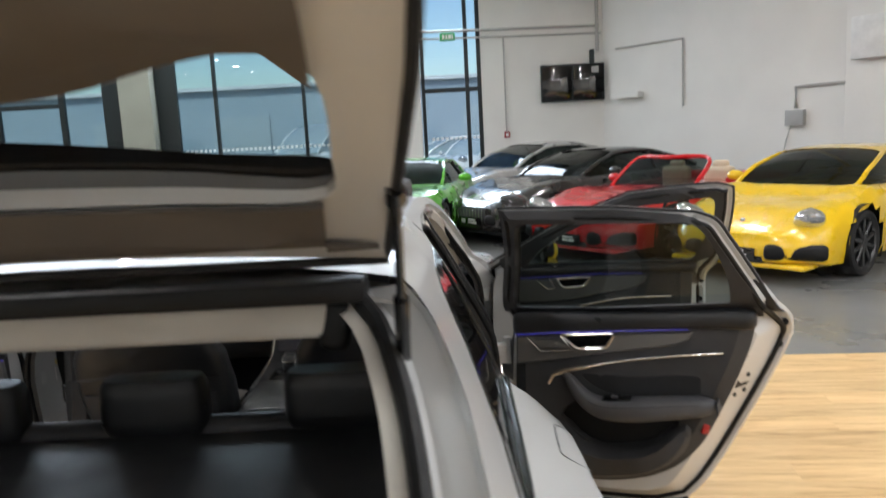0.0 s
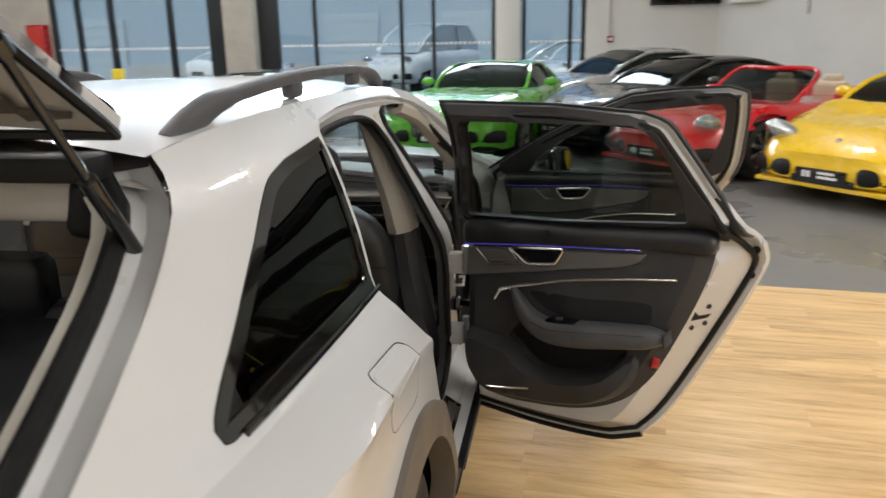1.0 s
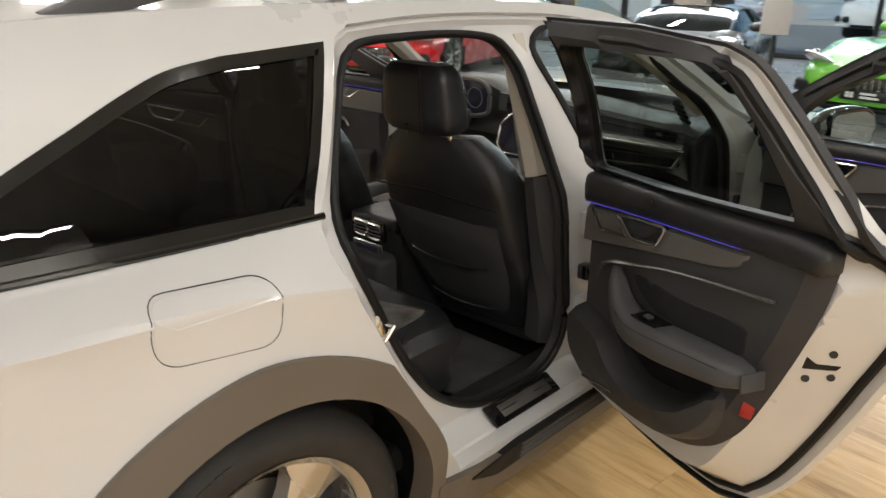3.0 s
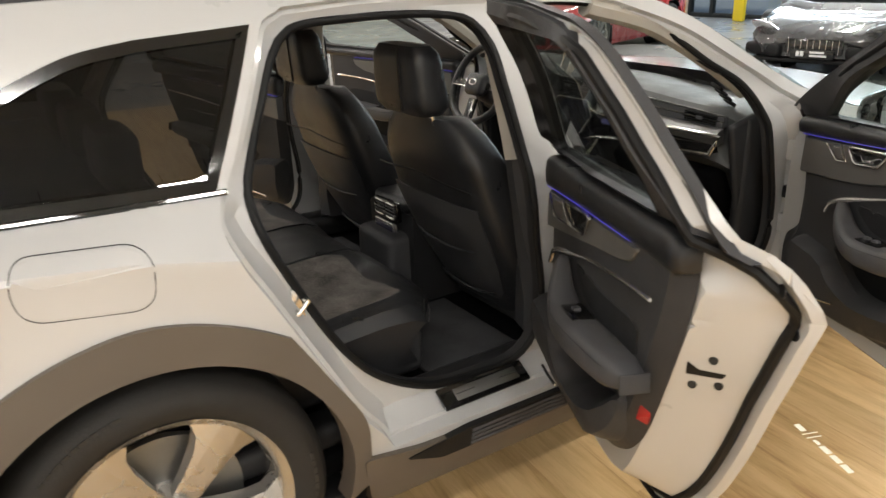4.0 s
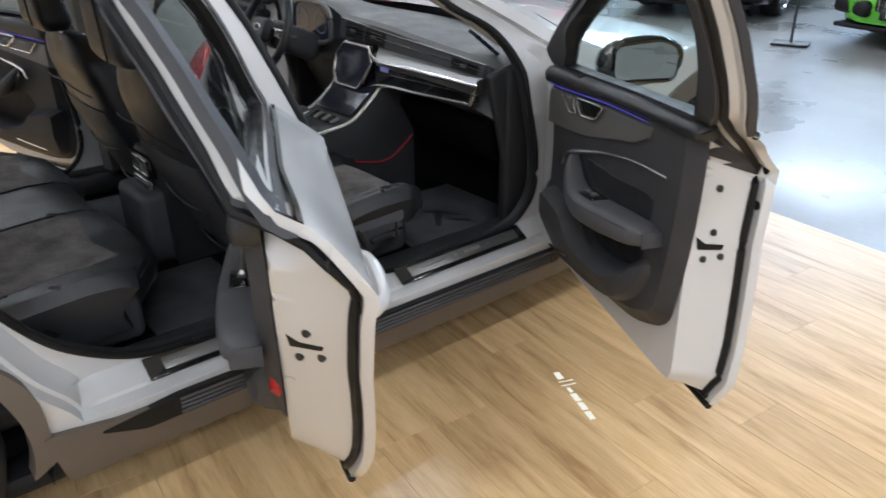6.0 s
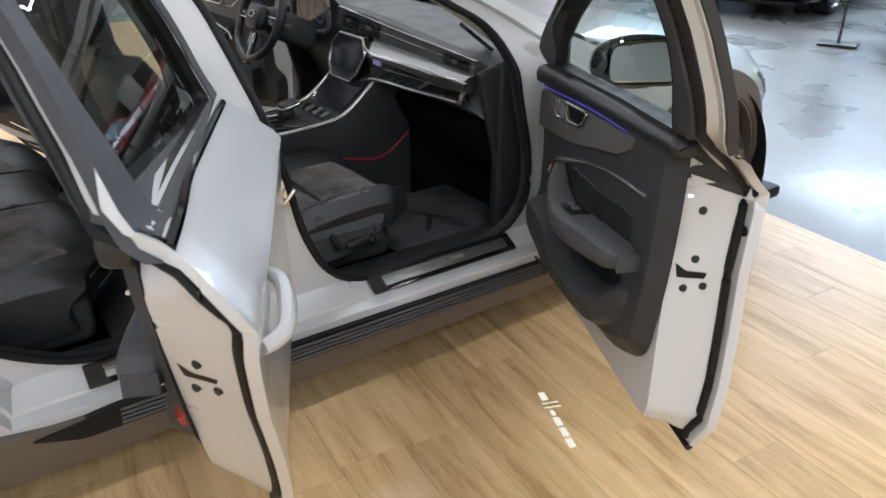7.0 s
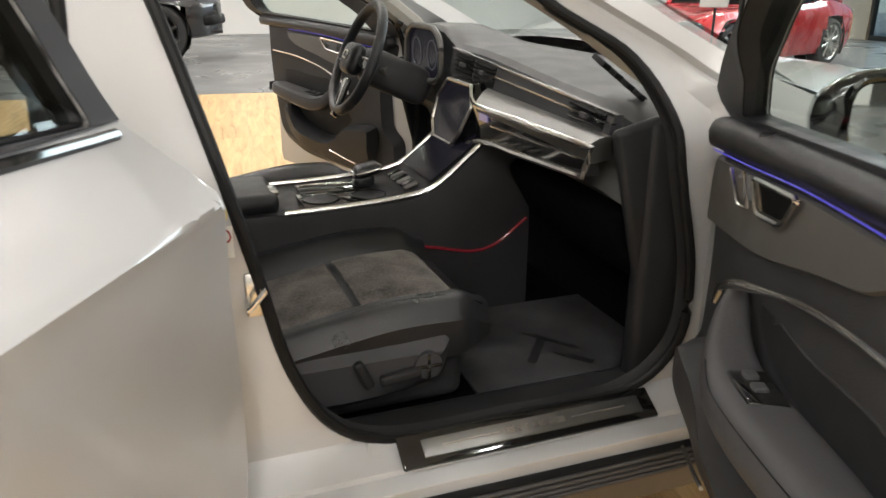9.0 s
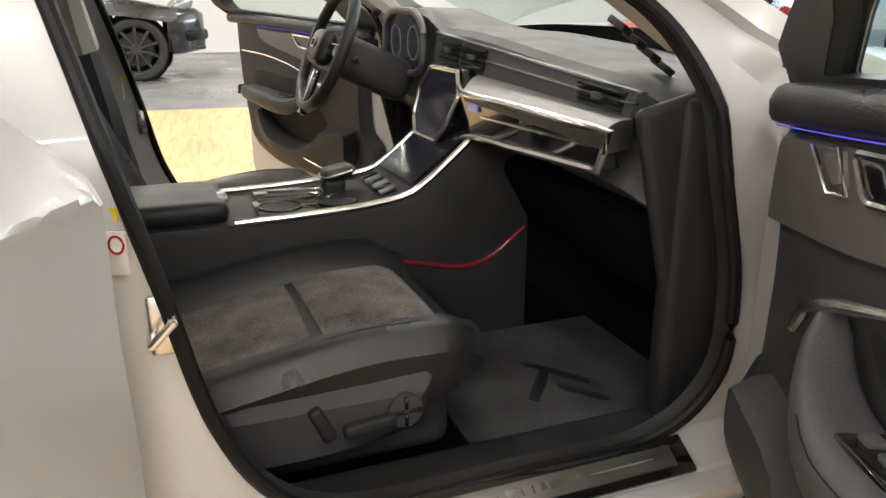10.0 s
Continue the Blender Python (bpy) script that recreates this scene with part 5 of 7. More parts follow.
    part("handle_recess", bm, JAMB, shell, at=pose(s * (skin(yc, zc) - hx - 0.001), yc - hy, zc))
    hp = smooth_line([(0.0, 0.10, 0.008), (0.020, 0.075, 0.006), (0.032, 0.0, 0.0), (0.027, -0.07, -0.005), (0.0, -0.10, -0.008)], 0.015)
    mesh_part("outer_handle", *tube([(s * (skin(yc, zc) - hx + a), yc - hy + b, zc + c) for a, b, c in hp], [0.009 + 0.006 * math.sin(math.pi * i / (len(hp) - 1)) for i in range(len(hp))], seg=12, flat=1.35), WHITE, shell, "white outer door handle")
    if not rear:
        # mirror on its foot
        bm = bmesh.new()
        lo = []
        bmesh.ops.create_uvsphere(bm, u_segments=24, v_segments=14, radius=1)
        for q in bm.verts:
            q.co = Vector((0.148 * q.co.x, (0.085 if q.co.y > 0 else 0.03) * q.co.y, 0.075 * math.copysign(abs(q.co.z) ** 0.8, q.co.z)))
        mir = part("door_mirror", bm, GLOSSBLK, shell, "gloss black door mirror", at=pose(s * (0.996 - hx), 1.935 - hy, 1.038, 0, 0, s * 4))
        mv, mf = sheet(rounded([(-0.105, -0.045), (0.108, -0.052), (0.112, 0.03), (0.05, 0.060), (-0.105, 0.052)], 0.03, 5), (), 0.05)
        mesh_part("mirror_glass", [(s * a, -0.033, b) for a, b in mv], mf if s > 0 else [tuple(reversed(q)) for q in mf], MIRROR, mir, "mirror glass")
        mesh_part("mirror_rim", *tube([(s * a, -0.026, b) for a, b in rounded([(-0.105, -0.05), (0.105, -0.06), (0.110, 0.033), (0.053, 0.067), (-0.105, 0.06)], 0.03, 5)], 0.008, True, 8), GLOSSBLK, mir)
        bm = bmesh.new()
        rbox(bm, s * (0.90 - hx), 1.955 - hy, 0.975, 0.12, 0.05, 0.032, 0.014, 3)
        part("mirror_foot", bm, GLOSSBLK, shell)
        cheater = rounded([(1.950, 1.05), (2.07, 1.035), (1.95, 1.13), (1.885, 1.135)], 0.012)
        v, f = slab(cheater, lambda y, z: L(skin(y, z) - 0.002, y, z), lambda y, z: L(skin(y, z) - 0.014, y, z), (), 0.05)
        put("mirror_triangle", v, f, GLOSSBLK, shell)
    return shell


DOORTINT = glass("rear_door_glass", (0.36, 0.40, 0.38))
for s in (1, -1):
    door("rear", s, 63.7)
    door("front", s, 64.4)

# ---- cabin ----
def cushion(bm_loops, name, mat, parent, label=""):
    v, f = loft(bm_loops)
    return mesh_part(name, v, f, mat, parent, label, 40)


def put_box(name, x, y, z, sx, sy, sz, mat, parent, r=0.02, m=None, label="", seg=3):
    bm = bmesh.new()
    rbox(bm, 0, 0, 0, sx, sy, sz, r, seg)
    return part(name, bm, mat, parent, label, 40, pose(x, y, z) @ (m or Matrix()))


put_box("cabin_floor", 0, 1.15, 0.30, 1.62, 2.25, 0.06, SHADECARPET, car)
put_box("bulkhead", 0, 2.36, 0.62, 1.50, 0.05, 0.62, SHADECARPET, car, 0.01, pose(0, 0, 0, -14))
for s in (1, -1):
    put_box("kick_panel", s * 0.735, 2.20, 0.66, 0.05, 0.30, 0.62, SHADEPL, car, 0.02)
    put_box("inner_sill", s * 0.745, 1.15, 0.375, 0.10, 2.1, 0.075, SHADEPL, car, 0.025)
    # footwell mats
    for y, ln, x in ((2.02, 0.52, 0.40), (0.99, 0.34, 0.42)):
        mat_ob = put_box("floor_mat", s * x, y, 0.337, 0.46, ln, 0.012, MATCLOTH, car, 0.004, label="black footwell mat with an embossed mark")
        if y > 1.5:
            for k, (dx, dy, ang, w) in enumerate(((0.02, 0.02, 35, 0.17), (0.06, -0.04, -38, 0.14), (0.12, 0.03, 35, 0.11))):
                bm = bmesh.new()
                rbox(bm, 0, 0, 0, w, 0.024, 0.002, 0)
                part("mat_emboss", bm, SHADEPL, mat_ob, at=pose(s * dx, dy, 0.0055, 0, 0, s * ang))


def seat(x):
    """A front sport seat: cushion with bolsters, backrest with a hard back, headrest on two pins, valance with switches."""
    o = 1 if x > 0 else -1
    base = put_box("front_seat", x, 1.47, 0.41, 0.44, 0.50, 0.12, TRIM, car, 0.03, label="black leather and suede front seat")
    back = Matrix.Translation((-x, -1.47, -0.41))

    def P(v):
        return [(a - x, b - 1.47, c - 0.41) for a, b, c in v]

    # cushion as loops across, from rear to front
    loops = []
    for t in np.linspace(0, 1, 29):
        y = 1.18 + 0.585 * t
        top = 0.512 + 0.062 * ss(0, 0.75, t) - 0.030 * ss(0.88, 1.0, t)
        bot = 0.47 + 0.02 * t + 0.02 * ss(0.85, 1, t)
        hw = 0.285 - 0.03 * ss(0.86, 1.0, t)
        prof = []
        for u in np.linspace(-1, 1, 49):
            bol = 0.052 * (1 - 0.35 * t) * ss(0.50, 0.78, abs(u)) - 0.040 * ss(0.86, 1.0, abs(u)) ** 2
            prof.append((x + u * hw, y, top + bol - 0.010 * math.exp(-((abs(u) - 0.53) / 0.03) ** 2)))
        under = [(x + u * hw * 0.97, y, bot) for u in np.linspace(1, -1, 12)]
        loops.append(P(prof + under))
    cushion(loops, "seat_cushion", LEATHER, base, "black leather seat cushion")
    # suede middle with a cross seam
    for k, (t0, t1) in enumerate(((0.05, 0.535), (0.570, 0.93))):
        loops = []
        for t in np.linspace(t0, t1, 8):
            y = 1.18 + 0.585 * t
            top = 0.512 + 0.062 * ss(0, 0.75, t) - 0.030 * ss(0.88, 1.0, t)
            e = min(1, min(t - t0, t1 - t) / 0.04)
            pf = [(x + u * 0.152, y, top + 0.002 + 0.010 * (0.4 + 0.6 * e) * (1 - abs(u) ** 6)) for u in np.linspace(-1, 1, 13)]
            loops.append(P(pf + [(x + 0.14, y, top - 0.012), (x - 0.14, y, top - 0.012)]))
        cushion(loops, "seat_panel", SUEDE, base, "charcoal suede seat panel")
    for sx in (-1, 1):
        mesh_part("seam", *tube(P([(x + sx * 0.238, 1.22 + 0.53 * t, 0.512 + 0.062 * ss(0, 0.75, t) + 0.052 * (1 - 0.35 * t) + 0.0005 - 0.030 * ss(0.88, 1.0, t)) for t in np.linspace(0, 1, 12)]), 0.0022, seg=6), RUBBER, base)
    # backrest
    loops = []
    for t in np.linspace(0, 1, 16):
        yc, zc = 1.235 - 0.265 * t - 0.02 * math.sin(math.pi * t), 0.43 + 0.645 * t
        hw = interp(t, [(0, 0.235), (0.25, 0.265), (0.6, 0.275), (0.8, 0.262), (0.93, 0.215), (1, 0.15)])
        th = interp(t, [(0, 0.075), (0.5, 0.075), (0.85, 0.062), (1, 0.030)])
        lp = []
        for a in np.linspace(0, 2 * math.pi, 28, endpoint=False):
            c, q = math.cos(a), math.sin(a)
            cx, cy = math.copysign(abs(c) ** 0.5, c), math.copysign(abs(q) ** 0.62, q)
            dish = 0.045 * ss(0.45, 0.85, abs(cx)) if q > 0 else 0.012 * abs(cx) ** 3
            lp.append((x + hw * cx, yc + th * cy + dish * (1 if q > 0 else 1), zc))
        loops.append(P(lp))
    cushion(loops, "backrest", LEATHER, base, "black leather backrest")
    # hard shell on the back with a net pocket
    loops = []
    for t in np.linspace(0.05, 0.60, 10):
        yc, zc = 1.235 - 0.265 * t - 0.02 * math.sin(math.pi * t), 0.43 + 0.645 * t
        hw = interp(t, [(0.05, 0.17), (0.3, 0.225), (0.60, 0.235)])
        e = min(1, min(t - 0.05, 0.60 - t) / 0.07)
        pf = [(x + u * hw, yc - 0.074 - (0.002 + 0.014 * e) * (1 - abs(u) ** 5) + 0.012 * abs(u) ** 3, zc) for u in np.linspace(-1, 1, 15)]
        loops.append(P(pf + [(x + hw * 0.9, yc - 0.03, zc), (x - hw * 0.9, yc - 0.03, zc)]))
    cushion(loops, "back_shell", TRIM, base, "black moulded seat back with a pocket")
    for zz, hw, tt in ((0.66, 0.165, 0.36), (0.495, 0.15, 0.10)):
        yy = 1.235 - 0.265 * tt - 0.02 * math.sin(math.pi * tt) - 0.094
        mesh_part("pocket_edge", *tube(P([(x + u * hw, yy + 0.012 * abs(u) ** 3, zz - 0.012 * (1 - u * u)) for u in np.linspace(-1, 1, 14)]), 0.004, seg=6), LEATHER, base)
    mesh_part("seam", *tube(P([(x + u * 0.262, 1.004 - 0.067 + 0.02 * abs(u) ** 3, 0.905 - 0.02 * abs(u)) for u in np.linspace(-1, 1, 14)]), 0.003, seg=6), RUBBER, base)
    for sx in (-0.09, 0.09):
        bm = bmesh.new()
        cyl(bm, (sx, 0.955 - 1.47, 1.045 - 0.41), (sx, 0.935 - 1.47, 1.12 - 0.41), 0.0065, seg=10)
        cyl(bm, (sx, 0.958 - 1.47, 1.050 - 0.41), (sx, 0.955 - 1.47, 1.064 - 0.41), 0.014, seg=12)
        part("headrest_pin", bm, CHROME, base, "chrome headrest pin")
    loops = []
    for t in np.linspace(0, 1, 10):
        zc = 1.088 + 0.195 * t
        e = min(1, min(t + 0.02, 1.02 - t) / 0.16) ** 0.5
        lp = [(x + (0.142 - 0.018 * t * t) * (0.75 + 0.25 * e) * a, 0.935 - 0.02 * t + (0.062 - 0.01 * t) * (0.55 + 0.45 * e) * b, zc) for a, b in oval(0, 0, 1, 1, 26, 4.5)]
        loops.append(P(lp))
    cushion(loops, "headrest", LEATHER, base, "black leather headrest")
    mesh_part("headrest_seam", *tube(P([(x + 0.045, 0.935 - 0.02 * t - (0.0625 - 0.01 * t) - 0.0005, 1.10 + 0.175 * t) for t in np.linspace(0, 1, 8)]), 0.0035, seg=6), RUBBER, base)
    # valance
    xo = x + o * 0.272
    val = rounded([(1.20, 0.395, 0.03), (1.44, 0.412, 0.03), (1.645, 0.44, 0.03), (1.675, 0.555, 0.03), (1.50, 0.545, 0.03), (1.35, 0.545, 0.03), (1.20, 0.50, 0.03)], 0.03, 5)
    v, f = slab(val, lambda y, z: (xo - o * 0.02 - x, y - 1.47, z - 0.41), lambda y, z: (xo + o * 0.030 * min(1, dist_loop((y, z), val) / 0.022) ** 0.6 - x, y - 1.47, z - 0.41), (), 0.04)
    mesh_part("valance", v, [tuple(reversed(q)) for q in f] if o > 0 else f, TRIM, base, "black moulded seat valance")
    for (y, z, sy, sz, tilt) in ((1.47, 0.497, 0.022, 0.062, 25), (1.545, 0.480, 0.085, 0.022, 6)):
        bm = bmesh.new()
        rbox(bm, 0, 0, 0, 0.022, sy, sz, 0.007, 3)
        part("seat_switch", bm, SHADEPL, base, at=pose(xo + o * 0.036 - x, y - 1.47, z - 0.41, tilt, 0, 0))
    bm = bmesh.new()
    cyl(bm, (xo + o * 0.02 - x, 1.605 - 1.47, 0.492 - 0.41), (xo + o * 0.036 - x, 1.605 - 1.47, 0.492 - 0.41), 0.031, 0.029, seg=28)
    part("lumbar_ring", bm, TRIM, base)
    for k in range(4):
        bm = bmesh.new()
        a = radians(90 * k)
        rbox(bm, 0, 0, 0, 0.004, 0.022, 0.006, 0.001)
        part("lumbar_mark", bm, GLOSSBLK, base, at=pose(xo + o * 0.038 - x, 1.605 - 1.47 + 0.015 * math.sin(a), 0.492 - 0.41 + 0.015 * math.cos(a), 90 * k + 90 if k % 2 == 0 else 0, 0, 0))
    return base


seat(0.395)
seat(-0.395)

# rear bench: two shaped places and a hump
bench = put_box("rear_bench", 0, 0.50, 0.46, 1.34, 0.56, 0.14, TRIM, car, 0.03, label="black rear bench with suede centres")
loops = []
for u in np.linspace(-1, 1, 45):
    x = u * 0.70
    au = abs(u)
    hollow = 0.022 * math.exp(-((au - 0.55) / 0.20) ** 2)
    front = 0.875 - 0.085 * ss(0.70, 1.0, au) ** 1.5 - 0.02 * ss(0.30, 0.10, au)
    edge = min(1, (1.001 - au) / 0.05) ** 0.5
    lp = []
    for y, z in ((0.22, 0.50), (0.24, 0.565), (0.34, 0.588), (0.46, 0.598), (0.58, 0.608), (0.70, 0.616), (0.79, 0.610), (0.84, 0.588), (front, 0.545), (front - 0.012, 0.50), (0.80, 0.45), (0.4, 0.44)):
        dz = hollow if 0.26 < y < 0.72 and z > 0.55 else 0
        yy = 0.22 + (y - 0.22) * (front - 0.22) / 0.645
        lp.append((x, yy - 0.50, (z - dz - 0.46) * (0.75 + 0.25 * edge)))
    loops.append(lp)
cushion(loops, "bench_cushion", LEATHER, bench, "black leather bench cushion")
BENCH_Z = [(0.24, 0.565), (0.34, 0.588), (0.46, 0.598), (0.58, 0.608), (0.70, 0.616), (0.79, 0.610)]
for cx in (0.385, -0.385):
    loops = []
    for y in np.linspace(0.27, 0.775, 19):
        e = min(1, min(y - 0.27, 0.775 - y) / 0.03)
        pf = []
        for u in np.linspace(-1, 1, 17):
            x = cx + u * (0.212 - 0.03 * ss(0.68, 0.775, y))
            au = abs(x) / 0.70
            zz = interp(y, BENCH_Z) - 0.022 * math.exp(-((au - 0.55) / 0.20) ** 2)
            crease = 0.007 * math.exp(-((y - 0.53 - 0.03 * u * u) / 0.010) ** 2) * (1 - ss(0.45, 0.8, abs(u))) + 0.006 * math.exp(-((abs(u) - 0.62) / 0.05) ** 2) * (1 - ss(0.50, 0.56, y))
            pf.append((x, y - 0.50, zz + 0.0015 + 0.007 * e * (1 - abs(u) ** 8) - crease - 0.46))
        loops.append(pf + [(cx + 0.17, y - 0.50, 0.10), (cx - 0.17, y - 0.50, 0.10)])
    cushion(loops, "bench_panel", SUEDE, bench, "charcoal suede bench panel")
for dz in (0.0, -0.035):
    mesh_part("front_stitch", *tube([(0.70 * u, (0.858 if dz == 0 else 0.874) - 0.085 * ss(0.70, 1.0, abs(u)) ** 1.5 - 0.02 * ss(0.30, 0.10, abs(u)) - 0.5, 0.566 + dz - 0.46) for u in np.linspace(-0.93, 0.93, 40)], 0.0018, seg=6), TRIM2, bench)
for sx in (-1, 1):
    mesh_part("seam", *tube([(sx * 0.165, y - 0.5, interp(y, [(0.24, 0.565), (0.34, 0.588), (0.58, 0.608), (0.70, 0.616), (0.79, 0.610), (0.84, 0.588)]) - 0.46 + 0.001) for y in np.linspace(0.28, 0.83, 14)], 0.0035, seg=6), RUBBER, bench)
    bm = bmesh.new()
    rbox(bm, 0, 0, 0, 0.022, 0.03, 0.02, 0.004)
    part("belt_buckle", bm, RED, bench, "red belt buckle button", at=pose(sx * 0.16, 0.26 - 0.5, 0.605 - 0.46, 30, 0, 0))
for cx, w in ((0.42, 0.50), (0.0, 0.30), (-0.42, 0.50)):
    loops = []
    for t in np.linspace(0, 1, 10):
        zc = 0.52 + 0.50 * t
        e = min(1, min(t + 0.03, 1.03 - t) / 0.12) ** 0.5
        loops.append([(cx + w / 2 * (0.9 + 0.1 * e) * a, 0.24 - 0.155 * t + (0.075 - 0.02 * t) * (0.6 + 0.4 * e) * b - 0.5, zc - 0.46) for a, b in oval(0, 0, 1, 1, 24, 4.5)])
    cushion(loops, "bench_backrest", LEATHER, bench)
    loops = []
    for t in np.linspace(0, 1, 8):
        e = min(1, min(t + 0.03, 1.03 - t) / 0.2) ** 0.5
        loops.append([(cx + 0.12 * (0.85 + 0.15 * e) * a, 0.085 - 0.5 + 0.05 * (0.6 + 0.4 * e) * b, 1.03 + 0.13 * t - 0.46) for a, b in oval(0, 0, 1, 1, 20, 4)])
    cushion(loops, "bench_headrest", LEATHER, bench)

# centre console
console = put_box("centre_console", 0, 1.45, 0.46, 0.25, 0.95, 0.26, TRIM, car, 0.03, label="black centre console with chrome edges")
prof = [(1.06, 0.34), (1.06, 0.665), (1.40, 0.668), (1.47, 0.665), (1.74, 0.680), (1.80, 0.695), (1.96, 0.815), (2.10, 0.84), (2.10, 0.34)]
cl = []
for x, k in ((-0.155, 0.0), (-0.148, 1.0), (0.148, 1.0), (0.155, 0.0)):
    cl.append([(x, y - 1.45, (z - (1 - k) * 0.015) - 0.46) for y, z in prof])
cushion(cl, "console_body", SHADEPL, console)
put_box("armrest", 0, -0.215, 0.225, 0.24, 0.36, 0.055, LEATHER, console, 0.022, label="black leather armrest")
put_box("armrest_button", 0.04, -0.045, 0.245, 0.07, 0.03, 0.012, CHROME, console, 0.004)
put_box("cup_tray", 0.055, 0.155, 0.212, 0.135, 0.26, 0.006, GLOSSBLK, console, 0.002)
for y in (0.08, 0.21):
    bm = bmesh.new()
    cyl(bm, (0.06, y, 0.205), (0.06, y, 0.2165), 0.045, seg=26)
    part("cup_holder", bm, RUBBER, console)
    bm = bmesh.new()
    v, f = tube([(0.06 + 0.047 * math.cos(a), y + 0.047 * math.sin(a), 0.216) for a in np.linspace(0, 2 * math.pi, 26, endpoint=False)], 0.003, True, 6)
    mesh_part("cup_ring", v, f, GLOSSBLK, console)
put_box("shifter_plate", -0.055, 0.17, 0.213, 0.10, 0.26, 0.008, GLOSSBLK, console, 0.002)
put_box("shifter_boot", -0.045, 0.225, 0.230, 0.05, 0.06, 0.04, LEATHER, console, 0.015)
put_box("gear_lever", -0.04, 0.235, 0.262, 0.062, 0.075, 0.032, LEATHER, console, 0.018, pose(0, 0, 0, 12, 0, 0), "black gear lever with a chrome rim")
mesh_part("lever_rim", *tube([(-0.04 + 0.033 * a, 0.235 + 0.040 * b, 0.262 + 0.009 * b) for a, b in oval(0, 0, 1, 1, 20, 4)], 0.004, True, 6), CHROME, console)
for k in range(6):
    put_box("console_key", -0.075 + 0.03 * k, 0.325, 0.236, 0.022, 0.04, 0.008, GREYTRIM if k % 2 else GLOSSBLK, console, 0.003, pose(0, 0, 0, 20, 0, 0))
for s in (1, -1):
    mesh_part("chrome_edge", *tube([(s * 0.15, y - 1.45, z - 0.46) for y, z in smooth_line([(1.42, 0.672), (1.60, 0.677), (1.74, 0.688), (1.81, 0.704), (1.96, 0.822)], 0.03)], 0.008, seg=8), CHROME, console, "chrome console edge")
    mesh_part("ambient_strip", *tube([(s * 0.157, y - 1.45, z - 0.46) for y, z in smooth_line([(1.30, 0.565), (1.55, 0.56), (1.78, 0.545), (1.93, 0.515), (1.99, 0.525), (2.09, 0.595)], 0.03)], 0.0045, seg=6), REDGLOW, console, "red ambient light strip")
v, f = sheet(rounded([(-0.125, 0.0), (0.125, 0.0), (0.125, 0.19), (-0.125, 0.19)], 0.015), (), 0.1)
mesh_part("climate_screen", [(x, 1.815 + 0.80 * u - 1.45, 0.712 + 0.61 * u - 0.46 + 0.003) for x, u in v], f, SCREEN, console, "dark climate touch screen")
# rear of the console
put_box("rear_vents", 0, 1.055 - 1.45, 0.660 - 0.46, 0.155, 0.035, 0.075, GLOSSBLK, console, 0.008)
for sx in (-0.037, 0.037):
    mesh_part("vent_rim", *tube([(sx + 0.033 * a, 1.036 - 1.45, 0.663 - 0.46 + 0.026 * b) for a, b in oval(0, 0, 1, 1, 20, 6)], 0.004, True, 6), CHROME, console)
    for k in (-1, 0, 1):
        put_box("vent_slat", sx, 1.038 - 1.45, 0.663 - 0.46 + 0.013 * k, 0.058, 0.006, 0.003, TRIM2, console, 0)
put_box("rear_climate_panel", 0, 1.037 - 1.45, 0.578 - 0.46, 0.15, 0.012, 0.082, GREYTRIM, console, 0.006)
put_box("rear_climate_screen", 0, 1.030 - 1.45, 0.582 - 0.46, 0.12, 0.006, 0.055, SCREEN, console, 0.003)
mesh_part("panel_rim", *tube([(0.075 * a, 1.031 - 1.45, 0.578 - 0.46 + 0.041 * b) for a, b in oval(0, 0, 1, 1, 24, 7)], 0.003, True, 6), CHROME, console)
bm = bmesh.new()
cyl(bm, (0.02, 1.045 - 1.45, 0.50 - 0.46), (0.02, 1.030 - 1.45, 0.50 - 0.46), 0.014, seg=16)
part("power_socket", bm, GLOSSBLK, console)

# dashboard: lofted along x
# grained black, lifted to grey-green: the windscreen's reflected light is in the base
DASHTOP = surface("dash_grain_sheen", (0.045, 0.048, 0.048), 0.5, 0, 0.1, 10, 700, 0.06, dist=0.0006)
dash = put_box("dashboard", 0, 2.20, 0.85, 1.36, 0.20, 0.20, TRIM, car, 0.03, label="black dashboard with brushed trim and screens")


def dz(x):
    return 0.055 * ss(-0.15, -0.35, x) * 0.6


loops = []
for x in np.linspace(-0.73, 0.73, 31):
    k = ss(0.66, 0.73, abs(x))
    hump = 0.045 * math.exp(-((x + 0.40) / 0.17) ** 4)
    drop = 0.050 * ss(-0.1, 0.7, x)
    lp = [(2.42, 1.015), (2.30, 1.035), (2.16, 1.045 + hump), (2.06, 1.048 + hump), (2.025, 1.044 + hump), (2.012, 1.030 + hump), (2.03, 0.96), (1.99, 0.85), (2.08, 0.79), (2.16, 0.64), (2.28, 0.56), (2.40, 0.60)]
    loops.append([(x, y + 0.03 * k - 2.20, z - drop * (1 if z > 0.9 else 0.6) - 0.03 * k - 0.85) for y, z in lp])
cushion(loops, "dash_body", DASHTOP, dash, "black grained dash top")


def dash_pt(x, y, z):
    return (x, y - 2.20, z - 0.050 * ss(-0.1, 0.7, x) * (1 if z > 0.9 else 0.6) - 0.85)


def strip(name, x0, x1, edge, mat, label="", n=14, close=True):
    lp = [[dash_pt(x, y, z) for y, z in edge] for x in np.linspace(x0, x1, n)]
    v, f = loft(lp, close)
    return mesh_part(name, v, f, mat, dash, label)


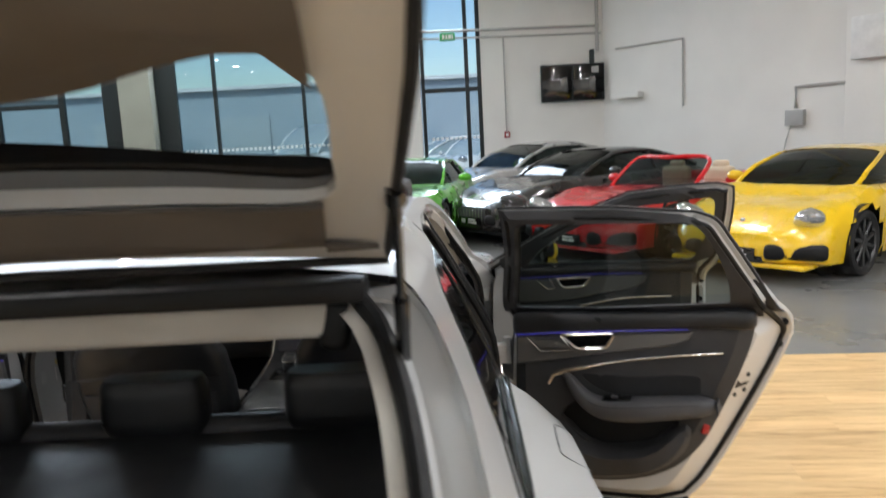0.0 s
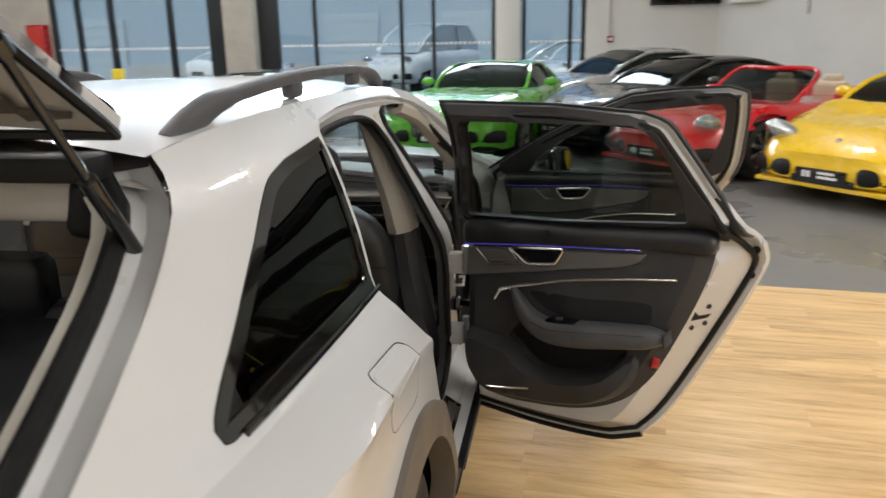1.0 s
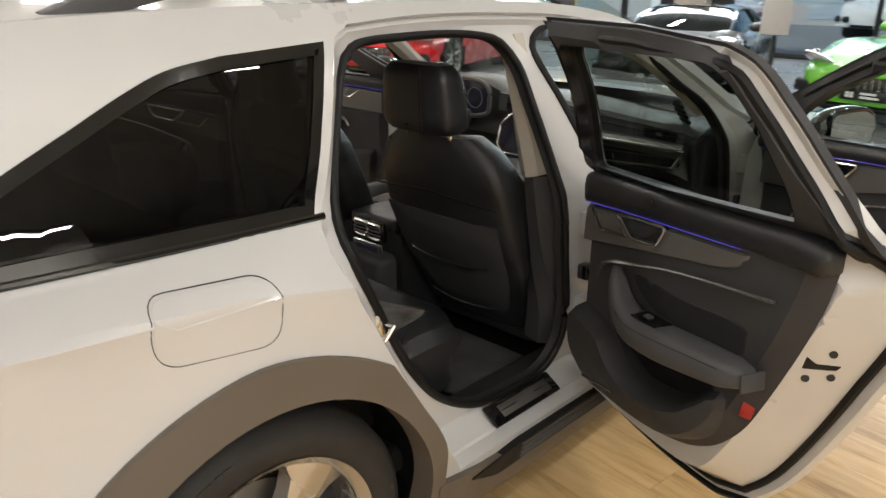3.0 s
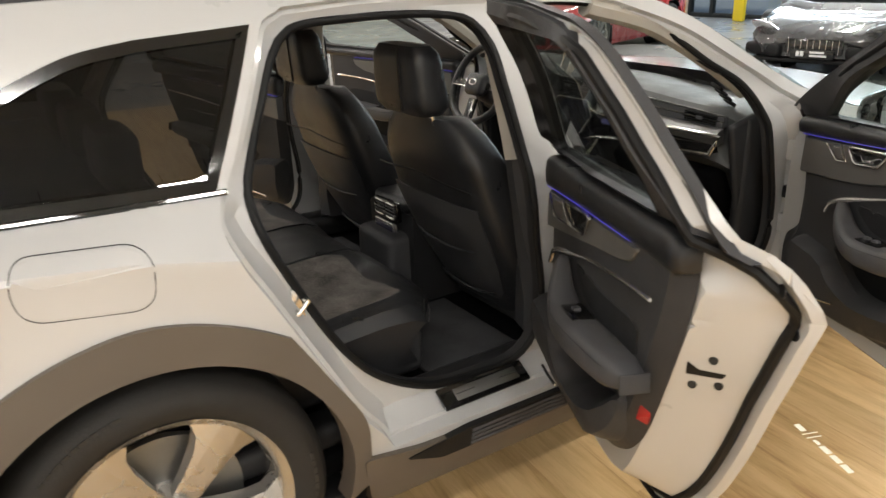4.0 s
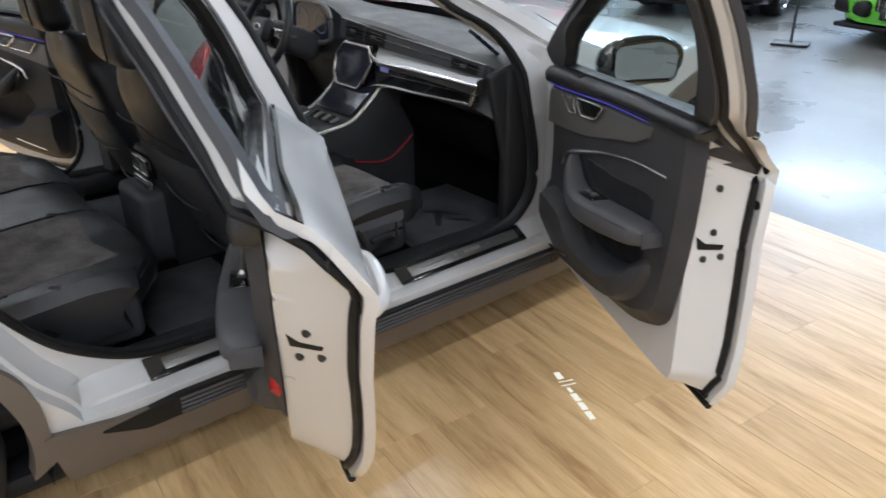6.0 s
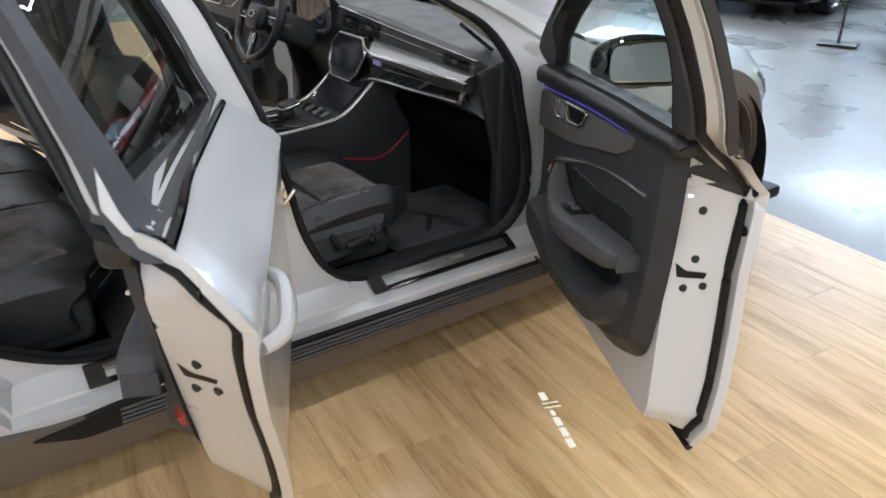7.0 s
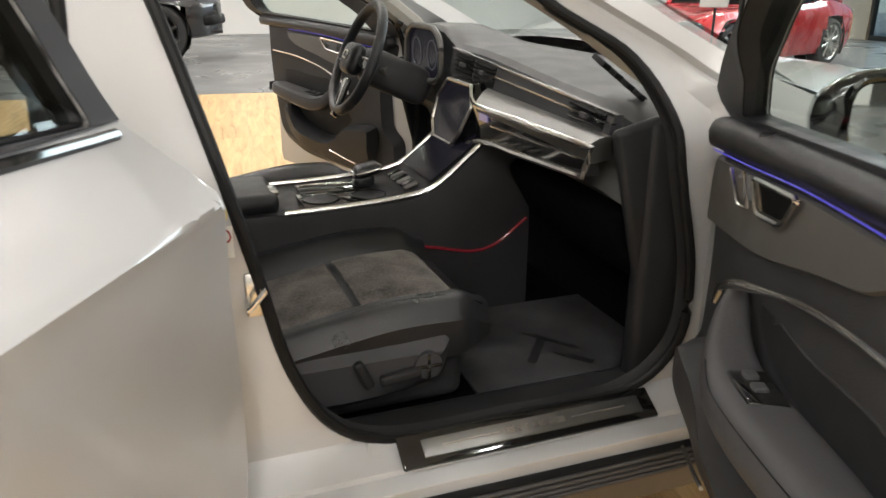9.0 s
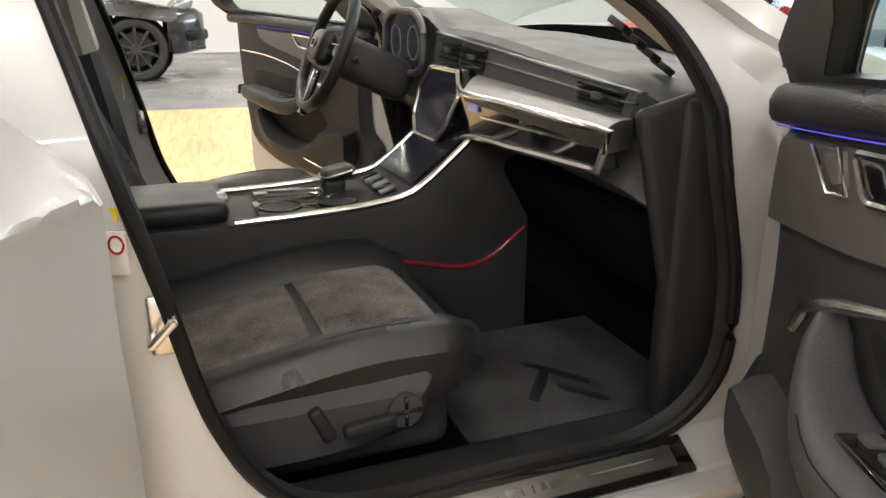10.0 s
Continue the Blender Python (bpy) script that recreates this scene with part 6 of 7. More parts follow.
def rail(name, x0, x1, edge, mat, label="", n=14):
    """A bar along the dash whose section is given for each x."""
    lp = [[(x, y - 2.20, z - 0.85) for y, z in edge(x)] for x in np.linspace(x0, x1, n)]
    return mesh_part(name, *loft(lp, True), mat, dash, label)


def za(x):
    return 1.030 - 0.0683 * (x + 0.15)


def zb(x):
    return 0.955 - 0.0300 * (x + 0.05)


# air vent band with its chrome lines
rail("vent_band", -0.20, 0.69, lambda x: [(2.03, za(x)), (2.006, za(x)), (1.992, zb(x)), (2.03, zb(x))], TRIM, "black air vent band")
rail("vent_chrome", -0.20, 0.692, lambda x: [(2.012, za(x) + 0.003), (2.002, za(x) + 0.002), (2.002, za(x) - 0.002), (2.012, za(x) - 0.002)], CHROME)
rail("vent_chrome", 0.12, 0.692, lambda x: [(2.008, 0.55 * za(x) + 0.45 * zb(x) + 0.002), (1.996, 0.55 * za(x) + 0.45 * zb(x) + 0.002), (1.996, 0.55 * za(x) + 0.45 * zb(x) - 0.002), (2.008, 0.55 * za(x) + 0.45 * zb(x) - 0.002)], CHROME)
for x0, x1 in ((-0.15, -0.03), (-0.01, 0.12), (0.53, 0.665)):
    rail("vent_mouth", x0, x1, lambda x: [(2.012, 0.93 * za(x) + 0.07 * zb(x)), (2.0025, 0.93 * za(x) + 0.07 * zb(x)), (1.991, 0.1 * za(x) + 0.9 * zb(x)), (2.012, 0.1 * za(x) + 0.9 * zb(x))], RUBBER, n=4)
    for k in (0.25, 0.45, 0.65, 0.82):
        rail("vent_slat", x0, x1, lambda x: [(2.002, k * za(x) + (1 - k) * zb(x) + 0.0015), (1.990, k * za(x) + (1 - k) * zb(x) + 0.0015), (1.990, k * za(x) + (1 - k) * zb(x) - 0.0015), (2.002, k * za(x) + (1 - k) * zb(x) - 0.0015)], GLOSSBLK, n=4)
    rail("vent_tab", (x0 + x1) / 2 - 0.012, (x0 + x1) / 2 + 0.012, lambda x: [(2.0, 0.55 * za(x) + 0.45 * zb(x) + 0.006), (1.984, 0.55 * za(x) + 0.45 * zb(x) + 0.005), (1.984, 0.55 * za(x) + 0.45 * zb(x) - 0.005), (2.0, 0.55 * za(x) + 0.45 * zb(x) - 0.006)], TRIM2, n=3)
# sloping satin shelf, gloss face and the chrome frame round it
def zf(x):
    return 0.921


def zl(x):
    return 0.822 + 0.055 * (x - 0.1)


shelf_v = []
for k in np.linspace(0, 1, 6):
    x0, x1 = 0.085 + 0.07 * k, 0.700 + 0.020 * k
    shelf_v.append([(x0 + (x1 - x0) * u, 1.995 - 0.068 * k - 2.20, (1 - k) * zb(x0 + (x1 - x0) * u) + k * zf(0) + 0.006 * math.sin(math.pi * k) - 0.85) for u in np.linspace(0, 1, 12)] + [(x1, 1.998 - 0.06 * k - 2.20, 0.885 - 0.85), (x0, 1.998 - 0.06 * k - 2.20, 0.885 - 0.85)])
mesh_part("satin_shelf", *loft(shelf_v, True), ALU, dash, "satin aluminium dash shelf")
rail("gloss_band", 0.13, 0.70, lambda x: [(1.945, zf(x)), (1.931, zf(x) - 0.004), (1.944, zl(x)), (1.975, zl(x))], GLOSSBLK, "gloss black dash band")
rail("band_line", 0.24, 0.665, lambda x: [(1.942, 0.5 * (zf(x) + zl(x)) + 0.003), (1.934, 0.5 * (zf(x) + zl(x)) + 0.003), (1.9345, 0.5 * (zf(x) + zl(x)) - 0.001), (1.942, 0.5 * (zf(x) + zl(x)) - 0.001)], CHROME)
path = smooth_line([(0.085, 1.950, 0.935), (0.155, 1.927, zf(0)), (0.40, 1.926, zf(0)), (0.69, 1.927, zf(0)), (0.728, 1.933, zf(0) - 0.002)], 0.03)[:-1] + straight_line([(0.728, 1.933, zf(0) - 0.002), (0.690, 1.940, zl(0.69) - 0.003)], 0.03, False)[:-1] + smooth_line([(0.690, 1.940, zl(0.69) - 0.003), (0.40, 1.941, zl(0.4) - 0.003), (0.15, 1.941, zl(0.15) - 0.003), (0.06, 1.935, 0.797)], 0.03)
mesh_part("chrome_frame", *tube([(x, y - 2.20, z - 0.85) for x, y, z in path], 0.0075, seg=8), CHROME, dash, "satin chrome dash frame")
bm = bmesh.new()
rbox(bm, 0.205, 1.931 - 2.20, 0.893 - 0.85, 0.05, 0.004, 0.018, 0)
part("badge_plate", bm, glow("pale_badge", (0.45, 0.42, 0.9), 0.22), dash, "softly lit pale badge")
# centre screen: a faceted pane in a chrome frame, turned to the driver
scr = rounded([(-0.135, 0.905, 0.008), (-0.085, 0.958, 0.008), (0.085, 0.958, 0.008), (0.12, 0.905, 0.008), (0.085, 0.835, 0.008), (0.045, 0.795, 0.008), (-0.10, 0.795, 0.008), (-0.135, 0.835, 0.008)], 0.01, 3)
v, f = sheet(scr, (), 0.1)
mesh_part("centre_screen", [(x, 1.925 + 0.25 * (z - 0.87) - 2.20, z - 0.85) for x, z in v], f, SCREEN, dash, "dark faceted centre screen")
v, f = slab(inset(scr, -0.006), lambda x, z: (x, 1.932 + 0.25 * (z - 0.87) - 2.20, z - 0.85), lambda x, z: (x, 1.985 - 2.20, z - 0.85), (), 0.1)
mesh_part("screen_body", v, f, GLOSSBLK, dash)
mesh_part("screen_frame", *tube([(x, 1.924 + 0.25 * (z - 0.87) - 2.20, z - 0.85) for x, z in scr], 0.0055, True, 6), CHROME, dash, "chrome screen frame")
# instrument cluster
DIAL = glow("dial_light", (0.7, 0.72, 0.8), 0.10)
clu = rounded([(-0.58, 0.93, 0.03), (-0.565, 1.055, 0.04), (-0.50, 1.085, 0.04), (-0.30, 1.085, 0.04), (-0.235, 1.05, 0.04), (-0.24, 0.94, 0.03), (-0.30, 0.92, 0.03), (-0.50, 0.91, 0.03)], 0.03, 5)
v, f = sheet(clu, (), 0.1)
mesh_part("instrument_screen", [(x, 1.985 - 2.20, z - 0.85) for x, z in v], f, SCREEN, dash, "dark digital instruments")
mesh_part("cluster_rim", *tube([(x, 1.978 - 2.20, z - 0.85) for x, z in clu], 0.010, True, 8), GREYTRIM, dash)
for cx in (-0.48, -0.33):
    mesh_part("dial_ring", *tube([(cx + 0.045 * math.cos(a), 1.982 - 2.20, 1.0 - 0.85 + 0.045 * math.sin(a)) for a in np.linspace(0, 2 * math.pi, 24, endpoint=False)], 0.0012, True, 6), DIAL, dash)
# screen-edge defroster grilles
for s in (1, -1):
    for k in range(8):
        put_box("demister_slot", s * (0.665 - 0.004 * k), 1.98 + 0.032 * k - 2.20, 1.075 - 0.022 * k - 0.85, 0.045, 0.022, 0.012, RUBBER, dash, 0.002, pose(0, 0, 0, -30, s * 20, 0))
# glove box, its near-black colour standing for shade under the dash, and side cheek
put_box("glove_box", 0.40, 2.13 - 2.20, 0.70 - 0.85, 0.52, 0.14, 0.20, SHADECARPET, dash, 0.03, pose(0, 0, 0, 30, 0, 0))
for s in (1, -1):
    put_box("dash_cheek", s * 0.735, 2.115 - 2.20, 0.79 - 0.85, 0.03, 0.20, 0.38, SHADEPL, dash, 0.03, pose(0, 0, 0, 14, 0, 0))

# steering wheel
wm = pose(-0.398, 1.755, 0.985, 66, 0, 0)
sw_v, sw_f = tube([(0.178 * math.cos(a), 0.178 * math.sin(a) * (0.93 if math.sin(a) < -0.7 else 1), 0) for a in np.linspace(0, 2 * math.pi, 56, endpoint=False)], 0.0165, True, 12)
steer = mesh_part("steering_wheel", sw_v, sw_f, LEATHER, car, "black leather steering wheel", 40, wm)
bm = bmesh.new()
rbox(bm, 0, 0, 0.012, 0.13, 0.10, 0.05, 0.025, 3)
part("wheel_boss", bm, LEATHER, steer)
mesh_part("boss_badge", *tube([(0.022 * a, 0.012 * b + 0.005, 0.039) for a, b in oval(0, 0, 1, 1, 16, 3)], 0.003, True, 6), CHROME, steer, "chrome wheel badge")
for a, ln in ((0, 0.12), (180, 0.12), (270, 0.13)):
    bm = bmesh.new()
    rbox(bm, 0.06 + ln / 2, 0, 0.004, ln, 0.035 if a != 270 else 0.055, 0.016, 0.006)
    sp = part("spoke", bm, GLOSSBLK, steer, at=pose(0, 0, 0, 0, 0, a))
    bm = bmesh.new()
    rbox(bm, 0.06 + ln / 2, 0.015, 0.0135, ln * 0.9, 0.005, 0.004, 0.001)
    part("spoke_trim", bm, CHROME, sp)
put_box("steering_column", -0.398, 1.88, 0.93, 0.12, 0.24, 0.12, TRIM, car, 0.04, pose(0, 0, 0, -24, 0, 0))
for s in (1, -1):
    bm = bmesh.new()
    cyl(bm, (-0.398 + s * 0.05, 1.82, 0.955), (-0.398 + s * 0.20, 1.80, 0.97), 0.009, 0.011, seg=12)
    part("column_stalk", bm, TRIM, car)

# ---- wheels ----
def road_wheel(name, s, yc):
    """Alloy wheel with five split spokes, tyre and brake disc."""
    at = pose(s * 0.0, yc, HUB_Z, 0, 0, 0 if s > 0 else 180)
    prof = [(0.66, 0.262), (0.665, 0.30), (0.675, 0.335), (0.70, 0.358), (0.74, RT - 0.001), (0.84, RT - 0.001), (0.878, 0.357), (0.900, 0.335), (0.908, 0.305), (0.904, 0.275), (0.893, 0.262)]
    lp = [[(x, r * math.cos(a), r * math.sin(a)) for x, r in prof] for a in np.linspace(0, 2 * math.pi, 64, endpoint=False)]
    v, f = loft(lp + [lp[0]], False, False)
    tyre = mesh_part(name, v, f, TYRE, car, "black road tyre on a silver five-spoke wheel", 40, at)
    # rim barrel and lip
    rp = [(0.70, 0.235), (0.86, 0.238), (0.880, 0.250), (0.894, 0.262), (0.900, 0.266), (0.896, 0.262), (0.888, 0.250), (0.878, 0.243), (0.70, 0.243)]
    lp = [[(x, r * math.cos(a), r * math.sin(a)) for x, r in rp] for a in np.linspace(0, 2 * math.pi, 64, endpoint=False)]
    v, f = loft(lp + [lp[0]], False, True)
    mesh_part("rim", v, f, RIM, tyre, "silver alloy rim")
    bm = bmesh.new()
    cyl(bm, (0.78, 0, 0), (0.80, 0, 0), 0.178, seg=40)
    part("brake_disc", bm, ALU, tyre)
    bm = bmesh.new()
    cyl(bm, (0.70, 0, 0), (0.72, 0, 0), 0.235, seg=40)
    part("wheel_back", bm, RUBBER, tyre)
    for k in range(5):
        a = radians(72 * k + 36)
        half = [(0.030, 0.040), (0.034, 0.105), (0.043, 0.165), (0.056, 0.200), (0.082, 0.222), (0.098, 0.232), (0.078, 0.241), (0.04, 0.249)]
        sp = [(-p, q) for p, q in half] + half[::-1]
        v, f = slab(straight_line(sp, 0.02, True)[::-1], lambda p, q: (0.886 - 0.040 * (1 - q / 0.25) ** 1.3 - 0.35 * max(0, abs(p) - 0.024), p, q), lambda p, q: (0.828, p, q), (), 0.018, extra=[(k * 0.024, q) for k in (-1, 1) for q in np.linspace(0.05, 0.235, 12)])
        mesh_part("spoke", v, f, RIM, tyre, at=pose(0, 0, 0, math.degrees(a), 0, 0), angle=14)
    for start, many in ((0.25, 9), (1.15, 10), (3.4, 9), (4.3, 10)):
        for j in range(many):
            bm = bmesh.new()
            rbox(bm, 0, 0, 0, 0.003, 0.014 if j % 3 else 0.020, 0.026, 0)
            part("raised_mark", bm, TYREMARK, tyre, at=pose(0.9035, 0, 0, math.degrees(start + 0.068 * j)) @ pose(0, 0, 0.312))
    bm = bmesh.new()
    cyl(bm, (0.80, 0, 0), (0.868, 0, 0), 0.068, 0.058, seg=28)
    part("hub", bm, RIM, tyre)
    bm = bmesh.new()
    cyl(bm, (0.86, 0, 0), (0.876, 0, 0), 0.031, 0.029, seg=24)
    part("hub_cap", bm, GREYTRIM, tyre)
    for k in range(5):
        a = radians(72 * k)
        bm = bmesh.new()
        cyl(bm, (0.85, 0.048 * math.cos(a), 0.048 * math.sin(a)), (0.875, 0.048 * math.cos(a), 0.048 * math.sin(a)), 0.009, seg=8)
        part("wheel_bolt", bm, STEELDK, tyre)
    return tyre


for s in (1, -1):
    road_wheel("rear_wheel", s, 0.0)
    road_wheel("front_wheel", s, WB)

# ---- the other cars ----
CAR_GLASS = glass("car_glass", (0.16, 0.19, 0.18))


def paint(name, c, metal=0.0, rough=0.28):
    return surface(name, c, rough, metal, 0.02, 4, 300, 0.0, coat=1.0, rvary=0.03)


def show_car(name, label, at, coat, L=4.5, W=1.9, H=1.28, kind="coupe", hood=0.80, nose=0.52, wr=0.345, axle=0.95, rimmat=None, grille=GLOSSBLK, light="round", cab=(0.30, 0.95), plate=True, group="", pane=None):
    """A parked car; nose at the origin, facing local -y, standing on z = 0."""
    o = thing(name, label, "car", at, group)
    hw = W / 2
    suv = kind == "suv"
    WBASE = L * (0.58 if not suv else 0.60)
    yw = (axle, axle + WBASE)
    belt = H * (0.70 if not suv else 0.60)
    loops = []
    n = 46
    for i in range(n):
        t = i / (n - 1)
        y = L * t
        w = hw * interp(t, [(0, 0.62), (0.02, 0.76), (0.06, 0.90), (0.15, 0.985), (0.3, 1.0), (0.55, 0.975), (0.75, 1.0), (0.93, 0.94), (0.985, 0.80), (1, 0.70)])
        zt = interp(t, [(0, nose), (0.02, nose + 0.06), (0.10, hood * 0.90), (0.22, hood), (cab[0], belt), (0.62, belt + 0.02), (0.80, belt + 0.03), (0.95, belt - 0.02), (1, belt - 0.14)])
        zb = interp(t, [(0, 0.24 if not suv else 0.42), (0.08, 0.16 if not suv else 0.36), (0.9, 0.17 if not suv else 0.36), (1, 0.32)])
        fend = 0.05 * (math.exp(-((y - yw[0]) / 0.34) ** 2) + 0.8 * math.exp(-((y - yw[1]) / 0.4) ** 2)) if not suv else 0
        half = [(0, zt), (0.45 * w, zt - 0.004), (0.72 * w, zt - 0.005 + fend), (0.88 * w, zt - 0.03 + fend), (0.965 * w, zt - 0.10), (w, zt * 0.78), (w * 0.995, zt * 0.58), (w * 0.985, zb + 0.14), (0.95 * w, zb + 0.03), (0.85 * w, zb), (0, zb)]
        loops.append([(a, y, b) for a, b in half] + [(-a, y, b) for a, b in half[-2:0:-1]])
    v, f = loft(loops)
    # open the wheel houses
    keep = []
    for q in f:
        c = np.mean([v[i] for i in q], axis=0)
        if len(q) == 4 and abs(c[0]) > 0.8 * hw and any(math.hypot(c[1] - yy, c[2] - wr) < wr + 0.05 for yy in yw):
            continue
        keep.append(q)
    body = mesh_part("body", v, keep, coat, o, angle=40)
    for yy in yw:
        for sx in (-1, 1):
            lo = [[(sx * xx, yy + (wr + 0.055) * math.cos(a), wr + (wr + 0.055) * math.sin(a)) for a in np.linspace(-0.5, math.pi + 0.5, 22)] for xx in (hw - 0.38, hw - 0.02)]
            mesh_part("wheel_house", *loft(lo, False, False), RUBBER, o)
            bm = bmesh.new()
            cyl(bm, (sx * (hw - 0.40), yy, wr), (sx * (hw - 0.36), yy, wr), wr + 0.06, seg=24)
            part("inner_arch", bm, RUBBER, o)
            tp = [(hw - 0.27, wr * 0.72), (hw - 0.26, wr * 0.95), (hw - 0.22, wr), (hw - 0.07, wr), (hw - 0.03, wr * 0.95), (hw - 0.02, wr * 0.85), (hw - 0.035, wr * 0.74)]
            lp = [[(sx * a, yy + r * math.cos(q), wr + r * math.sin(q)) for a, r in tp] for q in np.linspace(0, 2 * math.pi, 36)]
            ty = mesh_part("tyre", *loft(lp, False, False), TYRE, o)
            rm = rimmat or RIM
            for k in range(10):
                a = 2 * math.pi * k / 10
                bm = bmesh.new()
                rbox(bm, 0, 0, wr * 0.40, 0.03, 0.045, wr * 0.66, 0.008, 1)
                part("spoke", bm, rm, ty, at=pose(sx * (hw - 0.055), yy, wr, math.degrees(a), 0, 0))
            lp = [[(sx * a, yy + r * math.cos(q), wr + r * math.sin(q)) for a, r in ((hw - 0.2, wr * 0.68), (hw - 0.05, wr * 0.70), (hw - 0.03, wr * 0.75), (hw - 0.045, wr * 0.76))] for q in np.linspace(0, 2 * math.pi, 36)]
            mesh_part("rim", *loft(lp, False, False), rm, ty)
            bm = bmesh.new()
            cyl(bm, (sx * (hw - 0.18), yy, wr), (sx * (hw - 0.12), yy, wr), wr * 0.55, seg=24)
            part("brake_disc", bm, STEELDK, ty)
            bm = bmesh.new()
            cyl(bm, (sx * (hw - 0.10), yy, wr), (sx * (hw - 0.035), yy, wr), wr * 0.16, seg=14)
            part("hub", bm, rm, ty)
    # cabin
    y0, y1 = L * cab[0], L * cab[1]
    if kind != "open":
        top = [(0, belt - 0.02), (0.12, belt + (H - belt) * 0.50), (0.30, H * 0.985), (0.45, H), (0.60, H * 0.985), (0.82, belt + (H - belt) * (0.52 if not suv else 0.97)), (1, belt + (0.0 if not suv else 0.2))]
        loops, roof = [], []
        for t in np.linspace(0, 1, 22):
            y = y0 + (y1 - y0) * t
            z = interp(t, top)
            k = max(0.02, (z - belt) / (H - belt))
            wb = hw * interp(t, [(0, 0.72), (0.15, 0.84), (0.6, 0.86), (1, 0.70)])
            wt = wb * (1 - (0.28 if not suv else 0.14) * k)
            half = [(0, z), (wt * 0.55, z - 0.008), (wt * 0.88, z - 0.03 * k), (wt, z - 0.07 * k), (wb, belt - 0.04)]
            loops.append([(a, y, b) for a, b in half] + [(-a, y, b) for a, b in half[-1:0:-1]])
            if 0.27 <= t <= (0.80 if not suv else 1):
                roof.append([(a * 1.004, y, b + 0.006) for a, b in [(-p, q) for p, q in half[3::-1]] + half[1:4]])
        mesh_part("window_glass", *loft(loops), pane or CAR_GLASS, o, angle=40)
        mesh_part("roof", *loft(roof, False, False), GLOSSBLK if name == "show_car_dark" else coat, o)
        for sx in (-1, 1):
            edge = [(sx * abs(l[3][0]) * 1.01, l[3][1], l[3][2] + 0.004) for l in loops]
            mesh_part("roof_pillar", *tube(edge, 0.028, seg=6), coat, o)
            mid = loops[12]
            mesh_part("centre_pillar", *tube([(sx * abs(mid[3][0]) * 1.01, mid[3][1], mid[3][2]), (sx * abs(mid[4][0]) * 1.01, mid[4][1], mid[4][2])], 0.025, seg=6), GLOSSBLK, o)
    else:
        fr = [(-hw * 0.70, y0 + 0.02, belt - 0.02), (-hw * 0.62, y0 + 0.50, H - 0.03), (0, y0 + 0.42, H), (hw * 0.62, y0 + 0.50, H - 0.03), (hw * 0.70, y0 + 0.02, belt - 0.02)]
        mesh_part("screen_frame", *tube(smooth_line(fr, 0.1), 0.03, seg=8), coat, o)
        rows = [[(x * hw * (0.70 - 0.08 * t), y0 + 0.02 + (0.48 - 0.08 * (1 - x * x)) * t, belt - 0.02 + (H - belt) * t) for x in np.linspace(-1, 1, 9)] for t in (0, 0.5, 1)]
        mesh_part("window_glass", *loft(rows, False, False), CAR_GLASS, o)
        beige = surface("beige_leather", (0.55, 0.45, 0.32), 0.5, 0, 0.08, 8, 200, 0.03)
        bm = bmesh.new()
        rbox(bm, 0, y0 + 0.98, belt - 0.02, W * 0.72, 1.25, 0.03, 0.01)
        part("cockpit", bm, RUBBER, o)
        for sx in (-1, 1):
            bm = bmesh.new()
            rbox(bm, sx * 0.36, y0 + 1.10, belt + 0.02, 0.46, 0.16, 0.34, 0.07, 3)
            rbox(bm, sx * 0.36, y0 + 1.12, belt + 0.20, 0.24, 0.10, 0.14, 0.04, 3)
            part("seat", bm, beige, o)
            bm = bmesh.new()
            rbox(bm, sx * 0.36, y0 + 1.60, belt + 0.02, 0.5, 0.5, 0.16, 0.07, 3)
            part("rear_fairing", bm, coat, o)
    for sx in (-1, 1):
        bm = bmesh.new()
        bmesh.ops.create_uvsphere(bm, u_segments=16, v_segments=10, radius=1)
        bmesh.ops.scale(bm, vec=(0.11, 0.07, 0.065), verts=bm.verts)
        part("door_mirror", bm, coat if kind != "dark" else GLOSSBLK, o, at=pose(sx * (hw + 0.02), y0 + 0.45, belt + 0.06))
        # lights
        bm = bmesh.new()
        bmesh.ops.create_uvsphere(bm, u_segments=18, v_segments=12, radius=1)
        dims = (0.15, 0.20, 0.10) if light == "round" else (0.22, 0.24, 0.055)
        bmesh.ops.scale(bm, vec=dims, verts=bm.verts)
        lx, ly, lz = hw * 0.70, L * 0.062, nose + (hood - nose) * (0.46 if light == "round" else 0.30)
        lamp = part("headlight", bm, CAR_LAMP, o, "clear headlight", at=pose(sx * lx, ly, lz, -28, 0, sx * 34))
        bm = bmesh.new()
        bmesh.ops.create_uvsphere(bm, u_segments=12, v_segments=8, radius=0.045)
        part("projector", bm, CHROME, lamp, at=pose(0, -0.12, 0.04))
        # air intakes
        bm = bmesh.new()
        rbox(bm, 0, 0, 0, 0.58, 0.20, 0.16, 0.05, 3)
        duct = part("air_intake", bm, RUBBER, o, at=pose(sx * hw * 0.64, 0.13, nose * 0.66, -6, 0, sx * 24))
        for kz in (-0.03, 0.03):
            bm = bmesh.new()
            rbox(bm, 0, 0, 0, 0.36, 0.02, 0.012, 0.004)
            part("intake_slat", bm, STEELDK, duct, at=pose(0, -0.085, kz))
    bm = bmesh.new()
    rbox(bm, 0, 0, 0, hw * 0.72, 0.12, 0.20 if light != "round" else 0.09, 0.04, 3)
    gr = part("grille", bm, grille, o, at=pose(0, 0.045, nose * 0.80 if light != "round" else nose * 0.5))
    if light != "round":
        for k in range(9):
            bm = bmesh.new()
            rbox(bm, -hw * 0.30 + hw * 0.075 * k, -0.064, 0, 0.008, 0.012, 0.17, 0.002, 1)
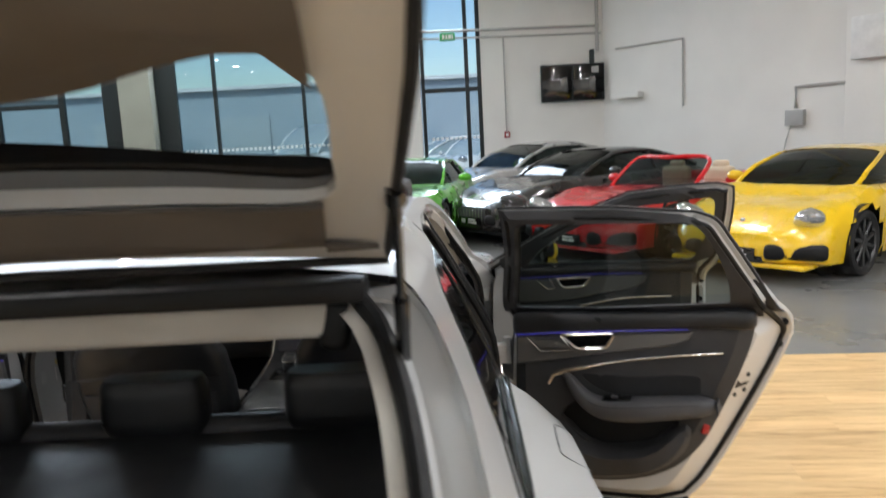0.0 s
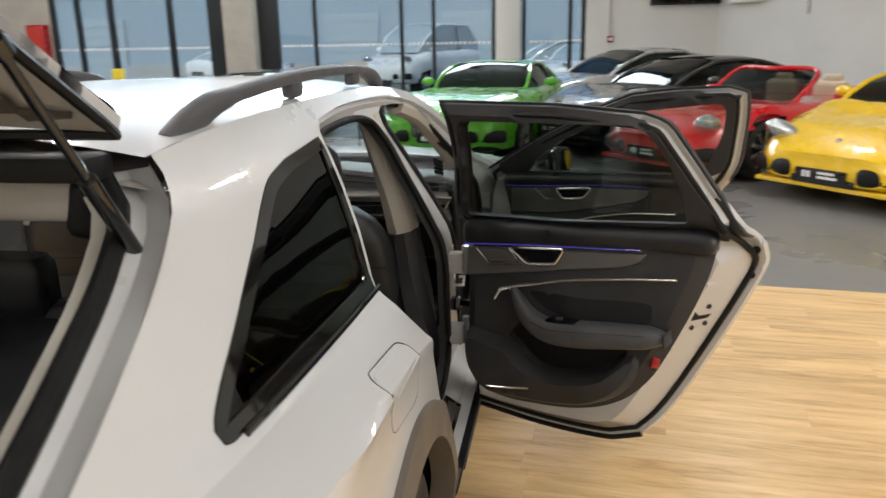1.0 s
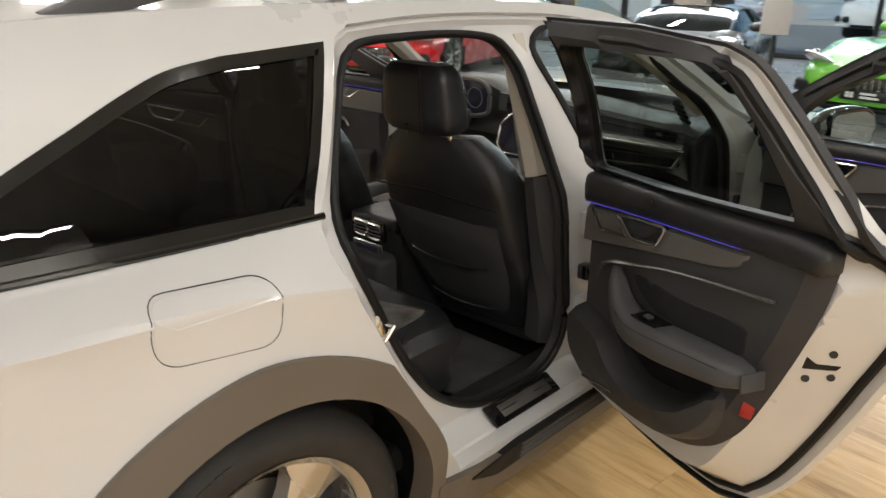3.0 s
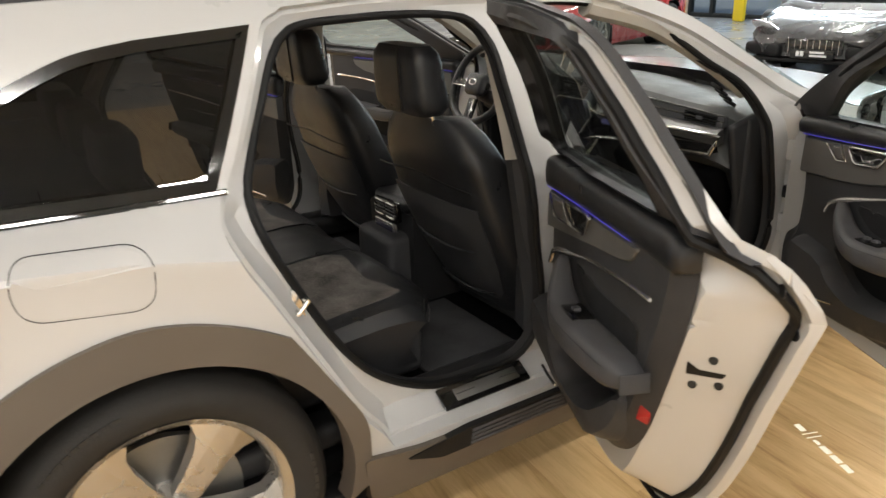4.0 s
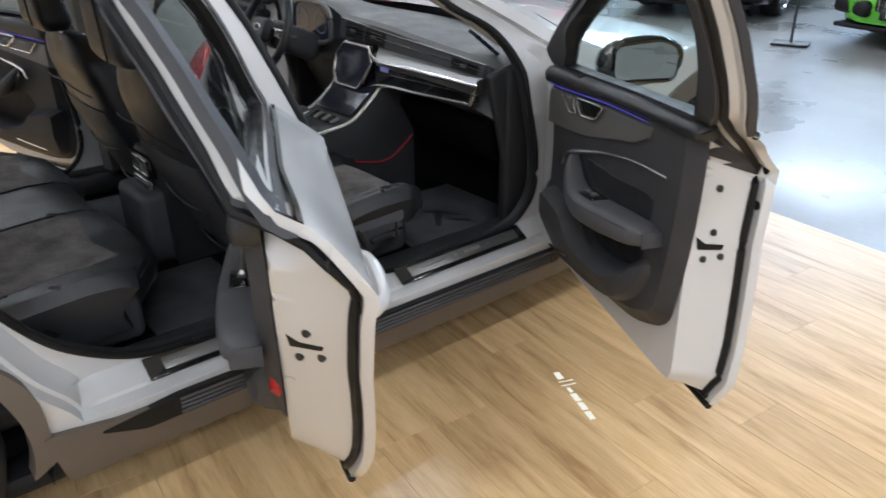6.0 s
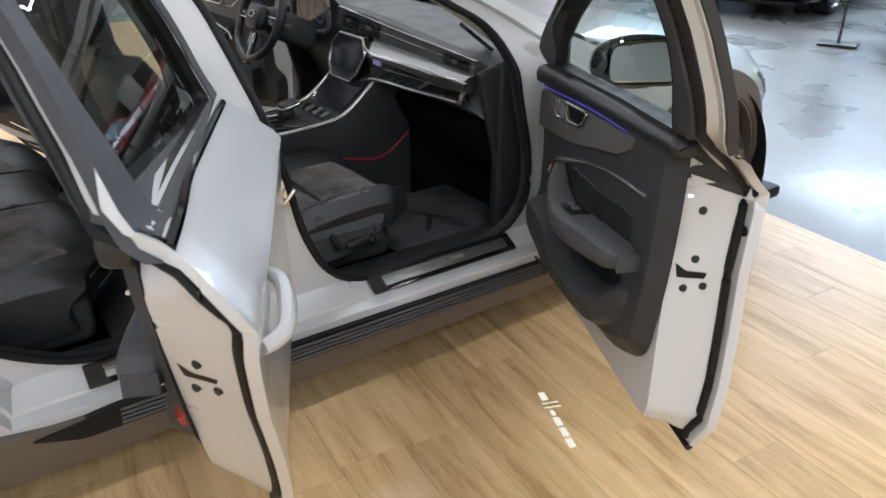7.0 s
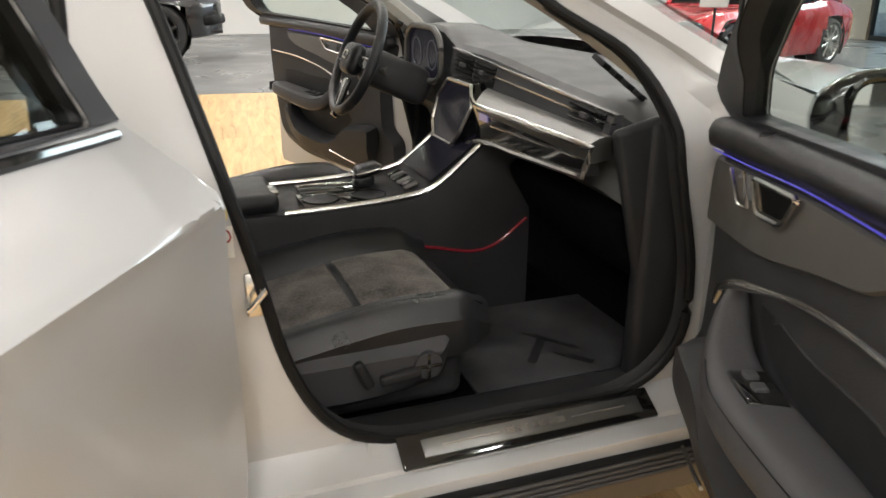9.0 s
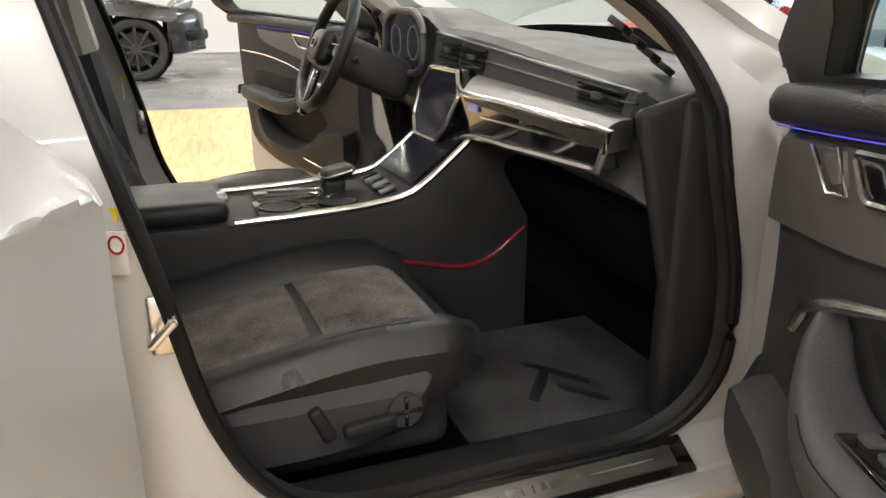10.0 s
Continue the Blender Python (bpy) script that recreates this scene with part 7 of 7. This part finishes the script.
            part("grille_bar", bm, CHROME, gr)
    bm = bmesh.new()
    rbox(bm, 0, 0, 0, W * 0.80, 0.30, 0.05, 0.02)
    part("front_splitter", bm, coat if light == "round" else RUBBER, o, at=pose(0, 0.16, 0.19 if not suv else 0.45))
    if plate:
        pl = solid("plate", 0, -0.03, nose * 0.62, 0.52, 0.016, 0.115, GLOSSBLK, o, 0.004)
        PW = surface("plate_mark", (0.75, 0.75, 0.75), 0.5)
        for dx, w, dz_, h in ((-0.17, 0.035, 0, 0.06), (-0.12, 0.04, 0, 0.06), (0.06, 0.17, 0.02, 0.024), (0.075, 0.20, -0.02, 0.024)):
            solid("plate_mark", dx, -0.010, dz_, w, 0.004, h, PW, pl)
    solid("badge", 0, L * 0.045, nose + (hood - nose) * 0.36, 0.05, 0.04, 0.05, CHROME, o, 0.01)
    return o


CAR_LAMP = surface("lamp_lens", (0.55, 0.56, 0.57), 0.08, 0.75, 0.5, 25, 60, 0.05, coat=1.0)


def facing(x, y, hx, hy):
    """Pose of a car whose nose is at x, y and which faces (hx, hy)."""
    return pose(x, y, 0, 0, 0, math.degrees(math.atan2(hx, -hy)))


show_car("show_car_yellow", "bright yellow sports coupe with black air intakes", facing(3.62, 6.18, -0.78, -0.62), paint("yellow_paint", (0.80, 0.52, 0.005)), L=4.5, W=1.88, H=1.29, hood=0.80, nose=0.50, light="round", cab=(0.27, 0.92), rimmat=RIMDARK, group="cars along the wall")
show_car("show_car_red_open", "red open sports car with beige seats", facing(2.15, 7.75, -0.80, -0.60), paint("red_paint", (0.52, 0.008, 0.012)), L=4.5, W=1.92, H=1.18, kind="open", hood=0.80, nose=0.50, cab=(0.36, 0.9), light="round", group="cars along the wall")
show_car("show_car_dark", "dark grey grand tourer with a chrome grille", facing(1.05, 9.75, -0.82, -0.57), paint("dark_paint", (0.030, 0.028, 0.026), 0.3), L=4.7, W=1.94, H=1.30, hood=0.86, nose=0.56, cab=(0.34, 0.94), light="slim", grille=STEELDK, group="cars along the wall")
show_car("show_car_silver", "silver coupe with a chrome grille", facing(0.35, 12.1, -0.85, -0.52), paint("silver_paint", (0.50, 0.50, 0.49), 0.35), L=4.6, W=1.94, H=1.40, hood=0.92, nose=0.60, cab=(0.32, 0.93), light="slim", grille=STEELDK, group="cars along the wall")
show_car("show_car_green", "green sports coupe with a black slatted grille", facing(-0.45, 8.55, -0.20, -0.98), paint("green_paint", (0.10, 0.42, 0.02), 0.1), L=4.5, W=1.98, H=1.28, hood=0.84, nose=0.56, cab=(0.42, 0.93), light="slim", grille=GLOSSBLK, group="cars facing the aisle")
show_car("show_car_grey", "dark grey wedge-shaped sports car", facing(-3.20, 8.90, 0.22, -0.97), paint("grey_paint_metallic", (0.05, 0.05, 0.052), 0.4), L=4.5, W=1.98, H=1.18, hood=0.74, nose=0.46, cab=(0.24, 0.90), light="slim", group="cars facing the aisle")
show_car("show_car_red", "deep red sports coupe with a black grille", facing(-6.95, 7.15, 0.30, -0.95), paint("deep_red_paint", (0.42, 0.008, 0.012)), L=4.6, W=1.96, H=1.30, hood=0.82, nose=0.54, cab=(0.38, 0.93), light="slim", group="cars facing the aisle")
show_car("show_car_suv", "black off-road car with dark multi-spoke wheels", facing(-11.2, 2.25, 0.0, 1.0), paint("black_paint", (0.008, 0.008, 0.009)), L=4.8, W=1.95, H=1.98, kind="suv", hood=1.15, nose=0.95, wr=0.44, axle=0.98, rimmat=RIMDARK, cab=(0.30, 0.99), light="round", plate=False)
# vehicles in the yard
YARDGLASS = surface("yard_glass", (0.30, 0.36, 0.40), 0.1, 0.0, 0.1, 2, 20, 0, coat=0.5)
WHITEV = paint("van_white", (0.72, 0.72, 0.72))
show_car("yard_van", "white panel van parked outside the glass", facing(-4.1, 21.0, -0.35, -0.94), WHITEV, L=5.0, W=1.95, H=2.15, kind="suv", hood=1.25, nose=0.9, wr=0.33, cab=(0.18, 0.99), plate=False, pane=YARDGLASS)
show_car("yard_car", "white estate parked outside the glass", facing(-1.2, 25.0, -0.95, -0.3), WHITEV, L=4.5, W=1.85, H=1.55, kind="suv", hood=0.95, nose=0.7, wr=0.33, cab=(0.25, 0.97), plate=False, group="cars in the yard", pane=YARDGLASS)
show_car("yard_car", "white hatchback parked outside the glass", facing(0.6, 22.0, -0.6, -0.8), WHITEV, L=4.2, W=1.8, H=1.48, kind="suv", hood=0.95, nose=0.7, wr=0.32, cab=(0.25, 0.97), plate=False, group="cars in the yard", pane=YARDGLASS)
show_car("yard_car", "white saloon parked outside the glass", facing(-9.0, 26.0, 0.9, -0.4), WHITEV, L=4.6, W=1.85, H=1.45, hood=0.9, nose=0.65, wr=0.33, cab=(0.28, 0.9), plate=False, group="cars in the yard", pane=YARDGLASS)

# price stand on the aisle
st = thing("display_stand", "slim grey display stand with a white sheet", "stand", pose(-1.40, 8.25, 0, 0, 0, 20))
solid("base", 0, 0, 0.012, 0.36, 0.26, 0.024, STEELDK, st, 0.006)
bm = bmesh.new()
cyl(bm, (0, 0, 0.02), (0, 0, 1.05), 0.014, seg=10)
part("pole", bm, STEELDK, st)
solid("sheet", 0, -0.01, 1.15, 0.30, 0.02, 0.42, GREYPAINT, st, 0.004, m=pose(0, 0, 0, -20, 0, 0))
st2 = copy_thing(st, pose(-5.0, 6.9, 0, 0, 0, 35))

# ---- wooden floor island of loose planks ----
isl = pose(2.0, 3.71, 0, 0, 0, -6.2)
island = thing("wood_island", "light oak vinyl plank floor under the car", "flooring", isl, kind="structure")
PW_, PL_ = 0.196, 1.36
bm = bmesh.new()
rbox(bm, 0, 0, 0.001, PL_ - 0.0007, PW_ - 0.0007, 0.008, 0.0006, 1)
first = part("plank", bm, OAK, island, at=pose(-1.0, -0.1, 0))
plank_mesh = first.data
count = 0
rng = random.Random(5)
XL, XR = -8.62, 3.5


def plank(x0, x1, y, turn):
    """One plank between two ends; whole ones share a mesh."""
    global count
    if x1 - x0 > PL_ - 0.01:
        o = first if count == 0 else new("plank", plank_mesh)
        o.parent = island
        o.matrix_basis = pose((x0 + x1) / 2, y, 0.0, 0, 0, turn)
        count += 1
    elif x1 - x0 > 0.06:
        bm = bmesh.new()
        rbox(bm, 0, 0, 0.001, x1 - x0 - 0.0007, PW_ - 0.0007, 0.008, 0.0006, 1)
        part("plank", bm, OAK, island, at=pose((x0 + x1) / 2, y, 0))


for r in range(38):
    y = -PW_ / 2 - r * PW_
    x = XL - rng.random() * PL_
    while x < XR:
        plank(max(x, XL), min(x + PL_, XR), y, 180 * rng.randint(0, 1))
        x += PL_
# light word thrown on the floor by the front door's lamp: plain strokes
a, b = Vector((1.14, 1.924)), Vector((1.406, 1.818))
ang = math.degrees(math.atan2((b - a).y, (b - a).x))
word = thing("floor_projection", "soft white light strokes thrown on the wooden floor", "projection", pose(a.x, a.y, 0.0065, 0, 0, ang))
ln = (b - a).length


def glyph(shape, x, w, h):
    if shape == "ring":
        return tube([(x, h / 2, 0), (x + w, h / 2, 0)], 0.011, False, 8, 0.1)
    if shape == "bar":
        return tube([(x + w / 2, 0, 0), (x + w / 2, h * 1.6, 0)], 0.0026, False, 6, 0.3)
    return tube([(x, h / 2, 0), (x + w, h / 2, 0)], 0.007, False, 8, 0.1)


x = 0.0
for shape, w in (("ring", 0.040), ("bar", 0.012), ("bar", 0.012), ("hook", 0.026), ("ring", 0.040), ("ring", 0.040), ("ring", 0.040)):
    v, f = glyph(shape, x, w, 0.034)
    mesh_part("light_stroke", v, f, FLOORGLOW, word)
    x += w + 0.0095
